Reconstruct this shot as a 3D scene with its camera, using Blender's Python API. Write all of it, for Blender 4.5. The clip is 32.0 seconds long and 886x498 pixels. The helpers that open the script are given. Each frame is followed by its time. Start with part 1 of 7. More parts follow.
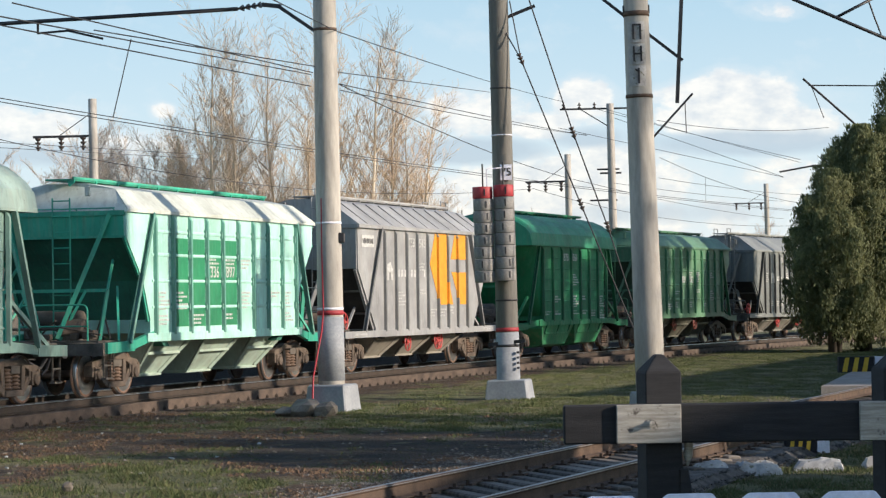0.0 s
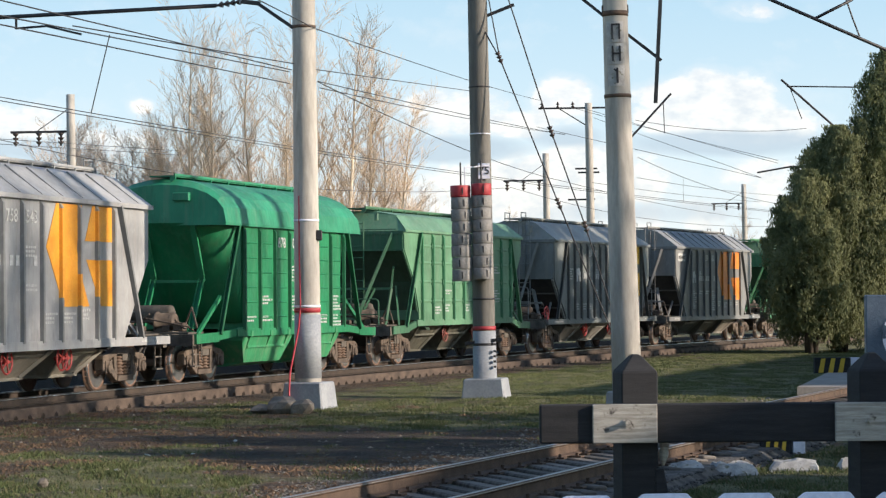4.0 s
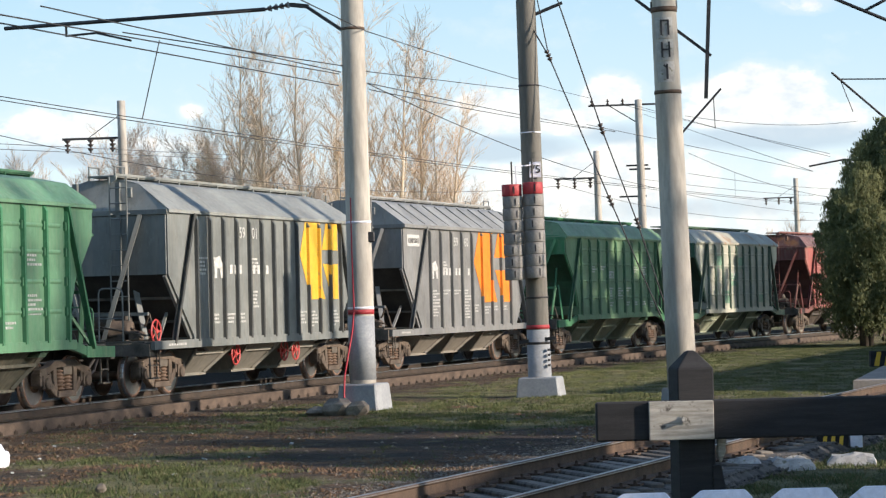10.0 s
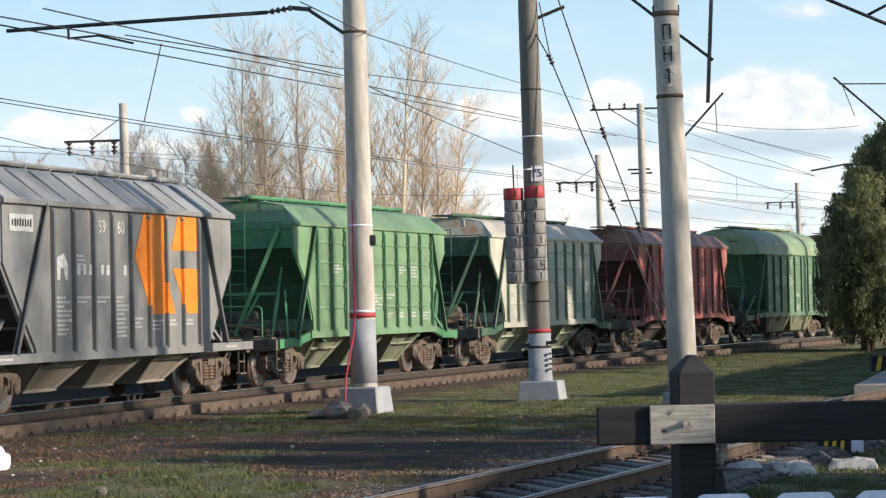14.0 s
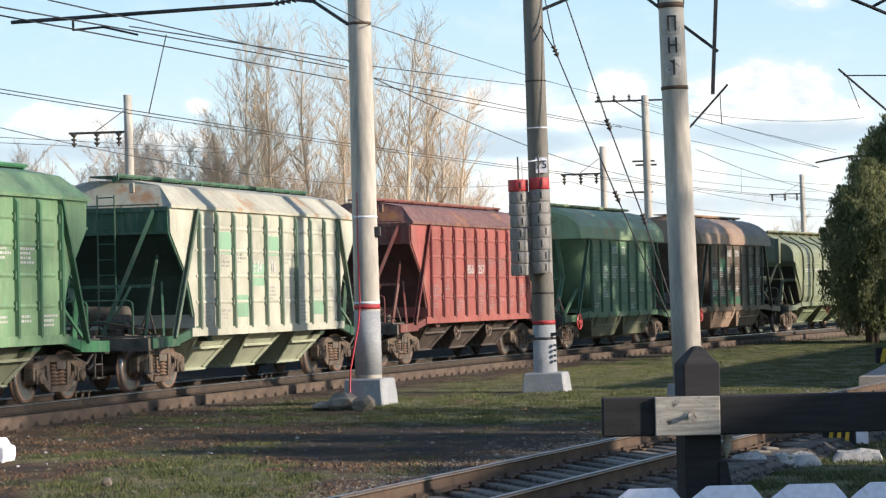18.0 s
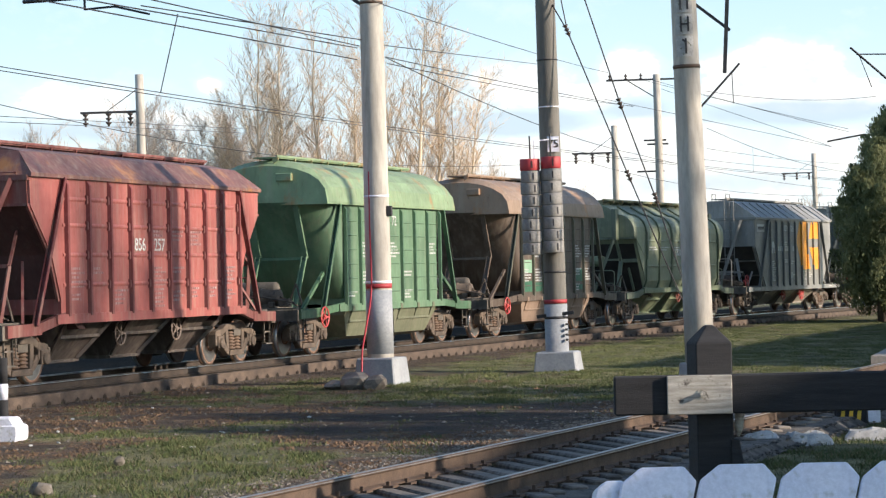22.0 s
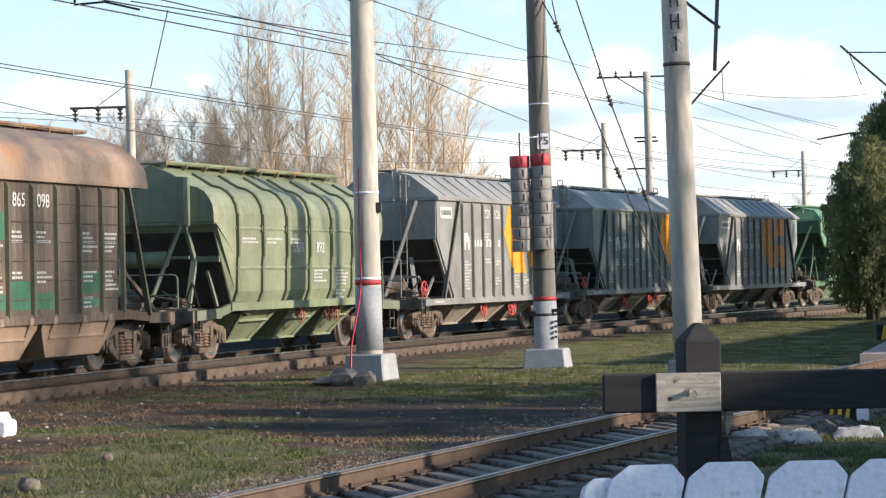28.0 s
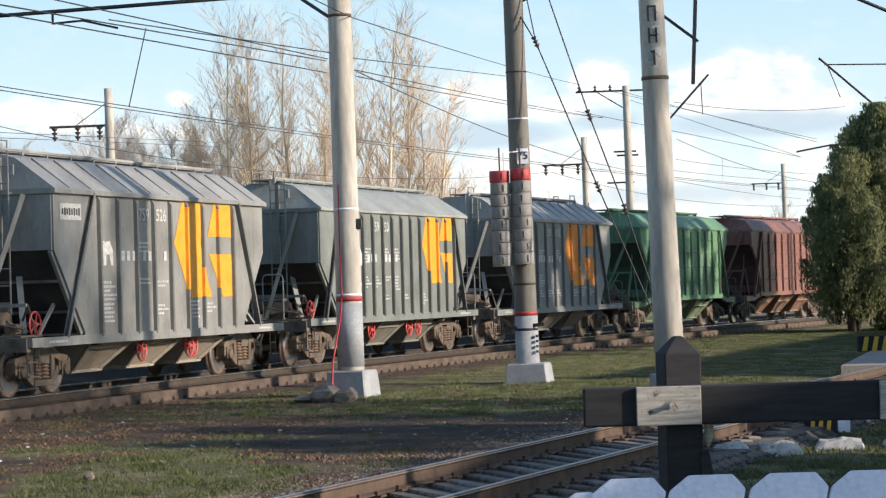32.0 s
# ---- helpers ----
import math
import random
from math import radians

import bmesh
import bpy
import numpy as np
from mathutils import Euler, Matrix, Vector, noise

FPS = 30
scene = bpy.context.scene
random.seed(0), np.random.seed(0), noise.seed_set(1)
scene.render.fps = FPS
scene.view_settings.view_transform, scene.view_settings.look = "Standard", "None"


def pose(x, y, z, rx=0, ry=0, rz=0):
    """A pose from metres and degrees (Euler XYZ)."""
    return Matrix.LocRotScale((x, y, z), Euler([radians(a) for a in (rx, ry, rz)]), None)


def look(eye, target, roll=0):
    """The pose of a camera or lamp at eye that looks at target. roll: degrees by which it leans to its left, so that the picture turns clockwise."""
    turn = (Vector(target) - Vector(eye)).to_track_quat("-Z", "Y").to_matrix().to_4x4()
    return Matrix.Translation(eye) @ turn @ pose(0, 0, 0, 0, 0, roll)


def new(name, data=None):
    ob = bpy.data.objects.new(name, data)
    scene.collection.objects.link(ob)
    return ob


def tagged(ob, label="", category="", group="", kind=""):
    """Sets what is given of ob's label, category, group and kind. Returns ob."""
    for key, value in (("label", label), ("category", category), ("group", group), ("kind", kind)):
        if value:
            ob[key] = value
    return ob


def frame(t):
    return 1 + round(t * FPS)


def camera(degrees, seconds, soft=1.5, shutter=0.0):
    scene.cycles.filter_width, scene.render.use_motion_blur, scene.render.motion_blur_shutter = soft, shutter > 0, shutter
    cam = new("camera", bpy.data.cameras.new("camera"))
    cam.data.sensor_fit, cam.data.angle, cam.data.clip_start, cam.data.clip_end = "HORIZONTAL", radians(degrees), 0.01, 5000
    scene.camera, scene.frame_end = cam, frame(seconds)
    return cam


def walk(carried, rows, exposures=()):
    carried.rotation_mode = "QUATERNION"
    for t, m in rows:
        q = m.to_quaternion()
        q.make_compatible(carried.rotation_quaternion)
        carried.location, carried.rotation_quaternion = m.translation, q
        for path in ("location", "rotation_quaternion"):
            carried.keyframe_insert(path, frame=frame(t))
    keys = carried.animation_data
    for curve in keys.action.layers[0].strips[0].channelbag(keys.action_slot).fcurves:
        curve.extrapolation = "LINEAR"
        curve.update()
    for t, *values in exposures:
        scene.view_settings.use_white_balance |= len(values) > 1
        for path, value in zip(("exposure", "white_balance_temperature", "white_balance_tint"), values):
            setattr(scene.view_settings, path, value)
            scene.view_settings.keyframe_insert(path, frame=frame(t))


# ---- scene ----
cam = camera(20.75, 32.0, 1.3)
walk(cam, [
    (0.0, pose(0.021, -0.000, 2.248, 91.253, 0.809, -1.106)),
    (0.5, pose(0.024, -0.000, 2.252, 91.185, 0.846, -1.139)),
    (1.0, pose(0.030, -0.000, 2.252, 91.133, 1.021, -1.173)),
    (1.5, pose(0.033, -0.000, 2.254, 91.104, 1.218, -1.167)),
    (2.0, pose(0.040, -0.000, 2.247, 91.118, 1.355, -1.156)),
    (2.5, pose(0.033, -0.000, 2.247, 91.127, 1.196, -1.174)),
    (3.0, pose(0.030, -0.000, 2.247, 91.177, 0.862, -1.284)),
    (3.5, pose(0.027, -0.000, 2.250, 91.173, 0.475, -1.513)),
    (4.0, pose(0.023, -0.000, 2.252, 91.204, 0.425, -1.645)),
    (4.5, pose(0.019, -0.000, 2.248, 91.154, 0.635, -1.854)),
    (6.5, pose(0.026, -0.000, 2.250, 90.964, 0.927, -1.910)),
    (7.0, pose(0.027, -0.000, 2.249, 90.980, 0.822, -1.861)),
    (7.5, pose(0.027, -0.000, 2.247, 90.981, 1.086, -1.765)),
    (8.0, pose(0.020, -0.000, 2.249, 90.949, 1.310, -1.477)),
    (8.5, pose(0.021, -0.000, 2.249, 91.062, 1.220, -1.270)),
    (9.0, pose(0.019, -0.000, 2.251, 91.105, 1.309, -0.994)),
    (9.5, pose(0.019, -0.000, 2.250, 91.188, 1.449, -0.634)),
    (10.0, pose(0.012, -0.000, 2.254, 91.218, 1.386, -0.395)),
    (10.5, pose(0.008, -0.000, 2.251, 91.274, 1.180, -0.158)),
    (11.0, pose(0.009, -0.000, 2.252, 91.368, 1.361, -0.151)),
    (11.5, pose(0.008, -0.000, 2.252, 91.415, 1.606, -0.172)),
    (12.0, pose(-0.001, -0.000, 2.252, 91.404, 1.263, -0.212)),
    (12.5, pose(0.004, -0.000, 2.249, 91.362, 0.845, -0.224)),
    (13.0, pose(0.005, -0.000, 2.257, 91.352, 0.767, -0.266)),
    (13.5, pose(0.008, -0.000, 2.252, 91.336, 0.902, -0.317)),
    (14.0, pose(0.013, -0.000, 2.253, 91.303, 1.222, -0.363)),
    (14.5, pose(0.019, -0.000, 2.251, 91.198, 1.340, -0.373)),
    (16.5, pose(0.017, -0.000, 2.246, 91.229, 1.566, 0.061)),
    (17.0, pose(0.018, -0.000, 2.251, 91.178, 1.417, 0.091)),
    (17.5, pose(0.016, -0.000, 2.248, 91.145, 1.193, -0.067)),
    (18.0, pose(0.004, -0.000, 2.250, 91.109, 1.205, -0.262)),
    (18.5, pose(-0.007, 0.000, 2.251, 91.045, 0.973, -0.406)),
    (19.0, pose(-0.019, 0.000, 2.246, 90.944, 0.834, -0.423)),
    (19.5, pose(-0.017, 0.000, 2.257, 90.842, 0.814, -0.273)),
    (20.0, pose(-0.012, 0.000, 2.245, 90.798, 0.975, -0.142)),
    (20.5, pose(-0.011, 0.000, 2.251, 90.768, 1.035, -0.038)),
    (21.0, pose(-0.013, 0.000, 2.251, 90.744, 0.986, -0.000)),
    (21.5, pose(-0.007, 0.000, 2.249, 90.740, 1.092, 0.004)),
    (22.0, pose(0.000, 0.000, 2.246, 90.627, 1.245, 0.012)),
    (22.5, pose(0.013, -0.000, 2.252, 90.533, 1.355, 0.001)),
    (23.0, pose(0.013, -0.000, 2.252, 90.498, 1.426, -0.099)),
    (23.5, pose(0.008, -0.000, 2.251, 90.470, 1.293, -0.073)),
    (24.0, pose(0.004, -0.000, 2.252, 90.509, 1.526, -0.050)),
    (24.5, pose(0.002, -0.000, 2.252, 90.533, 1.523, -0.041)),
    (25.0, pose(-0.001, -0.000, 2.251, 90.521, 1.243, -0.036)),
    (25.5, pose(-0.007, 0.000, 2.252, 90.502, 1.261, -0.095)),
    (27.5, pose(-0.004, 0.000, 2.247, 90.495, 1.028, -0.195)),
    (28.0, pose(0.003, -0.000, 2.250, 90.539, 1.053, -0.236)),
    (28.5, pose(0.011, -0.000, 2.253, 90.587, 1.382, -0.264)),
    (29.0, pose(0.019, -0.000, 2.247, 90.644, 1.555, -0.310)),
    (29.5, pose(0.019, -0.000, 2.253, 90.642, 1.524, -0.371)),
    (30.0, pose(0.022, -0.000, 2.253, 90.688, 1.437, -0.399)),
    (30.5, pose(0.013, -0.000, 2.248, 90.762, 1.567, -0.493)),
    (31.0, pose(0.019, -0.000, 2.251, 90.805, 1.745, -0.539)),
    (31.5, pose(0.022, -0.000, 2.249, 90.840, 1.588, -0.610)),
    (32.0, pose(0.022, -0.000, 2.249, 90.899, 1.590, -0.671))],
    exposures=[(0, 0.28), (4, 0.40), (9, 0.48), (13, 0.42), (19, 0.54), (23, 0.66), (28, 0.66), (32, 0.50)])

# ---- light ----
SUN_DIR = Vector((0.925, -0.30, 0.34)).normalized()
world = bpy.data.worlds.new("sky")
scene.world = world
world.use_nodes = True
wn, wl = world.node_tree.nodes, world.node_tree.links
wn.clear()
sky = wn.new("ShaderNodeTexSky")
sky.sky_type = "NISHITA"
sky.sun_disc = False
sky.sun_elevation = math.asin(SUN_DIR.z)
sky.sun_rotation = math.atan2(SUN_DIR.x, SUN_DIR.y)
sky.altitude, sky.air_density, sky.dust_density, sky.ozone_density = 50, 1.0, 0.4, 1.8
bg = wn.new("ShaderNodeBackground")
bg.inputs[1].default_value = 0.15
wo = wn.new("ShaderNodeOutputWorld")
wl.new(sky.outputs[0], bg.inputs[0])
wl.new(bg.outputs[0], wo.inputs[0])
sun = new("sun", bpy.data.lights.new("sun", "SUN"))
sun.data.energy, sun.data.angle, sun.data.color = 4.9, radians(1.2), (1.0, 0.85, 0.71)
sun.matrix_world = look(SUN_DIR * 100, (0, 0, 0))

# ---- materials ----


def mat_new(name, rough=0.7, metal=0.0):
    m = bpy.data.materials.new(name)
    m.use_nodes = True
    b = m.node_tree.nodes["Principled BSDF"]
    b.inputs["Roughness"].default_value = rough
    b.inputs["Metallic"].default_value = metal
    return m, m.node_tree.nodes, m.node_tree.links, b


def tex_noise(nd, ln, coord, scale, detail=5, stretch=None, rough=0.55):
    n = nd.new("ShaderNodeTexNoise")
    n.inputs["Scale"].default_value = scale
    n.inputs["Detail"].default_value = detail
    n.inputs["Roughness"].default_value = rough
    if stretch:
        mp = nd.new("ShaderNodeMapping")
        mp.inputs["Scale"].default_value = stretch
        ln.new(coord, mp.inputs[0])
        coord = mp.outputs[0]
    ln.new(coord, n.inputs["Vector"])
    return n.outputs["Fac"]


def ramp(nd, ln, fac, a, b, ca=(0, 0, 0, 1), cb=(1, 1, 1, 1)):
    r = nd.new("ShaderNodeValToRGB")
    r.color_ramp.elements[0].position, r.color_ramp.elements[1].position = a, b
    r.color_ramp.elements[0].color, r.color_ramp.elements[1].color = ca, cb
    ln.new(fac, r.inputs[0])
    return r.outputs[0]


def blend(nd, ln, fac, a, b, mode="MIX"):
    x = nd.new("ShaderNodeMix")
    x.data_type, x.blend_type = "RGBA", mode
    for sock, v in ((x.inputs[0], fac), (x.inputs[6], a), (x.inputs[7], b)):
        if isinstance(v, (int, float)):
            sock.default_value = v
        elif isinstance(v, tuple):
            sock.default_value = v if len(v) == 4 else (*v, 1)
        else:
            ln.new(v, sock)
    return x.outputs[2]


def bump(nd, ln, b, height, strength, dist):
    u = nd.new("ShaderNodeBump")
    u.inputs["Strength"].default_value, u.inputs["Distance"].default_value = strength, dist
    ln.new(height, u.inputs["Height"])
    ln.new(u.outputs[0], b.inputs["Normal"])


def shade(c, k):
    return tuple(min(1, v * k) for v in c)


def paint(name, col, rust=0.3, dust=0.35, rough=0.5, dustcol=(0.33, 0.29, 0.23)):
    """Weathered wagon paint: faded patches, vertical streaks, rust spots, dust."""
    m, nd, ln, b = mat_new(name, rough)
    co = nd.new("ShaderNodeTexCoord").outputs["Object"]
    big = tex_noise(nd, ln, co, 0.9, 6)
    c = blend(nd, ln, ramp(nd, ln, big, 0.35, 0.7), shade(col, 0.80), shade(col, 1.30))
    streak = tex_noise(nd, ln, co, 1.6, 6, (4.5, 4.5, 0.35))
    c = blend(nd, ln, ramp(nd, ln, streak, 0.48, 0.78, cb=(dust, dust, dust, 1)), c, dustcol)
    grime = tex_noise(nd, ln, co, 2.6, 7, (3.0, 3.0, 0.5), 0.65)
    c = blend(nd, ln, ramp(nd, ln, grime, 0.54, 0.74, cb=(0.5,) * 3 + (1,)), c, shade(tuple(0.6 * v + 0.02 for v in col), 0.65))
    scuff = tex_noise(nd, ln, co, 4.2, 7, (1.5, 1.5, 0.8), 0.7)
    c = blend(nd, ln, ramp(nd, ln, scuff, 0.56, 0.70, cb=(0.55,) * 3 + (1,)), c, tuple(min(1, 1.35 * v + 0.03) for v in col))
    if rust >= 0.5:
        stain = tex_noise(nd, ln, co, 1.1, 7, (1.2, 1.2, 0.8), 0.65)
        c = blend(nd, ln, ramp(nd, ln, stain, 0.55, 0.66, cb=(0.75,) * 3 + (1,)), c, (0.34, 0.155, 0.05))
    fine = tex_noise(nd, ln, co, 7.0, 8, (1.4, 1.4, 0.6), 0.7)
    lo = 0.74 - 0.22 * rust
    c = blend(nd, ln, ramp(nd, ln, fine, lo, lo + 0.09), c, (0.10, 0.045, 0.022))
    ln.new(c, b.inputs["Base Color"])
    ln.new(ramp(nd, ln, fine, 0.3, 0.8, (rough - 0.12,) * 3 + (1,), (min(1, rough + 0.25),) * 3 + (1,)), b.inputs["Roughness"])
    bump(nd, ln, b, tex_noise(nd, ln, co, 3.0, 4), 0.25, 0.02)
    return m


def grainy(name, a, b2, scale=6, rough=0.8, metal=0.0, stretch=None, bumpd=0.01, fine=None, spot=None):
    """Two-scale mottled material."""
    m, nd, ln, b = mat_new(name, rough, metal)
    co = nd.new("ShaderNodeTexCoord").outputs["Object"]
    c = blend(nd, ln, ramp(nd, ln, tex_noise(nd, ln, co, scale, 6, stretch), 0.32, 0.7), a, b2)
    f = tex_noise(nd, ln, co, fine or scale * 9, 6, stretch, 0.7)
    c = blend(nd, ln, ramp(nd, ln, f, 0.35, 0.75, cb=(0.55,) * 3 + (1,)), c, shade(a, 0.55))
    if spot:
        c = blend(nd, ln, ramp(nd, ln, tex_noise(nd, ln, co, scale * 2.3, 7), 0.60, 0.68), c, spot)
    ln.new(c, b.inputs["Base Color"])
    bump(nd, ln, b, f, 0.5, bumpd)
    return m


def ground_mat():
    m, nd, ln, b = mat_new("soil_and_grass", 0.95)
    co = nd.new("ShaderNodeTexCoord").outputs["Object"]
    n1 = tex_noise(nd, ln, co, 0.30, 8, (0.6, 1.0, 1.0), 0.66)
    n2 = tex_noise(nd, ln, co, 1.6, 8, None, 0.7)
    n3 = tex_noise(nd, ln, co, 14, 6, None, 0.75)
    soil = blend(nd, ln, ramp(nd, ln, n2, 0.33, 0.66), (0.019, 0.012, 0.008), (0.115, 0.072, 0.040))
    red = tex_noise(nd, ln, co, 0.85, 8, (0.8, 1.1, 1), 0.7)
    soil = blend(nd, ln, ramp(nd, ln, red, 0.47, 0.60), soil, (0.160, 0.088, 0.047))
    soil = blend(nd, ln, ramp(nd, ln, n3, 0.52, 0.66), soil, (0.140, 0.108, 0.075))
    clod = tex_noise(nd, ln, co, 5.5, 6, (0.7, 1.2, 1), 0.7)
    soil = blend(nd, ln, ramp(nd, ln, clod, 0.47, 0.60, cb=(0.8,) * 3 + (1,)), soil, (0.024, 0.018, 0.014))
    # soil colour darkened where tree shade lies between the tracks
    shade_attr = nd.new("ShaderNodeAttribute")
    shade_attr.attribute_name = "soil_shade"
    shaded_soil = blend(nd, ln, ramp(nd, ln, red, 0.42, 0.66), (0.016, 0.011, 0.008), (0.075, 0.043, 0.026))
    soil = blend(nd, ln, shade_attr.outputs["Fac"], soil, shaded_soil)
    grass = blend(nd, ln, ramp(nd, ln, n2, 0.3, 0.7), (0.046, 0.062, 0.018), (0.165, 0.172, 0.064))
    grass = blend(nd, ln, ramp(nd, ln, n3, 0.48, 0.70), grass, (0.19, 0.165, 0.08))
    straw = tex_noise(nd, ln, co, 0.75, 7, (0.8, 1.3, 1), 0.65)
    grass = blend(nd, ln, ramp(nd, ln, straw, 0.46, 0.60, cb=(0.85,) * 3 + (1,)), grass, (0.25, 0.225, 0.105))
    at = nd.new("ShaderNodeAttribute")
    at.attribute_name = "cover"
    add = nd.new("ShaderNodeMath")
    ln.new(n1, add.inputs[0])
    ln.new(at.outputs["Fac"], add.inputs[1])
    add2 = nd.new("ShaderNodeMath")
    add2.operation = "MULTIPLY_ADD"
    ln.new(n2, add2.inputs[0])
    add2.inputs[1].default_value = 1.1
    ln.new(add.outputs[0], add2.inputs[2])
    less = nd.new("ShaderNodeMath")
    less.operation = "SUBTRACT"
    ln.new(add2.outputs[0], less.inputs[0])
    less.inputs[1].default_value = 0.87
    c = blend(nd, ln, ramp(nd, ln, less.outputs[0], 0.44, 0.86), soil, grass)
    ln.new(c, b.inputs["Base Color"])
    rough = nd.new("ShaderNodeMath")
    rough.operation = "MULTIPLY_ADD"
    ln.new(clod, rough.inputs[0])
    rough.inputs[1].default_value = 1.6
    ln.new(n3, rough.inputs[2])
    bump(nd, ln, b, rough.outputs[0], 1.0, 0.11)
    return m


M_GROUND = ground_mat()
M_BALLAST = grainy("ballast_stone", (0.050, 0.040, 0.032), (0.125, 0.095, 0.072), 3, 0.95, bumpd=0.04, fine=22)
M_GRAVEL = grainy("grey_siding_gravel", (0.040, 0.036, 0.032), (0.19, 0.175, 0.155), 4, 0.95, bumpd=0.04, fine=26)
M_RUST = grainy("rusty_rail_steel", (0.075, 0.052, 0.038), (0.16, 0.108, 0.076), 4, 0.75, 0.3)
M_POLISH = grainy("polished_rail_head", (0.62, 0.63, 0.66), (0.80, 0.81, 0.83), 9, 0.30, 1.0, bumpd=0.001)
# rail steel darkened for the tree shade over the main line
M_RUST_D = grainy("shade_dark_rail_steel", (0.042, 0.034, 0.028), (0.095, 0.070, 0.052), 4, 0.75, 0.3)
M_SHADE_BED = grainy("shade_dark_ballast", (0.008, 0.007, 0.007), (0.022, 0.019, 0.017), 4, 0.95, bumpd=0.03)
M_SHADE_BED.node_tree.nodes["Principled BSDF"].inputs["Specular IOR Level"].default_value = 0.05
M_EDGE = grainy("grimy_edge_beam", (0.055, 0.040, 0.030), (0.15, 0.108, 0.080), 2.5, 0.85, stretch=(1, 1, 2))
M_SLEEPER = grainy("weathered_sleeper", (0.08, 0.065, 0.052), (0.17, 0.14, 0.115), 3, 0.9, stretch=(1, 6, 1))
M_SLEEPER_S = grainy("grey_timber_sleeper", (0.10, 0.090, 0.078), (0.34, 0.305, 0.26), 2.2, 0.9, stretch=(1, 6, 1))
_nd, _ln = M_SLEEPER_S.node_tree.nodes, M_SLEEPER_S.node_tree.links
_pb = _nd["Principled BSDF"]
_src = _pb.inputs["Base Color"].links[0].from_socket
_oi = _nd.new("ShaderNodeObjectInfo")
_ln.new(blend(_nd, _ln, 1.0, _src, ramp(_nd, _ln, _oi.outputs["Random"], 0.0, 1.0, (0.45, 0.44, 0.42, 1), (1.25, 1.22, 1.2, 1)), "MULTIPLY"), _pb.inputs["Base Color"])
M_DULLHEAD = grainy("dull_rail_head", (0.26, 0.24, 0.23), (0.42, 0.40, 0.40), 9, 0.38, 0.8, bumpd=0.001)
M_CONC = grainy("pole_concrete", (0.33, 0.31, 0.275), (0.60, 0.565, 0.50), 1.6, 0.85, stretch=(1.6, 1.6, 0.3), fine=7)
M_CONC_D = grainy("dark_weathered_concrete", (0.115, 0.112, 0.10), (0.22, 0.21, 0.185), 1.5, 0.85, stretch=(2, 2, 0.25))
M_BASE = grainy("grey_painted_base", (0.26, 0.28, 0.30), (0.38, 0.40, 0.42), 2, 0.7)
M_RED = grainy("red_band_paint", (0.34, 0.028, 0.040), (0.46, 0.05, 0.055), 5, 0.6)
M_WEIGHT = grainy("grey_weight_concrete", (0.17, 0.165, 0.16), (0.34, 0.33, 0.31), 2.5, 0.85)
M_CABLE_RED = grainy("red_plastic_cable", (0.40, 0.02, 0.04), (0.50, 0.04, 0.06), 5, 0.45)
M_WHITE = grainy("white_limewash", (0.76, 0.77, 0.87), (0.88, 0.88, 0.95), 2.2, 0.8, spot=(0.55, 0.55, 0.55))
M_BLACKWOOD = grainy("black_tarred_timber", (0.015, 0.015, 0.0165), (0.034, 0.034, 0.0365), 3, 0.9, stretch=(0.6, 1, 6))
# white dulled for the shade on the far stones, with mossy spots
M_DULLWHITE = grainy("dulled_weathered_white", (0.30, 0.295, 0.28), (0.60, 0.59, 0.57), 5, 0.85, spot=(0.16, 0.16, 0.11))
M_WHITEWOOD = grainy("peeling_white_timber", (0.28, 0.255, 0.215), (0.60, 0.56, 0.49), 4, 0.8, stretch=(0.8, 1, 9), spot=(0.10, 0.085, 0.07))
M_STEEL = grainy("dark_steel", (0.030, 0.030, 0.034), (0.060, 0.058, 0.06), 6, 0.5, 0.4)
M_WIRE = grainy("oxidised_copper_wire", (0.035, 0.034, 0.036), (0.055, 0.05, 0.05), 6, 0.6, 0.4)
M_INSUL = grainy("brown_glazed_insulator", (0.05, 0.035, 0.03), (0.09, 0.07, 0.06), 6, 0.25)
M_YELLOW = grainy("yellow_marking_paint", (0.62, 0.40, 0.03), (0.75, 0.52, 0.06), 6, 0.65)
M_ASPH = grainy("worn_deck_concrete", (0.27, 0.24, 0.21), (0.40, 0.36, 0.32), 1.5, 0.9)
M_STONE = grainy("grey_rock", (0.14, 0.12, 0.10), (0.30, 0.27, 0.23), 4, 0.9, bumpd=0.03)
M_PEBBLE = grainy("tan_gravel", (0.10, 0.086, 0.07), (0.33, 0.29, 0.24), 3, 0.95)
M_CLOD = grainy("crumbled_earth", (0.060, 0.036, 0.021), (0.200, 0.122, 0.068), 1.5, 0.95, bumpd=0.02)
M_BARK = grainy("grey_brown_bark", (0.54, 0.45, 0.33), (0.80, 0.69, 0.53), 2.2, 0.9, stretch=(3, 3, 0.6))
M_STUMP = grainy("dark_evergreen_bark", (0.05, 0.042, 0.034), (0.13, 0.105, 0.08), 2.2, 0.9, stretch=(3, 3, 0.6))
M_TWIG = grainy("pale_brown_twigs", (0.54, 0.415, 0.29), (0.76, 0.61, 0.45), 0.6, 0.9)
M_BUSH = grainy("grey_brown_brush", (0.54, 0.44, 0.36), (0.74, 0.63, 0.52), 0.6, 0.9)
# near blades darkened for tree shade, far lawn blades lightened for sun
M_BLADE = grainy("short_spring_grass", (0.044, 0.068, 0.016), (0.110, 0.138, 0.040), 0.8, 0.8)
M_LAWN = grainy("sun_lightened_lawn_blades", (0.078, 0.098, 0.030), (0.195, 0.212, 0.076), 0.8, 0.8)
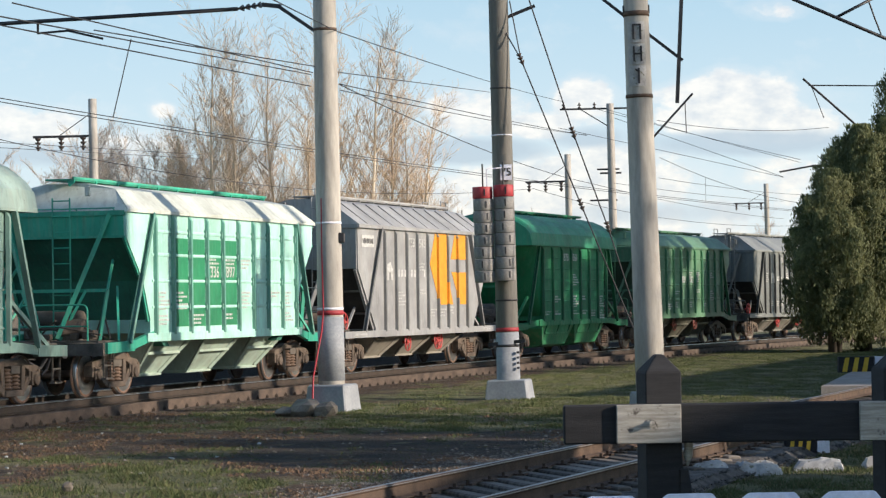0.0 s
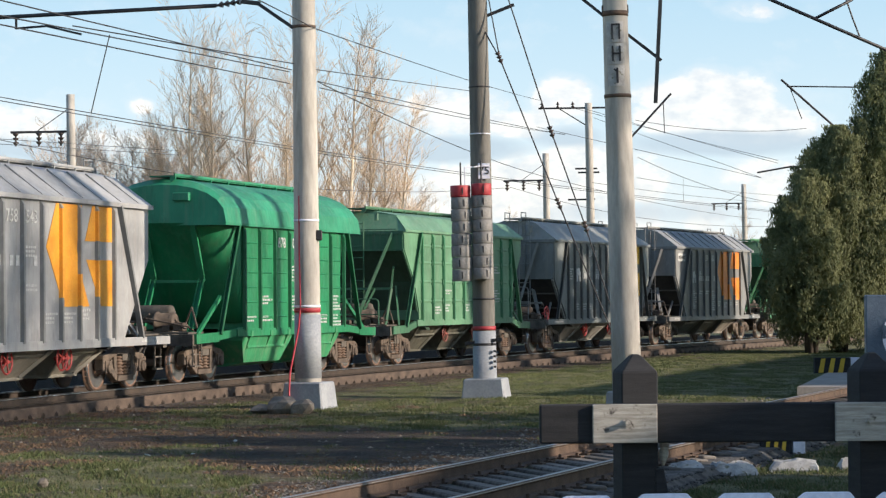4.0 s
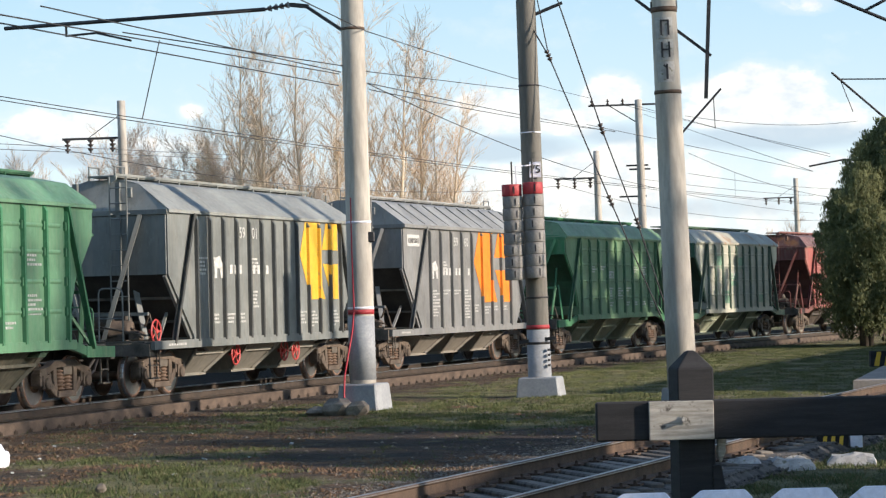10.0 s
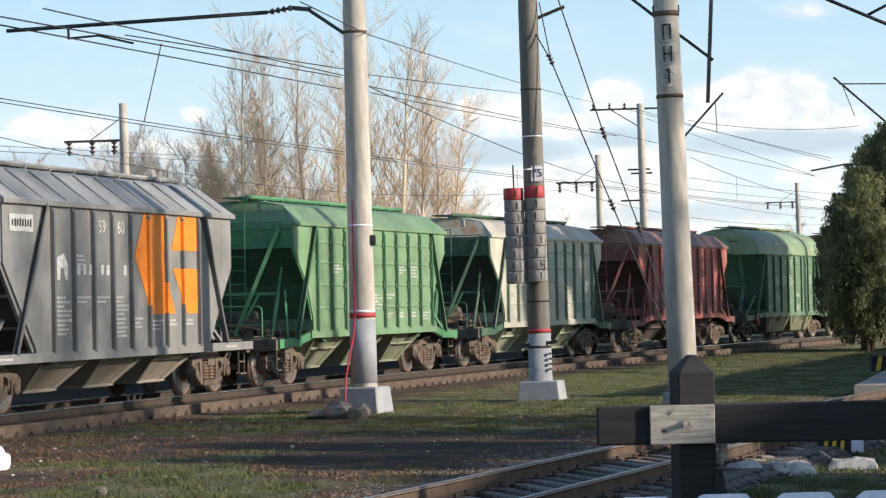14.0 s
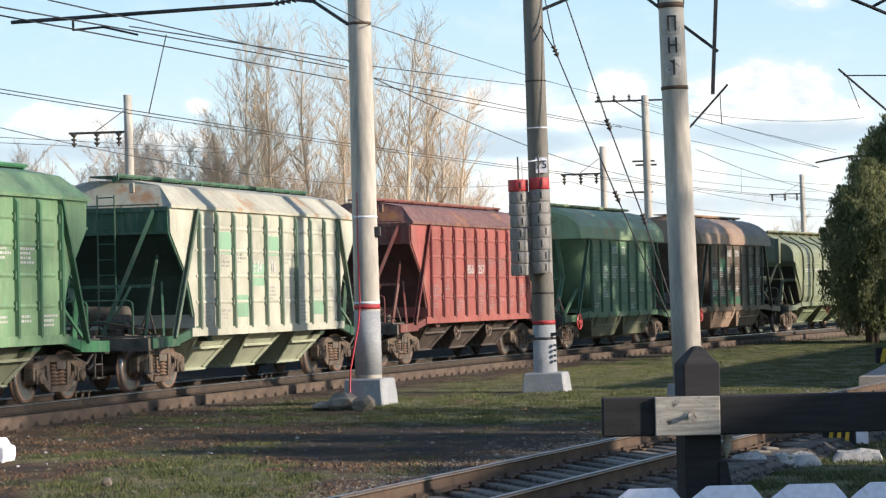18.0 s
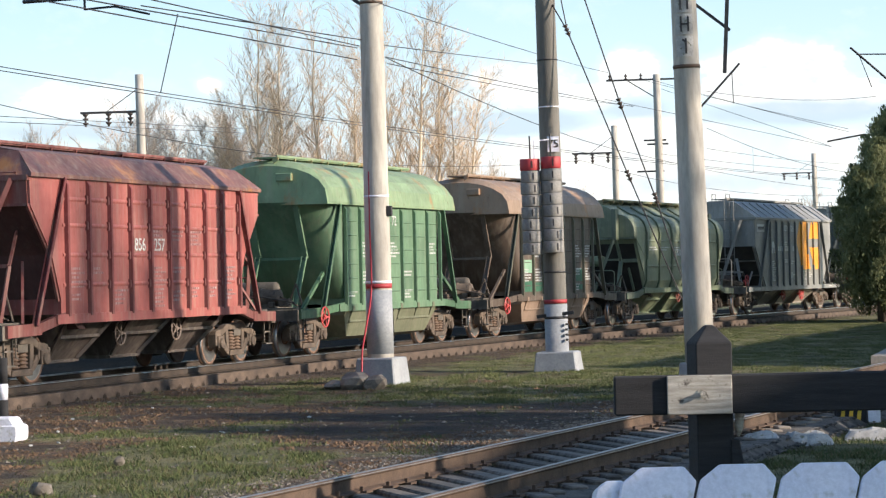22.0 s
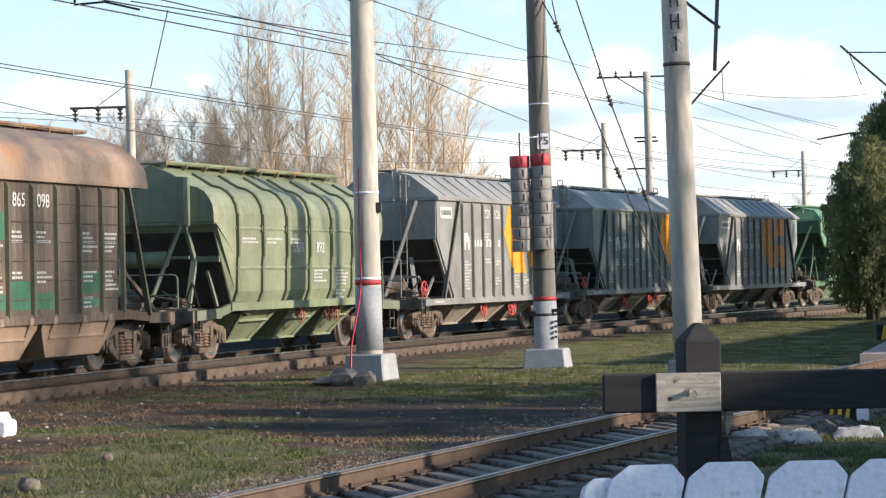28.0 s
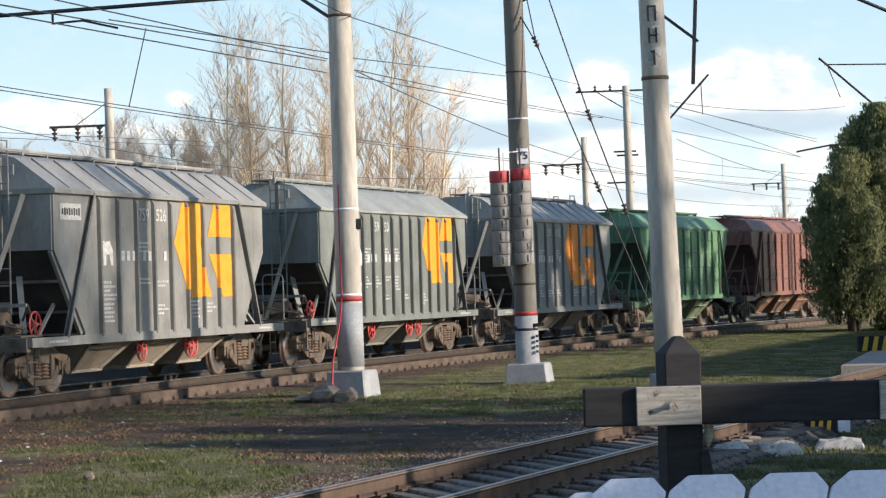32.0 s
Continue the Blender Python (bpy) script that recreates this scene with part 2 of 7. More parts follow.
M_DRY = grainy("dry_straw", (0.13, 0.10, 0.05), (0.23, 0.18, 0.10), 0.8, 0.9)

_nd, _ln = M_BLADE.node_tree.nodes, M_BLADE.node_tree.links
_pb = _nd["Principled BSDF"]
_src = _pb.inputs["Base Color"].links[0].from_socket
_geo = _nd.new("ShaderNodeNewGeometry")
_ln.new(blend(_nd, _ln, ramp(_nd, _ln, _geo.outputs["Random Per Island"], 0.55, 1.0), _src, (0.13, 0.11, 0.05)), _pb.inputs["Base Color"])


def foliage(name, a, b2):
    """Leaves that let some light through."""
    m = grainy(name, a, b2, 0.9, 0.7)
    nd, ln = m.node_tree.nodes, m.node_tree.links
    pb, out = nd["Principled BSDF"], nd["Material Output"]
    tl, mx = nd.new("ShaderNodeBsdfTranslucent"), nd.new("ShaderNodeMixShader")
    ln.new(pb.inputs["Base Color"].links[0].from_socket, tl.inputs[0])
    mx.inputs[0].default_value = 0.5
    ln.new(pb.outputs[0], mx.inputs[1])
    ln.new(tl.outputs[0], mx.inputs[2])
    ln.new(mx.outputs[0], out.inputs[0])
    return m


M_THUJA = foliage("thuja_foliage", (0.118, 0.148, 0.066), (0.33, 0.345, 0.165))
M_WHEEL = grainy("rusty_wheel_steel", (0.12, 0.070, 0.048), (0.24, 0.15, 0.105), 3, 0.7, 0.1)
M_TREAD = grainy("bright_wheel_rim", (0.50, 0.49, 0.48), (0.72, 0.71, 0.70), 6, 0.28, 0.9)
M_BOGIE = grainy("grimy_bogie_cast_steel", (0.062, 0.047, 0.037), (0.205, 0.158, 0.118), 3.5, 0.75, 0.1, spot=(0.05, 0.04, 0.033))
M_SPRING = grainy("rusty_spring", (0.10, 0.066, 0.045), (0.21, 0.14, 0.10), 5, 0.7, 0.2)
M_FRAME = grainy("dusty_underframe", (0.060, 0.053, 0.044), (0.19, 0.165, 0.135), 2.5, 0.8)
# near-black: the shade under the sloping end sheets put into the colour
M_SHADE_SHEET = grainy("shaded_sooty_chute_sheet", (0.022, 0.020, 0.019), (0.056, 0.050, 0.045), 1.8, 0.85)
M_TEXT = grainy("white_stencil_paint", (0.42, 0.43, 0.41), (0.74, 0.74, 0.72), 9, 0.6)
M_VALVE = grainy("red_hand_wheel_paint", (0.46, 0.05, 0.05), (0.58, 0.09, 0.08), 6, 0.5)
M_BLUE = grainy("blue_grey_sign_paint", (0.055, 0.085, 0.13), (0.09, 0.13, 0.18), 3, 0.5)
M_BRICKRED = grainy("red_brown_panel", (0.20, 0.07, 0.05), (0.30, 0.11, 0.08), 3, 0.7)


# ---- mesh helpers ----
def quad_box(bm, c, s, rot=None):
    """A box of size s round c, turned by rot."""
    vs = []
    for x in (-0.5, 0.5):
        for y in (-0.5, 0.5):
            for z in (-0.5, 0.5):
                v = Vector((x * s[0], y * s[1], z * s[2]))
                if rot is not None:
                    v = rot @ v
                vs.append(bm.verts.new(v + Vector(c)))
    for f in ((0, 1, 3, 2), (4, 6, 7, 5), (0, 4, 5, 1), (2, 3, 7, 6), (0, 2, 6, 4), (1, 5, 7, 3)):
        bm.faces.new([vs[i] for i in f])


def tube(bm, a, b, r0, r1=None, n=8, caps=True):
    a, b = Vector(a), Vector(b)
    r1 = r0 if r1 is None else r1
    d = (b - a).normalized()
    u = d.orthogonal().normalized()
    w = d.cross(u)
    ring = []
    for p, r in ((a, r0), (b, r1)):
        ring.append([bm.verts.new(p + (u * math.cos(2 * math.pi * i / n) + w * math.sin(2 * math.pi * i / n)) * r) for i in range(n)])
    for i in range(n):
        f = bm.faces.new((ring[0][i], ring[0][(i + 1) % n], ring[1][(i + 1) % n], ring[1][i]))
        f.smooth = n > 6
    if caps:
        bm.faces.new(ring[0][::-1])
        bm.faces.new(ring[1])


def bar(bm, a, b, w, h):
    """A rectangular bar from a to b."""
    a, b = Vector(a), Vector(b)
    d = b - a
    q = d.to_track_quat("X", "Z").to_matrix()
    quad_box(bm, (a + b) / 2, (d.length, w, h), q)


def prism(bm, pts, axis, lo, hi):
    """Extrudes a polygon. axis 'y': pts are (x, z); axis 'x': pts are (y, z); axis 'z': pts are (x, y)."""
    def at(p, k):
        return {"y": (p[0], k, p[1]), "x": (k, p[0], p[1]), "z": (p[0], p[1], k)}[axis]
    a = [bm.verts.new(at(p, lo)) for p in pts]
    b = [bm.verts.new(at(p, hi)) for p in pts]
    n = len(pts)
    bm.faces.new(a[::-1])
    bm.faces.new(b)
    for i in range(n):
        bm.faces.new((a[i], a[(i + 1) % n], b[(i + 1) % n], b[i]))


def lathe(bm, prof, n=20, axis="y", c=(0, 0, 0)):
    """Turns (radius, along) points round an axis."""
    rings = []
    for r, k in prof:
        ring = []
        for i in range(n):
            a = 2 * math.pi * i / n
            p = {"y": (r * math.cos(a), k, r * math.sin(a)), "z": (r * math.cos(a), r * math.sin(a), k), "x": (k, r * math.cos(a), r * math.sin(a))}[axis]
            ring.append(bm.verts.new(Vector(p) + Vector(c)))
        rings.append(ring)
    for a, b in zip(rings, rings[1:]):
        for i in range(n):
            bm.faces.new((a[i], a[(i + 1) % n], b[(i + 1) % n], b[i])).smooth = True
    bm.faces.new(rings[0][::-1])
    bm.faces.new(rings[-1])


def finish(bm, name, bevel=0.0):
    bmesh.ops.recalc_face_normals(bm, faces=bm.faces[:])
    if bevel:
        bmesh.ops.bevel(bm, geom=bm.edges[:], offset=bevel, segments=1, affect="EDGES", profile=0.7)
    me = bpy.data.meshes.new(name)
    bm.to_mesh(me)
    bm.free()
    return me


MESHES = {}


def shared(key, build, bevel=0.0):
    """One mesh for all alike pieces."""
    if key not in MESHES:
        bm = bmesh.new()
        build(bm)
        MESHES[key] = finish(bm, key, bevel)
        MESHES[key].materials.append(None)
    return MESHES[key]


def put(name, me, material, parent=None, m=None, label=""):
    """An object on a shared mesh, with its own material."""
    ob = new(name, me)
    if not me.materials:
        me.materials.append(None)
    ob.material_slots[0].link = "OBJECT"
    ob.material_slots[0].material = material
    ob.parent = parent
    if m is not None:
        ob.matrix_basis = m
    if label:
        ob["label"] = label
    return ob


def part(name, bm, material, parent, label="", bevel=0.0, m=None):
    return put(name, finish(bm, name, bevel), material, parent, m, label)


def raw(name, verts, faces, material, parent=None, label="", smooth=False):
    me = bpy.data.meshes.new(name)
    me.from_pydata([tuple(v) for v in verts], [], faces)
    if smooth:
        me.polygons.foreach_set("use_smooth", [True] * len(me.polygons))
    return put(name, me, material, parent, None, label)


def empty(name, m=None):
    ob = new(name)
    ob.empty_display_size = 0.2
    if m is not None:
        ob.matrix_basis = m
    return ob


def wire(name, pts, r, material, parent=None, label=""):
    """A round wire through points."""
    cu = bpy.data.curves.new(name, "CURVE")
    cu.dimensions, cu.bevel_depth, cu.bevel_resolution = "3D", r, 1
    sp = cu.splines.new("POLY")
    sp.points.add(len(pts) - 1)
    for p, q in zip(sp.points, pts):
        p.co = (*q, 1)
    cu.materials.append(material)
    ob = new(name, cu)
    ob.parent = parent
    if label:
        ob["label"] = label
    return ob


def lettering(name, text, size, material, parent, m, label=""):
    cu = bpy.data.curves.new(name, "FONT")
    cu.body, cu.size, cu.extrude, cu.offset = text, size, 0.004, 0.006 * size
    cu.align_x, cu.align_y = "CENTER", "CENTER"
    cu.materials.append(material)
    ob = new(name, cu)
    ob.parent = parent
    ob.matrix_basis = m
    if label:
        ob["label"] = label
    return ob


# ---- the main line: an arc through the place ----
TX, TY, TH, TK = -2.143, 63.49, 0.3339, 0.0023
RAIL_Z, GAUGE = 0.37, 1.59


def heading(s):
    return TH + TK * min(max(s, -45), 130)


STEP = 0.5
FWD, BACK = [(TX, TY)], [(TX, TY)]
for _i in range(700):
    _h = heading((_i + 0.5) * STEP)
    FWD.append((FWD[-1][0] + STEP * math.sin(_h), FWD[-1][1] + STEP * math.cos(_h)))
    _h = heading(-(_i + 0.5) * STEP)
    BACK.append((BACK[-1][0] - STEP * math.sin(_h), BACK[-1][1] - STEP * math.cos(_h)))


def on_track(s, lat=0.0, z=0.0):
    """A point of the line: s metres along, lat metres from the near rail towards the road side."""
    arr, k = (FWD, s / STEP) if s >= 0 else (BACK, -s / STEP)
    i = min(int(k), len(arr) - 2)
    f = k - i
    h = heading(s)
    return Vector((arr[i][0] * (1 - f) + arr[i + 1][0] * f + lat * math.cos(h), arr[i][1] * (1 - f) + arr[i + 1][1] * f - lat * math.sin(h), z))


def track_pose(s, lat, z):
    p = on_track(s, lat, z)
    return pose(p.x, p.y, p.z, 0, 0, 90 - math.degrees(heading(s)))


RAIL_PROFILE = ((-0.075, 0), (0.075, 0), (0.075, 0.015), (0.012, 0.035), (0.012, 0.135), (0.036, 0.15), (0.036, 0.172), (0.028, 0.18), (-0.028, 0.18), (-0.036, 0.172), (-0.036, 0.15), (-0.012, 0.135), (-0.012, 0.035), (-0.075, 0.015))


def sweep(name, prof, path, material, parent=None, label="", side=None):
    """Sweeps an (across, up) profile along points with headings."""
    vs, fs, n = [], [], len(prof)
    for p, h in path:
        for a, u in prof:
            vs.append((p[0] + a * math.cos(h), p[1] - a * math.sin(h), p[2] + u))
    for i in range(len(path) - 1):
        for j in range(n):
            fs.append((i * n + j, i * n + (j + 1) % n, (i + 1) * n + (j + 1) % n, (i + 1) * n + j))
    fs.append(tuple(range(n))[::-1])
    fs.append(tuple(range((len(path) - 1) * n, len(path) * n)))
    return raw(name, vs, fs, material, parent, label)


HEAD_PROFILE = ((-0.0385, 0.158), (0.0385, 0.158), (0.037, 0.166), (0.031, 0.176), (0.020, 0.184), (-0.020, 0.184), (-0.031, 0.176), (-0.037, 0.166))
S_LO, S_HI = -110, 330
arc_pts = [s for s in range(S_LO, S_HI + 1, 2)]
main_track = tagged(empty("railway_track"), "main running line with rusty rails on timber sleepers and ballast", "railway track", kind="structure")
for lat in (0.0, -GAUGE):
    rail = sweep("rail", RAIL_PROFILE, [(on_track(s, lat, RAIL_Z - 0.184), heading(s)) for s in arc_pts], M_RUST_D, main_track)
    sweep("rail_head", HEAD_PROFILE, [(on_track(s, lat, RAIL_Z - 0.184), heading(s)) for s in arc_pts], M_POLISH, rail, "polished running surface")
sweep("ballast_bed", ((-9.5, -0.25), (1.60, -0.27), (0.45, -0.19), (0.30, 0.0), (-9.0, 0.015)), [(on_track(s, 0, RAIL_Z - 0.21), heading(s)) for s in arc_pts], M_BALLAST, main_track)
# near-black sheet stands in for the shade under and behind the train
sweep("shade_bed", ((-8.9, 0.0), (-0.10, 0.0), (-0.12, 0.026), (-8.8, 0.026)), [(on_track(s, 0, RAIL_Z - 0.21), heading(s)) for s in arc_pts], M_SHADE_BED, main_track, "near-black sheet for the shade under the train")
sweep("edge_board", ((-0.05, 0), (0.05, 0), (0.05, 0.27), (0.035, 0.285), (-0.035, 0.285), (-0.05, 0.27)), [(on_track(s, 0.42, RAIL_Z - 0.470), heading(s)) for s in arc_pts], M_EDGE, main_track, "brown grimy edge beam along the ballast")
slp = shared("sleeper", lambda bm: quad_box(bm, (0, 0, -0.09), (0.24, 2.2, 0.18)), 0.015)
for i in range(0, 270):
    p = track_pose(-38 + i * 0.55, -GAUGE / 2, RAIL_Z - 0.202)
    put("sleeper", slp, M_SLEEPER, main_track, p)


def clip_mesh(bm):
    for k in (-0.06, 0, 0.06):
        tube(bm, (k, 0, 0), (k, 0, 0.085 if k else 0.11), 0.013, 0.009, 6)


clip = shared("rail_clip", clip_mesh)
for i in range(150):
    p = on_track(-30 + i * 0.62, 0.50, 0.0)
    put("rail_clip", clip, M_RUST_D, main_track, pose(p.x, p.y, RAIL_Z - 0.42, 0, 0, 90 - math.degrees(heading(-30 + i * 0.62))))

# ---- the siding before it ----
SX, SY, SH, S_Z = -1.92, 21.09, math.atan2(4.34, 11.01), 0.33


def on_siding(s, lat=0.0, z=0.0):
    return Vector((SX + s * math.sin(SH) + lat * math.cos(SH), SY + s * math.cos(SH) - lat * math.sin(SH), z))


siding = tagged(empty("railway_siding"), "single siding with rust-brown rails on grey timber sleepers", "railway track", kind="structure")
for lat in (0.0, GAUGE):
    rail = sweep("rail", RAIL_PROFILE, [(on_siding(s, lat, S_Z - 0.184), SH) for s in (-30, 0, 10, 20, 45)], M_RUST, siding)
    sweep("rail_head", HEAD_PROFILE, [(on_siding(s, lat, S_Z - 0.184), SH) for s in (-30, 0, 10, 20, 45)], M_DULLHEAD, rail, "polished running surface")
rng = random.Random(5)
SKEW = 19.0
TURN = 90 - math.degrees(SH) - SKEW
slp2 = shared("siding_sleeper", lambda bm: quad_box(bm, (0, 0, -0.08), (0.20, 3.5, 0.16)), 0.02)
tie_plate = shared("tie_plate", lambda bm: (quad_box(bm, (0, 0, 0.012), (0.16, 0.34, 0.024)), quad_box(bm, (0.05, 0.11, 0.04), (0.035, 0.035, 0.05)), quad_box(bm, (-0.05, -0.11, 0.04), (0.035, 0.035, 0.05))))
for i in range(120):
    p = on_siding(-25 + i * 0.56, GAUGE / 2 + rng.uniform(-0.05, 0.05), S_Z - 0.185)
    a = SKEW + rng.uniform(-2, 2)
    sl = put("sleeper", slp2, M_SLEEPER_S, siding, pose(p.x, p.y, p.z + rng.uniform(-0.03, 0.004), 0, 0, a))
    if 20 < i < 95:
        for y in (-GAUGE / 2, GAUGE / 2):
            put("tie_plate", tie_plate, M_RUST, sl, pose(0, y / math.cos(radians(TURN)), 0.001, 0, 0, TURN))
sweep("ballast_bed", ((-1.4, -0.2), (2.55, -0.2), (2.2, 0.01), (-0.75, 0.01)), [(on_siding(s, 0, S_Z - 0.245), SH) for s in (-30, 0, 20, 45)], M_GRAVEL, siding)


# ---- ground ----
def axis_steps(lo, hi, step, far):
    mid = list(np.arange(lo, hi + step / 2, step))
    return [-v for v in far[::-1] if -v < lo] + mid + [v for v in far if v > hi]


def ground_z(x, y):
    d = noise.noise(Vector((x * 0.35, y * 0.35, 3.1))) * 0.05 + noise.noise(Vector((x * 1.3, y * 1.3, 7.7))) * 0.022
    return d * 0.7 - 0.04


def smooth(v, a, b):
    k = min(1.0, max(0.0, (v - a) / (b - a)))
    return k * k * (3 - 2 * k)


def soil_shade(x, y):
    """Shade painted on trampled soil between the two tracks: 0 none, 1 full, bare."""
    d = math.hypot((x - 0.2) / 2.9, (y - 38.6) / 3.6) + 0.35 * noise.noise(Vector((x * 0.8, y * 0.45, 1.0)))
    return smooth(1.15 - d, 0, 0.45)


def cover(x, y):
    """How thickly the grass grows: 0 bare earth, 1 turf."""
    lat = (x + 2.143 - (y - 63.49) * 0.36) * 0.94
    c = smooth(lat, 1.0, 3.2) * smooth(y - 0.6 * x, 43, 52) * (0.62 + 0.38 * smooth(x, 0, 4))
    for cx, cy, rx, ry, k in ((-3.3, 30.0, 1.9, 5.5, 1.0), (-1.6, 45.5, 2.4, 3.0, 0.62), (1.4, 47.0, 3.4, 4.6, 0.95), (-3.0, 36.6, 2.0, 2.4, 0.60), (-6.6, 24.0, 2.2, 3.5, 0.7), (-5.6, 35.5, 1.0, 2.0, 0.5)):
        c = max(c, k * smooth(1.25 - math.hypot((x - cx) / rx, (y - cy) / ry), 0, 0.6))
    c *= 1 - 0.85 * soil_shade(x, y)
    side = (x - SX - (y - SY) * math.tan(SH)) * math.cos(SH)
    c = max(c, 0.95 * smooth(side, 2.2, 2.7) * smooth(y, 16, 20))
    if y > 104 or x > 26:
        c = max(c, 0.8)
    n = 0.50 * noise.noise(Vector((x * 0.7, y * 0.40, 5.0))) + 0.40 * noise.noise(Vector((x * 2.3, y * 1.1, 9.0)))
    return max(0.0, min(1.0, c * 0.78 + 0.04 + n))


FAR = [70, 110, 180, 300, 500, 900, 1600, 3000, 5000]
gx, gy = axis_steps(-18, 30, 0.4, FAR), axis_steps(8, 104, 0.5, [118, 140, 180, 300, 500, 900, 1600, 3000, 5000])
gv = [(x, y, ground_z(x, y) if -18 <= x <= 30 and 8 <= y <= 104 else -0.03) for y in gy for x in gx]
W = len(gx)
gf = [(j * W + i, j * W + i + 1, (j + 1) * W + i + 1, (j + 1) * W + i) for j in range(len(gy) - 1) for i in range(W - 1)]
earth = raw("ground", gv, gf, M_GROUND, smooth=True)
earth.data.attributes.new("cover", "FLOAT", "POINT").data.foreach_set("value", [cover(v[0], v[1]) for v in gv])
earth.data.attributes.new("soil_shade", "FLOAT", "POINT").data.foreach_set("value", [soil_shade(v[0], v[1]) for v in gv])
tagged(earth, "trodden earth with patches of short spring grass", "ground", kind="structure")

# ---- hopper wagons ----
OFFS = (-22.55, -7.6, 7.0, 21.7, 36.2, 51.4, 66.5, 81.6, 97.0, 112.7, 127.3, 141.7, 155.9, 171.2, 186.4, 201.6, 216.5, 231.4, 246.3)


def travelled(t):
    return 5.87 * t - 0.0045 * t * t


def wheelset_mesh(bm):
    tube(bm, (0, -1.05, 0), (0, 1.05, 0), 0.085, n=10)
    for sgn in (-1, 1):
        prof = [(0.16, 0.70), (0.18, 0.74), (0.40, 0.765), (0.42, 0.725), (0.502, 0.722), (0.505, 0.745), (0.480, 0.76), (0.470, 0.855), (0.415, 0.858), (0.405, 0.80), (0.19, 0.80), (0.17, 0.90), (0.10, 0.92)]
        lathe(bm, [(r, sgn * k) for r, k in prof], 28)
    # lightening marks, so that the turning shows
    for sgn in (-1, 1):
        for k in range(3):
            a = 2.1 * k
            quad_box(bm, (0.29 * math.cos(a), sgn * 0.805, 0.29 * math.sin(a)), (0.05, 0.03, 0.05))


def rim_mesh(bm):
    lathe(bm, [(0.478, -0.772), (0.4805, -0.774), (0.4725, -0.852), (0.470, -0.853)], 28)


def side_frame_mesh(bm):
    """Cast bogie side frame, at z from the rail head."""
    y0, y1 = -0.08, 0.08
    prism(bm, ((-1.18, 0.62), (-1.12, 0.74), (-0.70, 0.80), (-0.45, 0.90), (0.45, 0.90), (0.70, 0.80), (1.12, 0.74), (1.18, 0.62), (0.80, 0.63), (0.42, 0.76), (-0.42, 0.76), (-0.80, 0.63)), "y", y0, y1)
    for k in (-1, 1):
        prism(bm, [(k * a, b) for a, b in ((0.40, 0.78), (0.55, 0.74), (0.52, 0.40), (0.36, 0.28))], "y", y0, y1)
        prism(bm, [(k * a, b) for a, b in ((0.78, 0.64), (0.92, 0.62), (0.62, 0.30), (0.40, 0.18), (0.38, 0.30))], "y", y0, y1)
        quad_box(bm, (k * 0.925, 0, 0.50), (0.30, 0.24, 0.27))
        quad_box(bm, (k * 1.14, 0, 0.55), (0.10, 0.2, 0.26))
        quad_box(bm, (k * 0.72, 0, 0.56), (0.08, 0.2, 0.20))
        lathe(bm, [(0.12, -0.17), (0.12, 0.0), (0.06, 0.02)], 10, "y", (k * 0.925, 0, 0.475))
    prism(bm, ((-0.42, 0.18), (0.42, 0.18), (0.38, 0.30), (-0.38, 0.30)), "y", -0.12, 0.12)


def spring_mesh(bm):
    for x in (-0.17, 0.17):
        prof = []
        for i in range(6):
            z = 0.31 + i * 0.07
            prof += [(0.085, z), (0.125, z + 0.02), (0.125, z + 0.042), (0.085, z + 0.06)]
        lathe(bm, prof, 10, "z", (x, 0, 0))


def bolster_mesh(bm):
    prism(bm, ((-1.15, 0.62), (-0.9, 0.55), (0.9, 0.55), (1.15, 0.62), (1.15, 0.76), (0.5, 0.86), (-0.5, 0.86), (-1.15, 0.76)), "x", -0.20, 0.20)
    tube(bm, (0, 0, 0.8), (0, 0, 0.98), 0.18, n=12)
    for k in (-1, 1):
        quad_box(bm, (k * 0.42, 0, 0.42), (0.12, 1.5, 0.16))
        for y in (-0.72, 0.72):
            quad_box(bm, (k * 0.40, y, 0.46), (0.09, 0.1, 0.34))


def coupler_mesh(bm):
    bar(bm, (0, 0, 0), (0.55, 0, 0), 0.20, 0.22)
    prism(bm, ((0.5, -0.17), (0.62, -0.24), (0.83, -0.22), (0.86, -0.06), (0.74, 0.02), (0.84, 0.14), (0.72, 0.24), (0.5, 0.17)), "z", -0.17, 0.17)
    tube(bm, (0.2, 0.35, -0.05), (0.55, 0.30, -0.35), 0.03, n=6)
    tube(bm, (0.55, 0.30, -0.35), (0.82, 0.15, -0.20), 0.03, n=6)


def hand_wheel_mesh(bm):
    n, R, r = 20, 0.24, 0.022
    vs = [[bm.verts.new(((R + r * math.cos(b)) * math.cos(a), r * math.sin(b), (R + r * math.cos(b)) * math.sin(a))) for b in (0, 1.57, 3.14, 4.71)] for a in [2 * math.pi * i / n for i in range(n)]]
    for i in range(n):
        for j in range(4):
            bm.faces.new((vs[i][j], vs[(i + 1) % n][j], vs[(i + 1) % n][(j + 1) % 4], vs[i][(j + 1) % 4]))
    for k in range(5):
        a = 2 * math.pi * k / 5
        bar(bm, (0, 0, 0), (R * math.cos(a), 0, R * math.sin(a)), 0.02, 0.03)
    tube(bm, (0, -0.04, 0), (0, 0.16, 0), 0.045, n=8)


def ladder_mesh(h):
    def build(bm):
        for y in (-0.2, 0.2):
            tube(bm, (0, y, 0), (0, y, h), 0.018, n=6)
        n = int(h / 0.33)
        for i in range(1, n + 1):
            tube(bm, (0, -0.2, i * 0.33), (0, 0.2, i * 0.33), 0.014, n=6)
    return build


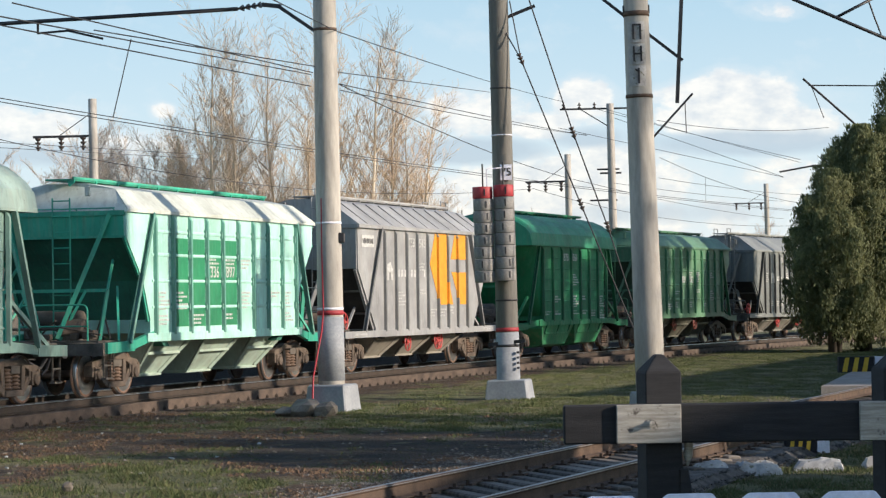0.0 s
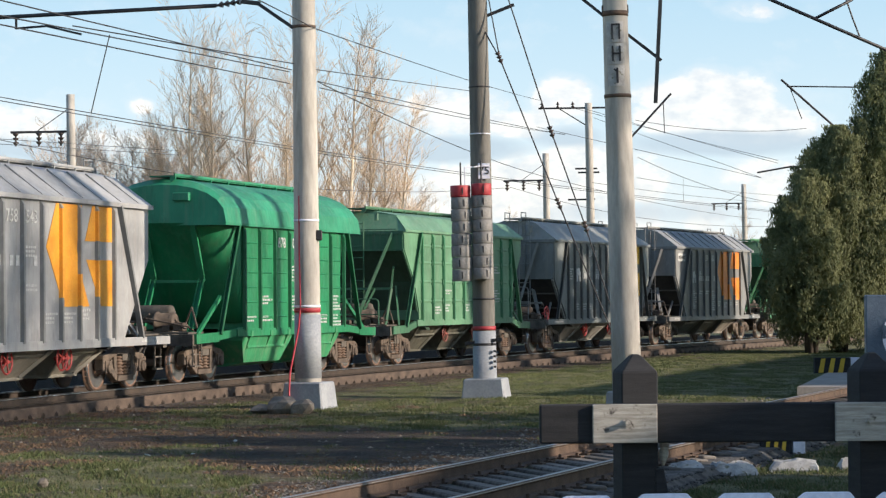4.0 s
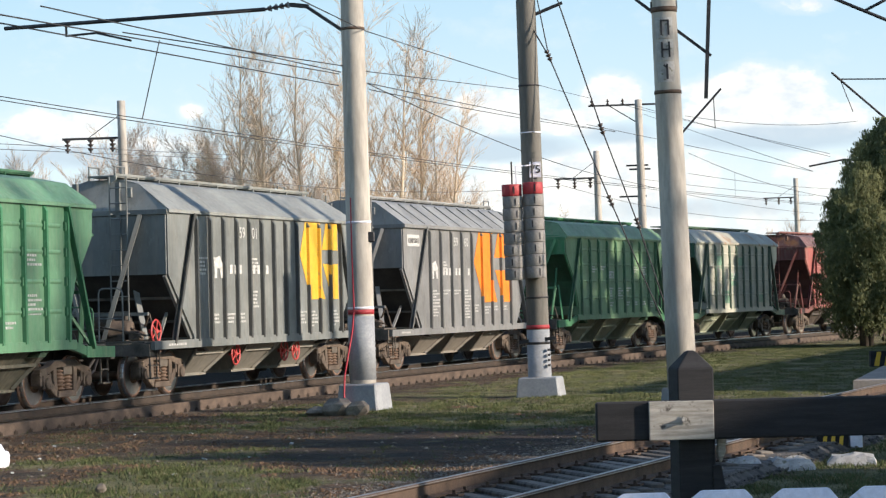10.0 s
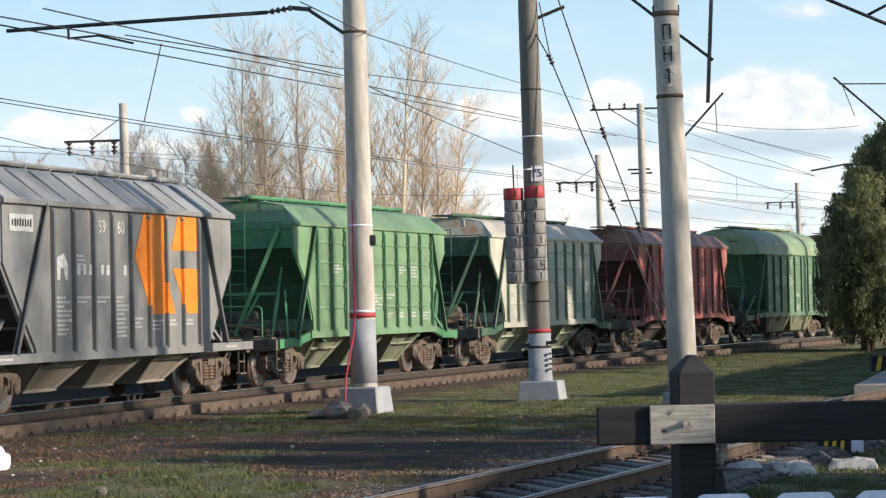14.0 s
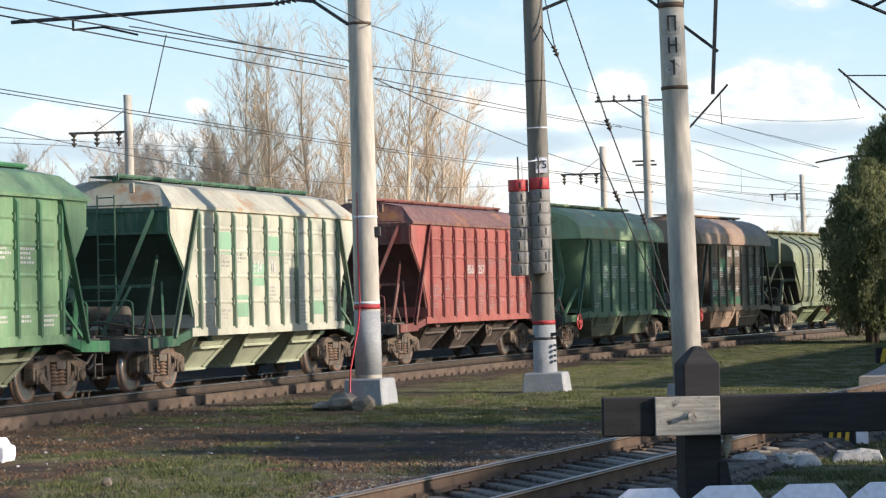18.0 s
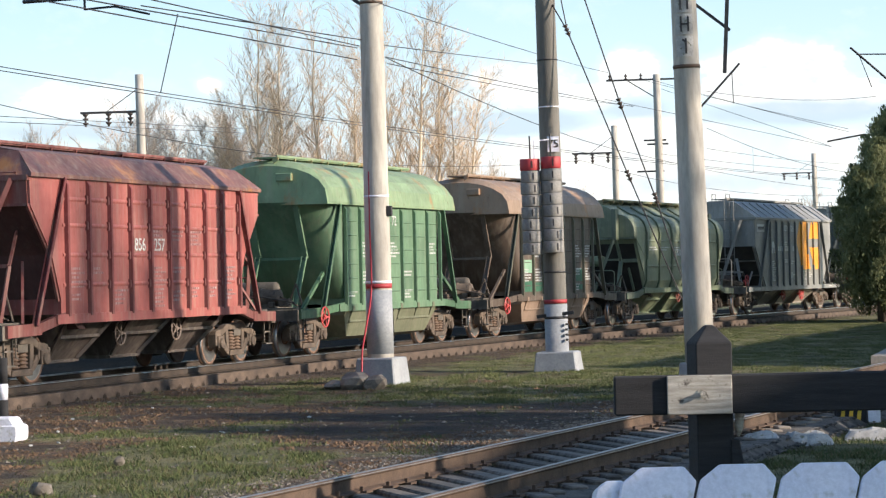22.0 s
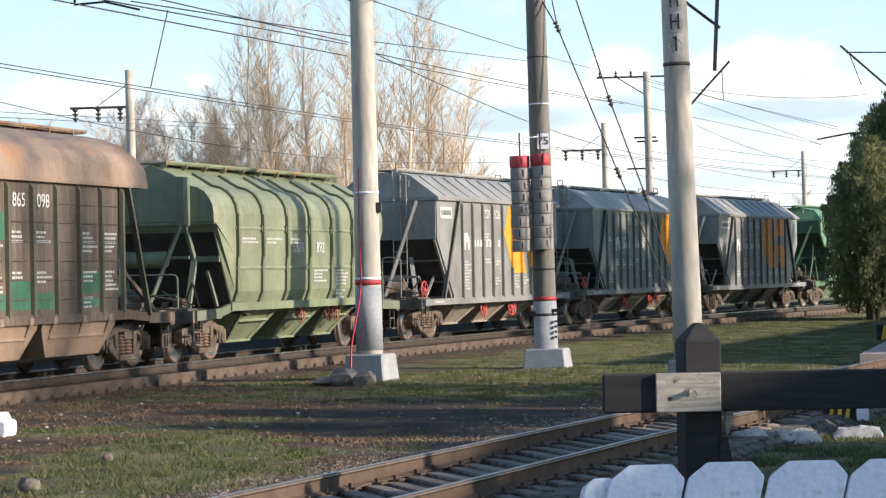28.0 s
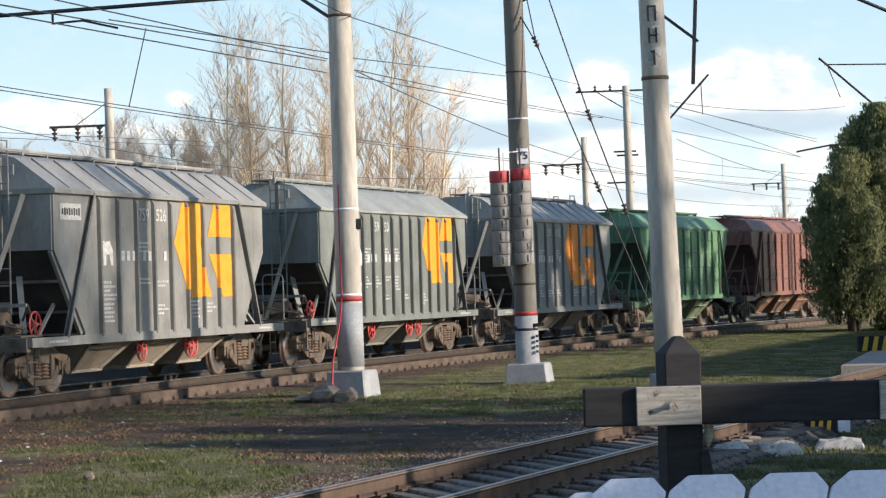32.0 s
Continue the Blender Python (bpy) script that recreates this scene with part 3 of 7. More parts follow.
def channel(bm, a, b, w, d=0.07):
    """A steel channel from a to b: a web with two raised flanges, in one piece."""
    a, b = Vector(a), Vector(b)
    q = (b - a).to_track_quat("X", "Z").to_matrix()
    t, h = 0.022, w / 2
    prof = ((-h, 0), (h, 0), (h, d), (h - t, d), (h - t, t), (-h + t, t), (-h + t, d), (-h, d))
    rings = [[bm.verts.new(p + q @ Vector((0, y, z))) for y, z in prof] for p in (a, b)]
    for i in range(8):
        bm.faces.new((rings[0][i], rings[0][(i + 1) % 8], rings[1][(i + 1) % 8], rings[1][i]))
    for ring in rings:
        for f in ((0, 1, 4, 5), (1, 2, 3, 4), (0, 5, 6, 7)):
            bm.faces.new([ring[i] for i in f])


def loop_rail(bm, x, y0, y1, z0, z1, r=0.018, mid=None):
    """A bent handrail with rounded top corners across the wagon's end."""
    c = 0.10 if y1 > y0 else -0.10
    pts = [(x, y0, z0), (x, y0, z1 - 0.10), (x, y0 + c * 0.3, z1 - 0.03), (x, y0 + c, z1), (x, y1 - c, z1), (x, y1 - c * 0.3, z1 - 0.03), (x, y1, z1 - 0.10), (x, y1, z0)]
    for p, q in zip(pts, pts[1:]):
        tube(bm, p, q, r, n=6)
    if mid:
        tube(bm, (x, y0, mid), (x, y1, mid), r * 0.85, n=6)


RODS = (((-0.5, -1.2, 0.05), (0.3, -0.3, 0.35), 0.022), ((-0.4, -0.9, 0.25), (0.4, -1.0, 0.02), 0.022), ((-0.3, -0.2, 0.4), (0.5, 0.6, 0.05), 0.022), ((-0.5, -1.3, 0.1), (-0.5, -0.2, 0.3), 0.022), ((0.0, -1.3, 0.0), (0.1, -1.1, 0.55), 0.022), ((0.1, -1.1, 0.55), (0.35, -0.8, 0.1), 0.022), ((-0.2, -0.5, 0.22), (-0.2, 0.9, 0.22), 0.03), ((-0.35, 0.4, 0.02), (0.2, 0.9, 0.5), 0.02), ((-0.05, -1.05, 0.12), (-0.05, -0.55, 0.20), 0.045))
VALVES = (((-0.25, -0.95, 0.10), (0.22, 0.26, 0.20)), ((0.1, 0.55, 0.12), (0.30, 0.24, 0.24)), ((-0.42, 0.05, 0.06), (0.16, 0.40, 0.12)), ((-0.3, -0.62, 0.06), (0.12, 0.16, 0.14)))


def brake_rigging(root, x):
    """Rods and valve boxes on the platform."""
    for i, (p, q, r) in enumerate(RODS):
        put("brake_rod", shared("brake_rod_%d" % i, lambda bm: tube(bm, p, q, r, n=6)), M_BOGIE, root, pose(x, 0, 1.2))
    for i, (c, d) in enumerate(VALVES):
        put("brake_valve", shared("brake_valve_%d" % i, lambda bm: quad_box(bm, c, d), 0.02), M_BOGIE, root, pose(x, 0, 1.2))


def end_gear(kind, k, root, body, under, m_end, m_rib, m_body):
    """Struts, ladder, rails and coupler of one end; k tells which."""
    g = KIND[kind]
    L, zc, zr, zs, E = g["L"], g["zc"], g["zr"], g["sill"], g["end"]
    turn = pose(0, 0, 0) if k > 0 else pose(0, 0, 0, 0, 0, 180)
    for y in (-1, 1):
        flip = Matrix.Diagonal((k, y, 1, 1))
        if kind not in PANELS:
            cs = shared("corner_sill_" + kind, lambda bm: (bar(bm, (g["r1"] - 0.1, HW - 0.02, zs - 0.05), (E - 1.4, HW - 0.05, 1.06), 0.10, 0.18), bar(bm, (E - 1.45, HW - 0.05, 1.05), (E - 0.1, HW - 0.05, 1.02), 0.12, 0.22)))
            put("corner_sill", cs, m_end, under, flip)
        # side brace from the cornice down to the end sill
        bx, run = {"plain": (4.32, 1.20), "panel": (3.82, 1.28), "smooth": (4.52, 1.05), "barrel": (3.84, 1.10), "hoop": (0, 0)}[kind]
        if kind != "hoop":
            br = shared("brace_" + kind, lambda bm: channel(bm, (bx, HW + 0.06, zc - 0.06), (bx + run, HW + 0.02, 1.10), 0.11, 0.08))
            put("brace", br, m_rib, body, flip)
        if kind == "barrel":
            knee = shared("end_knee", lambda bm: (channel(bm, (L - 0.06, 0.48, zc - 0.06), (4.16, 0.48, 2.36), 0.14), channel(bm, (4.16, 0.48, 2.40), (4.86, 0.48, 1.15), 0.14)))
            put("end_strut", knee, m_body, body, Matrix.Diagonal((k, 1, 1, 1)) @ pose(0, 0 if y > 0 else -1.25, 0))
            prop = shared("end_prop", lambda bm: bar(bm, (4.3, 1.30, 2.0), (E - 0.6, 1.36, 1.12), 0.07, 0.09))
            put("end_prop", prop, m_end, body, flip)
            continue
        if kind == "hoop":
            post = shared("end_post_hoop", lambda bm: quad_box(bm, (L + 0.17, 0.85, 3.54), (0.34, 0.16, 1.08)))
            put("end_post", post, m_end, body, flip)
            st = shared("end_strut_hoop", lambda bm: channel(bm, (L + 0.24, 0.85, 3.02), (E - 0.50, 0.25, 1.2), 0.16))
            put("end_strut", st, m_end, body, flip)
            pr = shared("end_prop_hoop", lambda bm: (bar(bm, (L + 0.02, 0.82, 3.0), (L - 0.36, 0.86, 2.22), 0.08, 0.10), bar(bm, (L - 0.36, 0.86, 2.28), (E - 1.15, 0.86, 1.12), 0.13, 0.09), bar(bm, (L - 0.36, 0.80, 2.26), (L - 0.36, 1.46, 2.26), 0.09, 0.13), bar(bm, (L - 0.62, 1.05, 2.0), (L - 0.95, 1.12, 1.2), 0.07, 0.07)))
            put("end_prop", pr, m_end, body, flip)
            continue
        # long strut from the upper corner to the middle of the platform
        top = (L + 0.10, 1.02, zc - 0.10) if kind in PANELS else (L - 0.02, 1.22, zc - 0.10)
        es = shared("end_strut_" + kind, lambda bm: channel(bm, top, (E - 0.55, 0.24, 1.2), 0.16, 0.09))
        put("end_strut", es, m_end, body, flip)
        # light flange along the edge of the sloping sheet
        if kind in PANELS:
            fl = shared("slope_flange_" + kind, lambda bm: bar(bm, (L + 0.02, 1.47, zc - g["ew"] - 0.02), (L - 1.25, 1.47, zs + 0.02), 0.07, 0.09))
            pp = shared("end_prop_" + kind, lambda bm: (bar(bm, (L - 0.35, 0.62, 2.30), (E - 0.95, 0.98, 1.20), 0.12, 0.05), bar(bm, (L - 0.75, 1.15, 1.75), (E - 1.05, 1.22, 1.15), 0.06, 0.06)))
        else:
            r = g["r1"] + 0.05
            fl = shared("slope_flange_plain", lambda bm: (bar(bm, (L - 0.01, 1.50, zc - 0.60), (r + 0.38, 1.50, 2.42), 0.05, 0.06), bar(bm, (r + 0.38, 1.50, 2.42), (r + 0.03, 1.50, 1.55), 0.05, 0.06)))
            pp = shared("end_prop_plain", lambda bm: (bar(bm, (L - 0.42, 1.06, 2.86), (E - 0.85, 1.22, 2.22), 0.05, 0.05), bar(bm, (E - 0.85, 1.22, 2.22), (E - 0.72, 1.08, 1.15), 0.09, 0.06), bar(bm, (E - 0.85, 0.72, 2.22), (E - 0.6, 0.22, 1.16), 0.10, 0.06), bar(bm, (L - 0.75, 1.0, 2.3), (E - 0.95, 1.42, 1.15), 0.05, 0.05)))
        put("slope_flange", fl, m_end, body, flip)
        put("end_prop", pp, m_end, body, flip)
    if kind in PANELS:
        rib = shared("slope_ribs_" + kind, lambda bm: [bar(bm, (L - f * 1.27 + 0.03, -1.42, zc - g["ew"] - f * (zc - g["ew"] - zs)), (L - f * 1.27 + 0.03, 1.42, zc - g["ew"] - f * (zc - g["ew"] - zs)), 0.06, 0.06) for f in (0.36, 0.72)])
        put("slope_ribs", rib, M_FRAME, body, turn)
        belt = shared("cornice_belt_" + kind, lambda bm: (bar(bm, (L + 0.05, -1.58, zc - 0.03), (L + 0.05, 1.58, zc - 0.03), 0.10, 0.10)))
        put("cornice_belt", belt, m_end, body, turn)
    if kind == "plain":
        hook = shared("end_handrail", lambda bm: (tube(bm, (L + 0.10, -1.35, zc + 0.03), (L + 0.10, 1.35, zc + 0.03), 0.014, n=6), [tube(bm, (L + 0.10, y, zc + 0.03), (L, y, zc - 0.02), 0.012, n=6) for y in (-1.3, -0.45, 0.45, 1.3)]))
        put("end_handrail", hook, m_end, body, turn)
    if kind == "hoop":
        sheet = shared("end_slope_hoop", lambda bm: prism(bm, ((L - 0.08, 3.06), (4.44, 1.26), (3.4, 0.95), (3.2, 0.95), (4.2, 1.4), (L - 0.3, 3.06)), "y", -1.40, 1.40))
        put("end_slope", sheet, M_SHADE_SHEET, body, turn)
        put("slope_edge", shared("slope_edge_hoop", lambda bm: bar(bm, (L - 0.04, -1.5, 3.06), (L - 0.04, 1.5, 3.06), 0.05, 0.08)), m_end, body, turn)
    span = {"plain": (-1.2, 1.2, 2.22), "panel": (-1.1, 1.1, 1.75), "smooth": (-1.1, 1.1, 1.75), "barrel": (-0.78, 0.50, 2.37), "hoop": (-0.9, 0.9, 2.3)}[kind]
    put("cross_bar", shared("cross_bar_" + kind, lambda bm: bar(bm, (0, span[0], 0), (0, span[1], 0), 0.07, 0.07)), m_end, body, pose(k * {"plain": E - 0.85, "panel": E - 0.85, "smooth": E - 0.85, "barrel": 4.20, "hoop": E - 1.2}[kind], 0, span[2]))
    put("coupler", shared("coupler", coupler_mesh), M_FRAME, root, pose(k * (E - 0.1), 0, 0.98, 0, 0, 0 if k > 0 else 180))
    # ladder to the roof
    top = {"plain": zr - 0.35, "panel": zr + 0.02, "smooth": zr + 0.02, "barrel": zc - 0.1, "hoop": zc + 0.3}[kind]
    lx = {"plain": L + 0.16, "panel": L + 0.22, "smooth": L + 0.22, "barrel": L - 0.15, "hoop": L + 0.18}[kind]
    ly = {"plain": -0.15, "panel": -0.52, "smooth": -0.52, "barrel": 0.9, "hoop": 1.05}[kind]
    put("ladder", shared("ladder_" + kind, ladder_mesh(top - 1.14)), m_end, root, pose(k * lx, ly, 1.14))
    if kind in PANELS:
        put("ladder_stay", shared("ladder_stay", lambda bm: [tube(bm, (0, e, 0), (-0.22, e, 0), 0.016, n=6) for e in (-0.2, 0.2)]), m_end, root, pose(k * lx, ly, zc - 0.05, 0, 0, 0 if k > 0 else 180))
    # handrails round the platform
    if kind in ("plain", "hoop", *PANELS):
        loops = ((-1.10, 0.45, 0.80, 0.36), (0.75, 1.35, 0.80, 0.36)) if kind not in PANELS else ((-0.85, -0.30, 1.18, 0.55), (0.45, 1.2, 1.18, 0.55))
        for y0, y1, h, mid in loops:
            put("guard_rail", shared("guard_rail_%.2f_%.2f" % (y0, h), lambda bm: loop_rail(bm, 0, y0, y1, 0, h, 0.018, mid)), m_end, root, pose(k * (E - 0.12), 0, 1.12))
    step_m = shared("foot_step", lambda bm: (bar(bm, (-0.17, 0, 0), (-0.17, 0, -0.55), 0.03, 0.02), bar(bm, (0.17, 0, 0), (0.17, 0, -0.55), 0.03, 0.02), quad_box(bm, (0, 0, -0.55), (0.36, 0.12, 0.03)), quad_box(bm, (0, 0, -0.28), (0.36, 0.05, 0.03))))
    put("foot_step", step_m, M_FRAME, root, pose(k * (E - 0.35), -1.42, 0.95))


PANELS = ("panel", "smooth")
# shape by kind: half length at the cornice, cornice height, ridge, rib span, number of ribs, bogie place, sill height
KIND = {
    "plain": dict(L=5.66, zc=3.91, zr=4.52, ribs=10, r0=-4.20, r1=4.40, bog=5.25, sill=1.30, hop=(-2.9, 0.0, 2.9), end=6.72),
    "panel": dict(L=5.55, zc=3.97, zr=4.72, ribs=9, r0=-3.54, r1=3.60, bog=5.25, sill=1.13, hop=(-2.6, 0.05, 2.7), end=6.72, ew=1.17),
    "smooth": dict(L=5.80, zc=3.94, zr=4.66, ribs=13, r0=-4.35, r1=4.65, bog=5.25, sill=1.18, hop=(-2.9, 0.0, 2.9), end=6.72, ew=1.36),
    "barrel": dict(L=4.80, zc=3.75, zr=4.82, ribs=8, r0=-3.44, r1=3.66, bog=4.85, sill=1.22, hop=(-1.75, 1.75), end=6.45),
    "hoop": dict(L=5.5, zc=3.72, zr=4.50, ribs=7, r0=-4.35, r1=4.5, bog=5.25, sill=1.27, hop=(-2.6, 0.2, 2.7), end=6.72),
}
HW = 1.55


def body_mesh(kind):
    g = KIND[kind]
    L, zc, zs = g["L"], g["zc"], g["sill"]

    def build(bm):
        if kind == "barrel":
            # flat sides between rounded cone ends
            a = 3.45
            prism(bm, ((-a, zs), (a, zs), (a, zc), (-a, zc)), "y", -HW, HW)
            for k in (-1, 1):
                n, rings = 16, []
                for t, z in ((0, zc), (0.35, zc - 0.55), (0.75, zc - 1.3), (1.0, zs + 0.15)):
                    ln, ring = 1.35 * (1 - t) + 0.12, []
                    for i in range(n + 1):
                        b = -math.pi / 2 + math.pi * i / n
                        ring.append(bm.verts.new((k * (a - 0.03 + ln * max(0, math.cos(b)) ** 0.7), (HW - 0.02) * math.sin(b), z)))
                    rings.append(ring)
                for p, q in zip(rings, rings[1:]):
                    for i in range(n):
                        bm.faces.new((p[i], p[i + 1], q[i + 1], q[i])).smooth = True
                bm.faces.new(rings[-1])
        elif kind == "hoop":
            # shell with round shoulders
            prof = [(-1.42, zs), (-1.52, zs + 0.25), (-1.55, 2.3), (-1.55, zc - 0.45)]
            prof += [(-1.55 + 0.62 * (1 - math.cos(a)), zc - 0.45 + 0.62 * math.sin(a)) for a in (0.3, 0.6, 0.9, 1.2, 1.5)]
            prof += [(-0.5, zc + 0.45), (0.0, g["zr"] - 0.12)]
            prof = prof + [(-y, z) for y, z in prof[-2::-1]]
            rings = []
            for x in (-L, -L + 0.12, -4.4, 4.4, L - 0.12, L):
                k = 0.965 if abs(x) == L else 1.0
                ring = []
                for y, z in prof:
                    zz = max(z, 1.9 + (abs(x) - 4.3) * 1.0) if abs(x) > 4.4 else z
                    ring.append(bm.verts.new((x, y * k, zz)))
                rings.append(ring)
            for p, q in zip(rings, rings[1:]):
                for i in range(len(prof)):
                    bm.faces.new((p[i], p[(i + 1) % len(prof)], q[(i + 1) % len(prof)], q[i]))
            bm.faces.new(rings[0][::-1])
            bm.faces.new(rings[-1])
        else:
            r = g["r1"] + 0.05
            if kind in PANELS:
                q = L - 1.30
                prism(bm, ((-L, zc), (-L, zc - g["ew"]), (-q, zs + 0.06), (-q, zs), (q, zs), (q, zs + 0.06), (L, zc - g["ew"]), (L, zc)), "y", -HW, HW)
                return
            prism(bm, ((-L, zc), (-L + 0.03, zc - 0.58), (-r - 0.35, 2.42), (-r, 1.60), (-r, zs), (r, zs), (r, 1.60), (r + 0.35, 2.42), (L - 0.03, zc - 0.58), (L, zc)), "y", -HW, HW)
    return shared("body_" + kind, build)


def roof_mesh(kind):
    g = KIND[kind]
    L, zc, zr = g["L"], g["zc"], g["zr"]

    def build(bm):
        if kind == "barrel":
            prof = [(-1.66, zc - 0.06), (-1.66, zc)]
            n = 12
            for i in range(1, n):
                a = math.pi * i / n
                prof.append((-1.66 * math.cos(a) ** 1 if abs(math.cos(a)) > 1e-6 else 0, zc + (zr - zc) * math.sin(a) ** 0.8))
            prof += [(1.66, zc), (1.66, zc - 0.06)]
            rings = []
            for x, top in ((-L, 0.86), (-L + 0.25, 1.0), (L - 0.25, 1.0), (L, 0.86)):
                rings.append([bm.verts.new((x, y, zc + (z - zc) * (top if z > zc else 1))) for y, z in prof])
            for p, q in zip(rings, rings[1:]):
                for i in range(len(prof)):
                    f = bm.faces.new((p[i], p[(i + 1) % len(prof)], q[(i + 1) % len(prof)], q[i]))
                    f.smooth = False
            bm.faces.new(rings[0][::-1])
            bm.faces.new(rings[-1])
        else:
            e = {"plain": 0.42, "panel": 0.03, "smooth": 0.30}[kind]
            prof = ((-1.62, zc - 0.05), (-1.62, zc + 0.02), (-1.16, zr - 0.16), (-0.45, zr - 0.02), (0.45, zr - 0.02), (1.16, zr - 0.16), (1.62, zc + 0.02), (1.62, zc - 0.05)) if kind == "plain" else ((-1.62, zc - 0.05), (-1.62, zc + 0.02), (-0.78, zr - 0.12), (-0.4, zr - 0.02), (0.4, zr - 0.02), (0.78, zr - 0.12), (1.62, zc + 0.02), (1.62, zc - 0.05))
            rings = []
            for sg in (-1, 1):
                rings.append([bm.verts.new((sg * (L + 0.05 - (e if z > zc + 0.2 else 0)), y, z)) for y, z in prof])
            n = len(prof)
            for i in range(n):
                bm.faces.new((rings[0][i], rings[0][(i + 1) % n], rings[1][(i + 1) % n], rings[1][i]))
            bm.faces.new(rings[0][::-1])
            bm.faces.new(rings[1])
    return shared("roof_" + kind, build)


def roof_seam_mesh(kind):
    g = KIND[kind]
    zc, zr = g["zc"], g["zr"]

    def build(bm):
        bar(bm, (0, -1.60, zc + 0.035), (0, -0.80, zr - 0.105), 0.035, 0.035)
    return shared("roof_seam_" + kind, build)


def rib_mesh(kind):
    g = KIND[kind]
    zc, zs = g["zc"], g["sill"]

    def build(bm):
        if kind == "hoop":
            pts = [(1.42, zs - 0.03), (1.53, zs + 0.25), (1.56, 2.3), (1.56, zc - 0.45)] + [(1.56 - 0.62 * (1 - math.cos(a)), zc - 0.44 + 0.62 * math.sin(a)) for a in (0.3, 0.6, 0.9, 1.2, 1.5)] + [(0.5, zc + 0.47)]
            for p, q in zip(pts, pts[1:]):
                bar(bm, (0, p[0], p[1]), (0, q[0], q[1]), 0.13, 0.09)
        else:
            top = zc - (0.06 if kind != "plain" else 0.04)
            prism(bm, ((-0.055, 0), (-0.04, 0.075), (0.04, 0.075), (0.055, 0)), "z", zs - 0.04, top - 0.12)
            vs = [(-0.055, 0, top - 0.12), (-0.04, 0.075, top - 0.12), (0.04, 0.075, top - 0.12), (0.055, 0, top - 0.12), (-0.055, 0, top), (0.055, 0, top)]
            v = [bm.verts.new(p) for p in vs]
            for f in ((0, 4, 1), (1, 4, 5, 2), (2, 5, 3), (0, 3, 5, 4)):
                bm.faces.new([v[i] for i in f])
    return shared("rib_" + kind, build)


def hopper_mesh(kind):
    g = KIND[kind]
    zs = g["sill"]

    def build(bm):
        if kind == "barrel":
            prof = [(-1.56, zs - 0.1), (-1.5, zs - 0.28), (-1.35, 0.40), (-0.9, 0.30), (0.9, 0.30), (1.35, 0.40), (1.5, zs - 0.28), (1.56, zs - 0.1)]
            a = [bm.verts.new((-1.68 + (0.45 if z < 0.8 else 0), y, z)) for y, z in prof]
            b = [bm.verts.new((1.62 - (0.45 if z < 0.8 else 0), y, z)) for y, z in prof]
            n = len(prof)
            for i in range(n):
                bm.faces.new((a[i], a[(i + 1) % n], b[(i + 1) % n], b[i]))
            bm.faces.new(a[::-1])
            bm.faces.new(b)
        else:
            top = [(-1.12, -1.46), (1.12, -1.46), (1.12, 1.46), (-1.12, 1.46)]
            bot = [(-0.68, -0.72), (0.68, -0.72), (0.68, 0.72), (-0.68, 0.72)]
            a = [bm.verts.new((x, y, zs)) for x, y in top]
            b = [bm.verts.new((x, y, 0.40)) for x, y in bot]
            c = [bm.verts.new((x, y, 0.33)) for x, y in bot]
            for p, q in ((a, b), (b, c)):
                for i in range(4):
                    bm.faces.new((p[i], p[(i + 1) % 4], q[(i + 1) % 4], q[i]))
            bm.faces.new(a[::-1])
            bm.faces.new(c)
    return shared("hopper_" + kind, build)


def text_rows(seed, zlo, zhi, x0, x1, n):
    """Blocks of stencilled lines too small to read, as plain strips."""
    def build(bm):
        r = random.Random(seed)
        z = zhi
        for _ in range(n):
            if z < zlo:
                break
            w = r.uniform(0.45, 1.0) * (x1 - x0)
            k = x0
            while k < x0 + w:
                d = r.uniform(0.035, 0.11)
                quad_box(bm, (k + d / 2, 0, z), (d, 0.006, 0.045))
                k += d + 0.03
            z -= 0.085
    return shared("stencil_%d_%.1f_%.1f" % (seed, zlo, x0), build)


def logo_mesh(bm):
    """Two flat shapes: a bracket pointing back and a split block."""
    prism(bm, ((0.26, 2.99), (0.74, 3.87), (2.00, 3.87), (1.78, 3.32), (1.74, 2.98), (1.82, 2.62), (2.34, 1.80), (1.08, 1.80)), "y", -0.004, 0.004)
    prism(bm, ((2.52, 3.87), (3.53, 3.87), (3.53, 3.14), (2.14, 3.14)), "y", -0.004, 0.004)
    prism(bm, ((2.20, 2.76), (3.53, 2.76), (3.53, 1.80), (2.96, 1.80)), "y", -0.004, 0.004)


def wheel_part(parent, x):
    w = put("wheelset", shared("wheelset", wheelset_mesh), M_WHEEL, parent, pose(x, 0, 0.475))
    return w


SPIN = []


def bogie(parent, x, bright):
    b = put("bogie", shared("bolster", bolster_mesh), M_FRAME, parent, pose(x, 0, 0))
    for y in (-1.02, 1.02):
        put("side_frame", shared("side_frame", side_frame_mesh, 0.012), M_BOGIE, b, pose(0, y, 0))
        put("spring", shared("spring", spring_mesh), M_SPRING, b, pose(0, y, 0))
    for k in (-0.925, 0.925):
        SPIN.append((wheel_part(b, k), k))
        for a in (0, 180):
            put("wheel_rim", shared("wheel_rim", rim_mesh), M_TREAD, b, pose(k, 0, 0.475, 0, 0, a), "bright worn wheel tread")


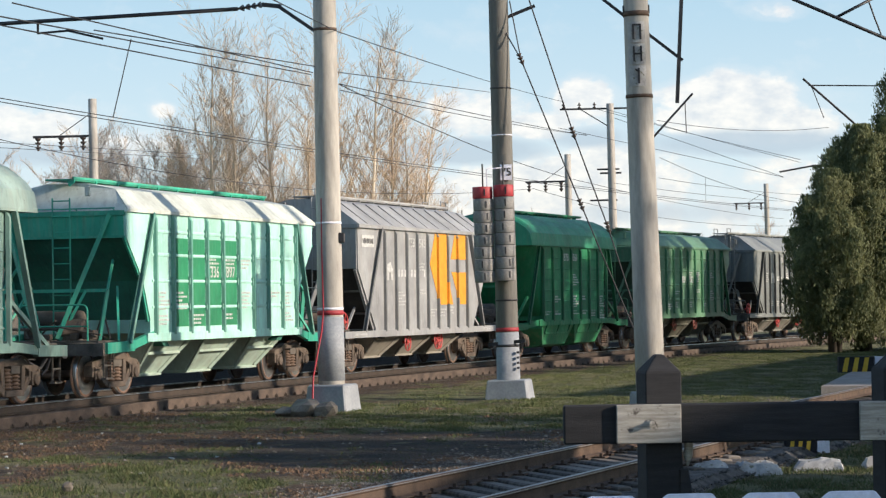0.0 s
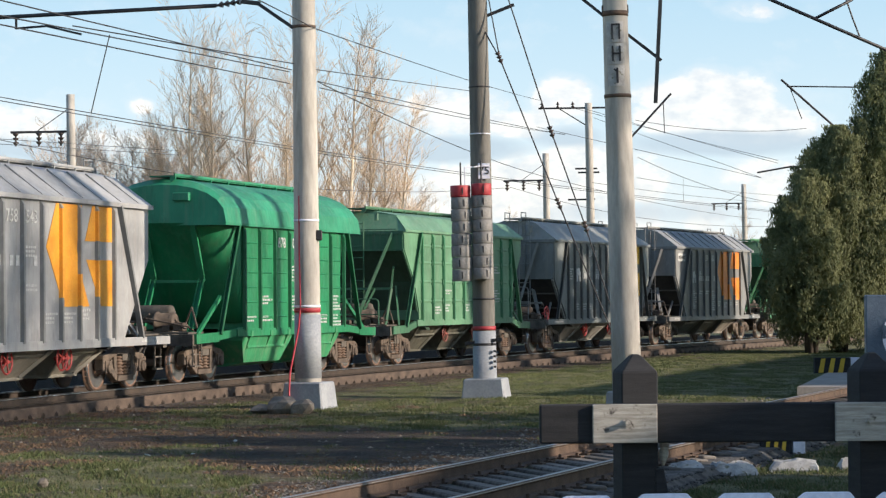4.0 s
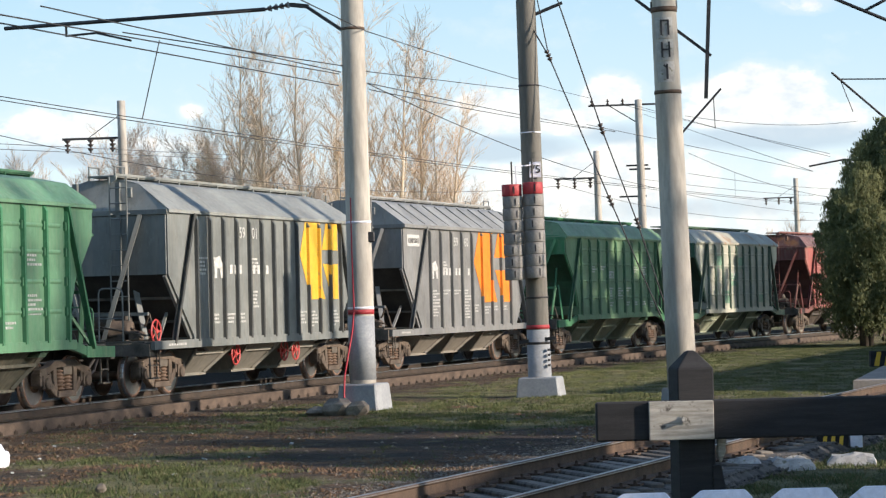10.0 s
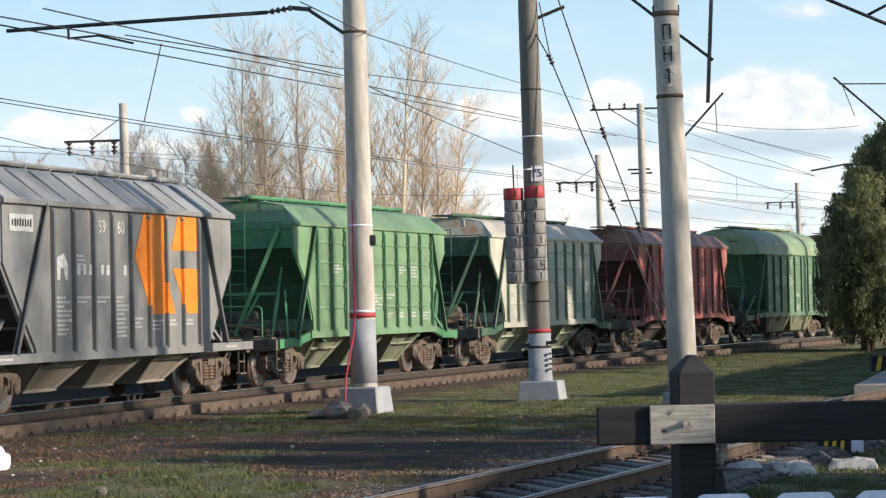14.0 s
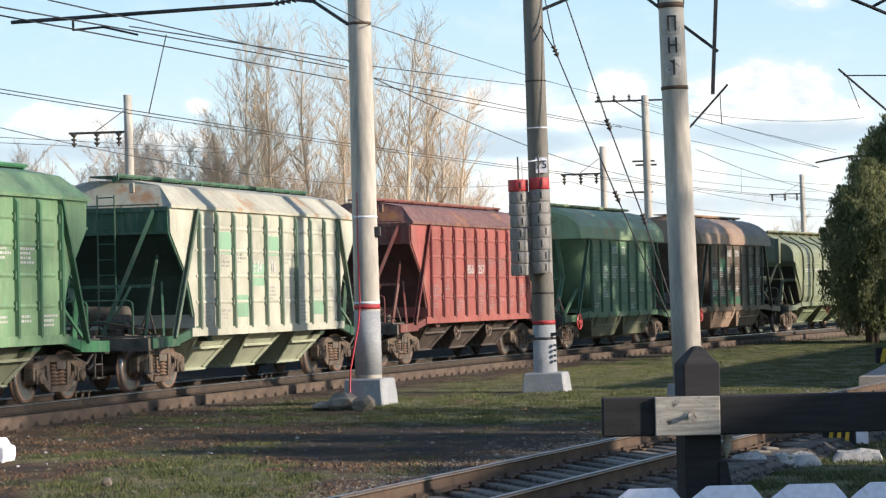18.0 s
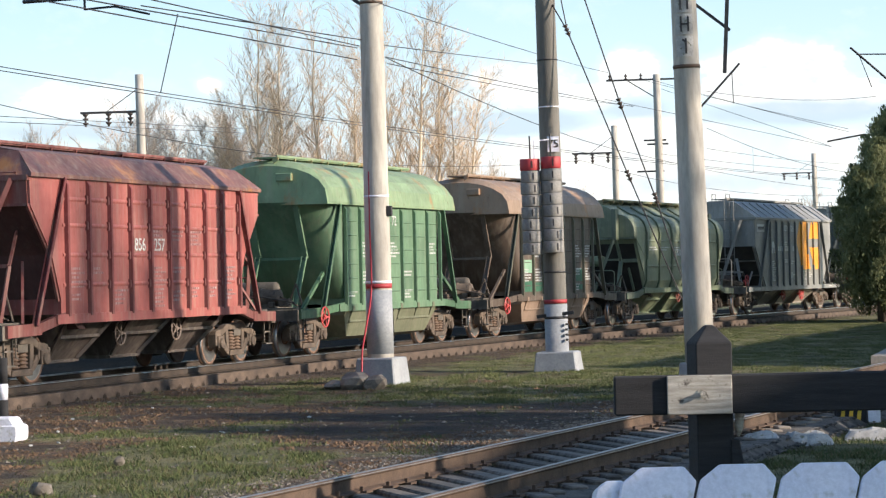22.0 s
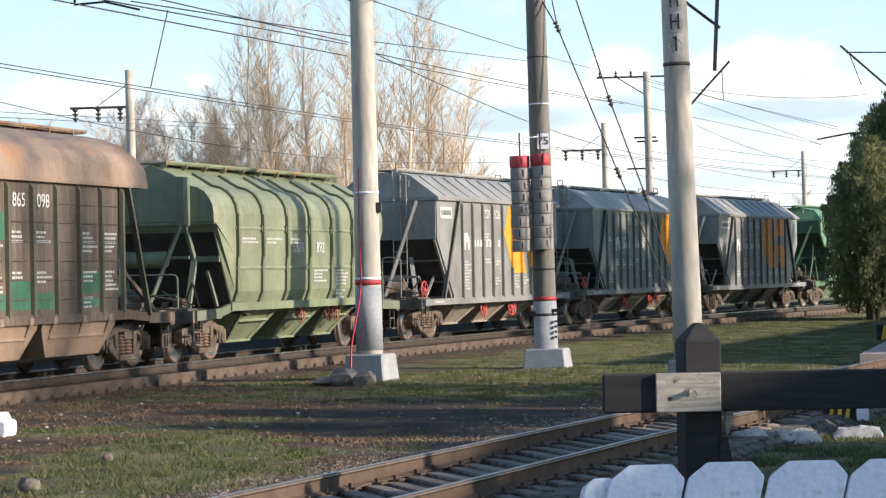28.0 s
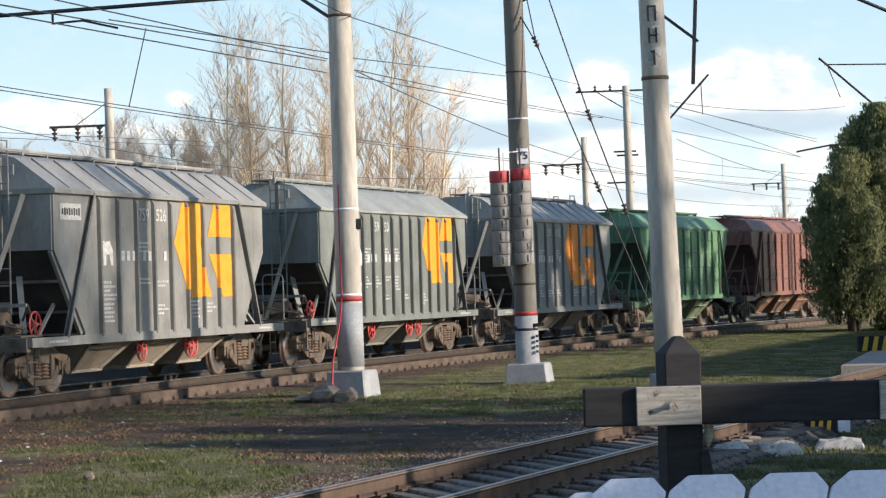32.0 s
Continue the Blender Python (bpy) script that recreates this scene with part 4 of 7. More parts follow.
def wagon(kind, number, col, roofcol, endcol, label, rust=0.3, dust=0.35, logo=None, patches=(), hopcol=None, ribcol=None, valve=None, digits="", seed=0):
    g = KIND[kind]
    L, zc, zr, zs, E = g["L"], g["zc"], g["zr"], g["sill"], g["end"]
    root = tagged(empty("hopper_wagon"), label, "railway wagon", "wagons of the freight train")
    tag = "wagon_%d_" % number
    m_body = paint(tag + "body", col, rust, dust)
    m_roof = paint(tag + "roof", roofcol or col, rust + 0.15, dust + 0.1)
    # end paint; on wagons 9 and 10 also darkened for the shade there
    m_end = paint(tag + "end", endcol, rust, dust) if endcol else m_body
    m_hop = paint(tag + "hopper", hopcol or tuple(0.55 * c + 0.45 * d for c, d in zip(col, (0.20, 0.165, 0.12))), rust, 0.42)
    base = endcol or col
    # plain wagons' slope: end paint darkened for the shade beneath
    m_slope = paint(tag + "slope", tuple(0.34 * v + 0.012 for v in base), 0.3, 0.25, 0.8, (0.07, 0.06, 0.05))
    # rib paint, on the grey and barrel wagons darkened for their shaded sides
    m_rib = paint(tag + "rib", ribcol, rust, dust) if ribcol else m_body
    worn = kind == "plain" and rust >= 0.3
    m_text = grainy(tag + "worn_stencil", tuple(0.75 * v + 0.05 for v in col), tuple(0.45 * v + 0.33 for v in col), 5, 0.7) if worn else M_TEXT
    body = put("body", body_mesh(kind), m_body, root)
    if kind in ("plain", *PANELS):
        # end walls and the sloping sheets below them
        endw = shared("end_wall_" + kind, lambda bm: (prism(bm, ((0, zc - 0.04), (0.025, zc - 0.04), (0.025 - 0.04, zc - 0.58), (-0.04, zc - 0.58)), "y", -1.50, 1.50),)) if kind == "plain" else shared("end_wall_" + kind, lambda bm: prism(bm, ((0, zc - g["ew"]), (0.04, zc - g["ew"]), (0.04, zc - 0.10), (0.09, zc - 0.08), (0.09, zc - 0.01), (0, zc - 0.01)), "y", -1.52, 1.52))
        for k in (-1, 1):
            put("end_wall", endw, m_end, body, pose(k * (L + 0.006), 0, 0) @ (Matrix.Diagonal((1, 1, 1, 1)) if k > 0 else pose(0, 0, 0, 0, 0, 180)))
            r = g["r1"] + 0.05
            if kind == "plain":
                for ez, ew in ((zc - 0.07, 0.10), (zc - 0.57, 0.05)):
                    put("end_rail", shared("end_rail_%.2f" % ew, lambda bm: bar(bm, (0, -1.54, 0), (0, 1.54, 0), 0.08, ew)), m_end, body, pose(k * (L + 0.03), 0, ez))
            if kind in PANELS:
                for cy in (-0.45, 0.55):
                    put("end_channel", shared("end_channel_" + kind, lambda bm: bar(bm, (0.05, 0, zc - g["ew"]), (0.05, 0, g["zr"] - 0.10), 0.10, 0.10)), m_end, body, pose(k * L, cy, 0) if k > 0 else pose(k * L, cy, 0, 0, 0, 180))
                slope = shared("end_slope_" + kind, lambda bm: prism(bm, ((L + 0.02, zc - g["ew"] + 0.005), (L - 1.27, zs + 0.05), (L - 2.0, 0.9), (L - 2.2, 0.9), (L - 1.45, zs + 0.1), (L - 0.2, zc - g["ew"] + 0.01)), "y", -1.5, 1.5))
                put("end_slope", slope, M_SHADE_SHEET, body, pose(0, 0, 0) if k > 0 else pose(0, 0, 0, 0, 0, 180))
                continue
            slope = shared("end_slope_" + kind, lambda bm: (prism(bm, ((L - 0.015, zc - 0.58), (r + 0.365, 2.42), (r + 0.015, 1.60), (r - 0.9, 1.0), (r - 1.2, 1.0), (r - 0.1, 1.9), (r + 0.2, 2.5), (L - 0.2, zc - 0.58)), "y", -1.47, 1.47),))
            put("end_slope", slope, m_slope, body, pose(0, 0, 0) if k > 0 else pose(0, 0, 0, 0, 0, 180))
    if kind != "hoop":
        roof = put("roof", roof_mesh(kind), m_roof, root)
        if kind == "panel":
            for y in (-1, 1):
                put("cornice", shared("cornice_" + kind, lambda bm: bar(bm, (-L - 0.09, 0, zc - 0.03), (L + 0.09, 0, zc - 0.03), 0.08, 0.09)), m_body, roof, pose(0, y * 1.60, 0))
            for i in range(11):
                put("roof_seam", roof_seam_mesh(kind), m_roof, roof, pose(-4.9 + i * 0.98, 0, 0))
                put("roof_seam", roof_seam_mesh(kind), m_roof, roof, pose(-4.9 + i * 0.98, 0, 0, 0, 0, 180))
        if kind == "barrel":
            for k in (-1, 1):
                hatch = shared("end_hatch", lambda bm: quad_box(bm, (0, 0, 0), (0.12, 0.42, 0.20)), 0.02)
                put("end_hatch", hatch, m_roof, roof, pose(k * (L + 0.05), -0.55, zc + 0.62))
        else:
            for y in (-0.7, 0.7):
                knob = shared("roof_hatch", lambda bm: quad_box(bm, (0, 0, 0), (0.06, 0.12, 0.22)), 0.015)
                put("roof_hatch", knob, m_roof, roof, pose(-L - 0.02, y, zc + 0.40))
    # running board on the roof
    RB = L - 0.05
    m_board = m_end if kind == "plain" else m_roof
    zb = zr - (0.14 if kind == "hoop" else 0.0)
    rb = put("running_board", shared("running_board_" + kind, lambda bm: quad_box(bm, (0, 0, 0.05), (2 * RB, 0.62, 0.035))), m_board, root, pose(0, 0, zb))
    put("board_edge", shared("board_edge_" + kind, lambda bm: bar(bm, (-RB, -0.33, 0.085), (RB, -0.33, 0.085), 0.03, 0.05)), m_board, rb)
    for i in range(int(2 * RB / 1.1) + 1):
        put("board_bracket", shared("board_bracket", lambda bm: prism(bm, ((-0.34, 0.06), (-0.34, -0.02), (-0.22, -0.10), (-0.18, 0.03)), "x", -0.02, 0.02)), m_board, rb, pose(-RB + 0.05 + i * 1.1, 0, 0))
    for k in (-1, 1):
        hr = shared("roof_handrail", lambda bm: [tube(bm, p, q, 0.016, n=6) for p, q in (((0, 0, 0), (0, 0, 0.31)), ((-0.015, 0, 0.3), (0.515, 0, 0.3)), ((0.5, 0, 0.31), (0.5, 0, 0)))])
        if kind in PANELS:
            for hy in (-0.3, 0.3):
                put("roof_handrail", hr, m_end, root, pose(k * (RB - 0.3) - 0.25, hy, zr - 0.04))
    # ribs on both sides
    step = (g["r1"] - g["r0"]) / (g["ribs"] - 1)
    for i in range(g["ribs"]):
        x = g["r0"] + i * step
        put("rib", rib_mesh(kind), m_rib, body, pose(x, -HW, 0, 0, 0, 180) if kind != "hoop" else pose(x, 0, 0, 0, 0, 180))
        put("rib", rib_mesh(kind), m_rib, body, pose(x, HW if kind != "hoop" else 0, 0))
    if kind in ("plain", "hoop"):
        span = g["r1"] - g["r0"]
        levels = (1.85, 2.42, 2.98, 3.48) if kind == "plain" else (2.05, 2.95)
        for z in levels:
            st = shared("stiffener_" + kind, lambda bm: prism(bm, ((0, -0.045), (0.018, -0.012), (0.018, 0.012), (0, 0.045)), "x", g["r0"] + 0.06, g["r1"] - 0.06))
            put("stiffener", st, m_body, body, pose(0, -HW - 0.001, z, 0, 0, 180))
        for i in range(g["ribs"] - 1):
            for z in levels:
                gs = shared("gusset", lambda bm: prism(bm, ((0, -0.09), (0.0, 0.09), (0.05, 0.06), (0.05, -0.06)), "y", -0.03, 0.03))
                put("gusset", gs, m_rib, body, pose(g["r0"] + (i + 1) * step - 0.10, -HW - 0.02, z))
    if kind == "barrel":
        for i in range(g["ribs"] - 1):
            for j in range(6):
                crease = shared("crease", lambda bm: prism(bm, ((0, -0.02), (0.018, 0), (0, 0.02)), "x", -0.34, 0.34))
                put("crease", crease, m_body, body, pose(g["r0"] + (i + 0.5) * step, -HW - 0.001, 1.5 + j * 0.36, 0, 0, 180))
    # sill, end beams, centre sill
    sill_L = (E - 0.05) if kind in PANELS else g["r1"] + 0.3
    put("side_sill", shared("side_sill_%s" % kind, lambda bm: [bar(bm, (-sill_L, y, zs - 0.09), (sill_L, y, zs - 0.09), 0.09, 0.18) for y in (-HW - 0.01, HW + 0.01)]), m_body if kind != "hoop" else m_hop, root)
    under = put("underframe", shared("underframe_%.2f" % E, lambda bm: (bar(bm, (-E, 0, 1.02), (E, 0, 1.02), 0.5, 0.34), [bar(bm, (k * (E - 0.1), -1.5, 1.0), (k * (E - 0.1), 1.5, 1.0), 0.2, 0.26) for k in (-1, 1)], [quad_box(bm, (k * (E - 0.55), 0, 1.16), (0.9, 2.7, 0.04)) for k in (-1, 1)])), M_FRAME, root, None, "sooty steel underframe")
    for k in (-1, 1):
        end_gear(kind, k, root, body, under, m_end, m_rib, m_body)
    # brake gear on the near end
    tank = shared("brake_cylinder", lambda bm: (lathe(bm, [(0.10, -0.32), (0.19, -0.30), (0.21, -0.26), (0.21, 0.12), (0.24, 0.13), (0.24, 0.17), (0.12, 0.20), (0.06, 0.36)], 14, "y"), bar(bm, (0, -0.1, -0.2), (0, 0.2, -0.2), 0.3, 0.1)))
    put("brake_cylinder", tank, M_BOGIE, root, pose(-E + 0.75, -0.45 if kind != "hoop" else 0.3, 1.42))
    res = shared("air_reservoir", lambda bm: lathe(bm, [(0.06, -0.62), (0.17, -0.56), (0.19, -0.5), (0.19, 0.5), (0.17, 0.56), (0.06, 0.62)], 14, "y"))
    put("air_reservoir", res, M_FRAME if kind != "hoop" else m_hop, root, pose(-E + (1.35 if kind != "hoop" else 1.05), 0.15, 1.62 if kind != "hoop" else 2.26))
    brake_rigging(root, -E + 0.8)
    hose = shared("brake_hose", lambda bm: [tube(bm, p, q, 0.026, n=6) for p, q in (((0, 0, 0), (-0.12, 0.02, -0.1)), ((-0.12, 0.02, -0.1), (-0.2, 0.06, -0.32)), ((-0.2, 0.06, -0.32), (-0.36, 0.10, -0.42)))])
    put("brake_hose", hose, M_STEEL, root, pose(-E, -0.38, 0.92), "black rubber hose")
    lever = shared("release_lever", lambda bm: (tube(bm, (0, 0, 0), (0, 0, -0.42), 0.014, n=6), tube(bm, (0, 0, -0.42), (0.12, 0, -0.46), 0.014, n=6)))
    put("release_lever", lever, M_FRAME, root, pose(-E + 0.5, -1.50, 0.98))
    # hoppers, bogies, hand wheels
    for x in g["hop"]:
        hp = put("hopper", hopper_mesh(kind), m_hop, root, pose(x, 0, 0))
        if kind != "barrel":
            for u in (-0.62, 0.62):
                put("chute_rib", shared("chute_rib_%s_%d" % (kind, u > 0), lambda bm: bar(bm, (u * 1.72, -1.44, zs - 0.08), (u * 1.04, -0.77, 0.40), 0.05, 0.07)), m_hop, hp)
            put("chute_bar", shared("chute_bar", lambda bm: bar(bm, (-0.86, -1.16, 0.85), (0.86, -1.16, 0.85), 0.05, 0.06)), m_hop, hp)
            put("chute_lip", shared("chute_lip", lambda bm: bar(bm, (-0.72, -0.74, 0.37), (0.72, -0.74, 0.37), 0.10, 0.05)), m_hop, hp)
        else:
            for u in (-1.3, 0.0, 1.2):
                put("hinge", shared("hinge", lambda bm: (quad_box(bm, (0, -1.57, zs - 0.12), (0.16, 0.10, 0.14)), bar(bm, (0, -1.56, zs - 0.16), (0, -1.42, 0.72), 0.03, 0.05))), m_hop, hp, pose(u, 0, 0))
            put("chute_bar", shared("flap_bar", lambda bm: bar(bm, (-1.3, -1.47, 0.78), (1.15, -1.47, 0.78), 0.05, 0.05)), m_hop, hp)
    if valve:
        vw = shared("hand_wheel", hand_wheel_mesh)
        spots = {"smooth": ((-1.5, -1.25, 0.78), (1.5, -1.25, 0.78), (2.25, -1.25, 0.78)), "panel": ((-1.0, -1.30, 0.75), (1.55, -1.30, 0.75), (1.9, -1.25, 0.75)), "barrel": ((-5.0, -1.62, 0.93),), "plain": ((-1.1, -1.2, 0.85), (1.7, -1.2, 0.88)), "hoop": ((0.1, -1.3, 0.95), (2.0, -1.3, 0.95), (2.5, -1.3, 0.95))}[kind]
        for sx, sy, sz in spots:
            put("hand_wheel", vw, valve, root, pose(sx, sy, sz))
        if kind in PANELS:
            put("hand_wheel", vw, valve, root, pose(-E + 0.9, -1.25, 1.38))
    for k in (-1, 1):
        bogie(root, k * g["bog"], False)
    # painted marks on the near side
    y = -HW - 0.009
    bays = [g["r0"] + (i + 0.5) * step for i in range(g["ribs"] - 1)]
    for i, x in enumerate(bays):
        r = random.Random(seed * 31 + i)
        for zz in (zc - 1.0, zc - 1.75, zc - 2.25):
            if r.random() < 0.42 and not (logo and x > 0.1 and x < 4.7 and zz > 1.9):
                st = put("stencil", text_rows(r.randrange(9), zz - 0.5, zz, -0.3 * step, 0.32 * step, r.randrange(2, 6)), m_text, body, pose(x, y, 0), "small white stencilled lines")
                st["kind"] = "stuff"
    if logo:
        squeeze = Matrix.Diagonal((0.80, 1, 0.91, 1)) if kind == "smooth" else Matrix.Identity(4)
        put("logo", shared("logo", logo_mesh), logo, body, pose(1.69 if kind == "smooth" else 0, y + 0.002, 0.35 if kind == "smooth" else 0) @ squeeze, "large flat emblem in two blocks")
        for i, z0, z1 in ((5, 1.98, 3.86), (6, 1.82, 2.46), (7, 3.15, 3.86), (7, 2.0, 2.75)) if kind == "panel" else ((9, 2.35, 3.84), (10, 2.02, 3.84), (11, 3.22, 3.84), (11, 2.6, 2.84)):
            put("logo_strip", shared("logo_strip_%.1f_%.1f" % (z0, z1), lambda bm: prism(bm, ((-0.058, 0), (-0.043, -0.080), (0.043, -0.080), (0.058, 0)), "z", z0, min(z1, zc - 0.2))), logo, body, pose(g["r0"] + i * step, -HW, 0))
        if kind == "panel":
            plate = shared("owner_plate", lambda bm: (quad_box(bm, (0, 0, 0), (0.95, 0.008, 0.32)),))
            put("owner_plate", plate, M_TEXT, body, pose(-L + 0.75, -HW - 0.006, zc - 0.42), "white owner's plate with worn dark lettering")
            mark = shared("owner_mark", lambda bm: [quad_box(bm, (-0.36 + 0.105 * i, 0, 0), (0.062, 0.006, 0.15 if i % 2 else 0.12)) for i in range(8)])
            put("owner_mark", mark, M_STEEL, body, pose(-L + 0.75, -HW - 0.012, zc - 0.42), "row of small dark strokes")["kind"] = "stuff"
        word = shared("emblem", lambda bm: prism(bm, ((-3.35, 2.50), (-3.35, 2.93), (-3.05, 3.0), (-2.88, 2.80), (-2.88, 2.5), (-3.0, 2.5), (-3.06, 2.72), (-3.2, 2.72), (-3.22, 2.5)), "y", -0.004, 0.004))
        put("emblem", word, M_TEXT, body, pose(0, y, 0), "small white arched emblem")
        for i in range(9):
            if (i % 4) != 3:
                put("word_strip", shared("word_strip", lambda bm: quad_box(bm, (0, 0, 0), (0.15, 0.008, 0.20))), M_TEXT, body, pose(-2.4 + 0.27 * i, y, 2.70))
    if kind in PANELS:
        for sx in (-E + 0.75, E - 1.7):
            st = put("sill_marks", text_rows(4 + number % 3, 0, 0.0, 0, 0.95, 1), m_text, body, pose(sx, -HW - 0.062, zs - 0.09), "white stencilled line on the sill")
            st["kind"] = "stuff"
    if digits:
        a, b = digits.split()
        zz = {"plain": 2.62, "panel": zc - 0.42, "smooth": zc - 0.42, "barrel": zc - 0.42, "hoop": 2.52}[kind]
        i0 = {"plain": 3, "panel": 2, "smooth": 3, "barrel": 2, "hoop": 2}[kind]
        for j, word in enumerate((a, b)):
            if word == "-":
                continue
            lettering("wagon_number", word, 0.36, M_TEXT, body, pose(bays[i0 + j], y - 0.004, zz, 90, 0, 0))
    for (i, z0, z1, pm) in patches:
        pt = shared("patch_%.2f_%.2f_%s" % (z0, z1, kind), lambda bm: quad_box(bm, (0, 0, (z0 + z1) / 2), (step - 0.16, 0.006, z1 - z0)))
        put("repaint_patch", pt, pm, body, pose(bays[i], -HW - 0.005, 0), "freshly repainted green panel")
    return root


YEL = grainy("faded_yellow_emblem", (0.72, 0.40, 0.03), (0.84, 0.52, 0.06), 3, 0.5, spot=(0.45, 0.30, 0.10))
AMB = grainy("faded_amber_emblem", (0.72, 0.29, 0.025), (0.84, 0.40, 0.04), 3, 0.5)
ORA = grainy("faded_orange_emblem", (0.74, 0.20, 0.02), (0.86, 0.30, 0.03), 3, 0.5)
ORW = grainy("worn_orange_emblem", (0.66, 0.20, 0.03), (0.82, 0.34, 0.05), 3, 0.6, spot=(0.20, 0.16, 0.13))
GPATCH = paint("fresh_green_repaint", (0.022, 0.22, 0.10), 0.1, 0.15)
GPATCH2 = paint("dull_green_repaint", (0.22, 0.38, 0.26), 0.25, 0.4)
M_DULLWHEEL = grainy("rusty_grey_hand_wheel", (0.12, 0.09, 0.075), (0.24, 0.19, 0.16), 6, 0.7)
DK_RED = grainy("dull_red_hand_wheel", (0.20, 0.06, 0.05), (0.28, 0.09, 0.07), 6, 0.6)
MINT_P = tuple((i, 1.42, 3.36, GPATCH) for i in range(1, 5))
CREAM_P = ((1, 2.9, 3.4, GPATCH2), (2, 1.5, 2.0, GPATCH2), (3, 2.2, 2.7, GPATCH2), (4, 2.9, 3.35, GPATCH2), (7, 1.5, 1.9, GPATCH2))
GPATCH3 = paint("dark_green_repaint", (0.03, 0.13, 0.075), 0.3, 0.3)
BROWN_P = ((0, 1.32, 1.65, GPATCH3), (0, 1.9, 2.3, GPATCH2), (1, 2.6, 3.1, GPATCH3), (1, 1.32, 1.6, GPATCH3), (2, 1.32, 1.85, GPATCH3), (3, 1.32, 1.62, GPATCH3), (5, 1.6, 2.0, GPATCH3), (5, 1.32, 1.5, GPATCH3))
TRAIN = []
TRAIN.append(wagon("barrel", 0, (0.20, 0.32, 0.27), (0.30, 0.40, 0.35), (0.16, 0.26, 0.22), "dusty pale teal hopper wagon with a rounded roof", seed=1))
TRAIN.append(wagon("plain", 1, (0.37, 0.66, 0.565), (0.54, 0.58, 0.52), (0.035, 0.36, 0.24), "faded mint grain hopper wagon with bright green repainted panels", 0.25, 0.3, patches=MINT_P, hopcol=(0.33, 0.42, 0.35), ribcol=(0.13, 0.32, 0.26), digits="336 897", seed=2))
TRAIN.append(wagon("panel", 2, (0.295, 0.30, 0.30), (0.33, 0.335, 0.335), (0.27, 0.275, 0.275), "light grey grain hopper wagon with a yellow-orange emblem", 0.1, 0.35, AMB, valve=M_VALVE, hopcol=(0.25, 0.23, 0.19), digits="758 543", ribcol=(0.19, 0.195, 0.195), seed=3))
TRAIN.append(wagon("barrel", 3, (0.010, 0.175, 0.070), (0.02, 0.21, 0.11), None, "bright green hopper wagon with an overhanging rounded roof", 0.05, 0.1, hopcol=(0.03, 0.22, 0.09), digits="878 061", ribcol=(0.007, 0.105, 0.042), seed=4))
TRAIN.append(wagon("plain", 4, (0.10, 0.225, 0.128), (0.11, 0.235, 0.14), (0.05, 0.15, 0.08), "grass-green grain hopper wagon with white stencils", 0.2, 0.2, hopcol=(0.085, 0.085, 0.065), ribcol=(0.040, 0.17, 0.08), valve=DK_RED, digits="831 592", seed=5))
TRAIN.append(wagon("smooth", 5, (0.16, 0.175, 0.17), (0.22, 0.235, 0.225), None, "dark grey grain hopper wagon with a yellow emblem", 0.1, 0.3, YEL, valve=M_VALVE, digits="59 01", ribcol=(0.05, 0.055, 0.055), seed=6))
TRAIN.append(wagon("panel", 6, (0.185, 0.19, 0.19), (0.24, 0.25, 0.25), None, "dark grey grain hopper wagon with an orange emblem", 0.1, 0.3, ORA, hopcol=(0.22, 0.20, 0.17), digits="59 60", ribcol=(0.105, 0.11, 0.11), seed=7))
TRAIN.append(wagon("plain", 7, (0.135, 0.238, 0.128), (0.12, 0.215, 0.115), (0.06, 0.22, 0.10), "leaf-green grain hopper wagon with pale stencils", 0.25, 0.3, hopcol=(0.17, 0.19, 0.13), ribcol=(0.05, 0.135, 0.07), digits="832 -", seed=8))
TRAIN.append(wagon("plain", 8, (0.40, 0.405, 0.335), (0.37, 0.365, 0.30), (0.035, 0.10, 0.06), "cream-white grain hopper wagon with patches of old green", 0.35, 0.4, patches=CREAM_P, hopcol=(0.30, 0.33, 0.24), ribcol=(0.10, 0.15, 0.11), digits="534 76", seed=9))
TRAIN.append(wagon("plain", 9, (0.285, 0.084, 0.073), (0.15, 0.068, 0.058), (0.17, 0.055, 0.048), "rust-red grain hopper wagon with worn white stencils", 0.38, 0.42, hopcol=(0.065, 0.052, 0.046), ribcol=(0.15, 0.035, 0.035), valve=M_DULLWHEEL, digits="856 257", seed=10))
TRAIN.append(wagon("barrel", 10, (0.105, 0.187, 0.112), (0.185, 0.265, 0.15), (0.062, 0.135, 0.072), "pale green hopper wagon with a rounded rust-stained roof", 0.40, 0.25, valve=M_VALVE, hopcol=(0.125, 0.135, 0.085), ribcol=(0.062, 0.13, 0.075), digits="878 72", seed=11))
TRAIN.append(wagon("barrel", 11, (0.090, 0.066, 0.050), (0.25, 0.175, 0.125), None, "brown hopper wagon with a rounded roof and green repainted patches", 0.42, 0.35, patches=BROWN_P, valve=M_VALVE, hopcol=(0.24, 0.17, 0.125), ribcol=(0.085, 0.085, 0.06), digits="865 098", seed=12))
TRAIN.append(wagon("hoop", 12, (0.172, 0.20, 0.130), (0.15, 0.18, 0.115), (0.135, 0.165, 0.115), "olive green hopper wagon with rounded shoulders and hoop ribs", 0.42, 0.35, valve=DK_RED, hopcol=(0.15, 0.185, 0.11), digits="5320 892", ribcol=(0.095, 0.12, 0.07), seed=13))
TRAIN.append(wagon("panel", 13, (0.200, 0.205, 0.198), (0.25, 0.255, 0.25), None, "mid grey grain hopper wagon with an orange-yellow emblem", 0.1, 0.3, AMB, valve=M_VALVE, hopcol=(0.25, 0.22, 0.18), digits="759 526", ribcol=(0.13, 0.135, 0.13), seed=14))
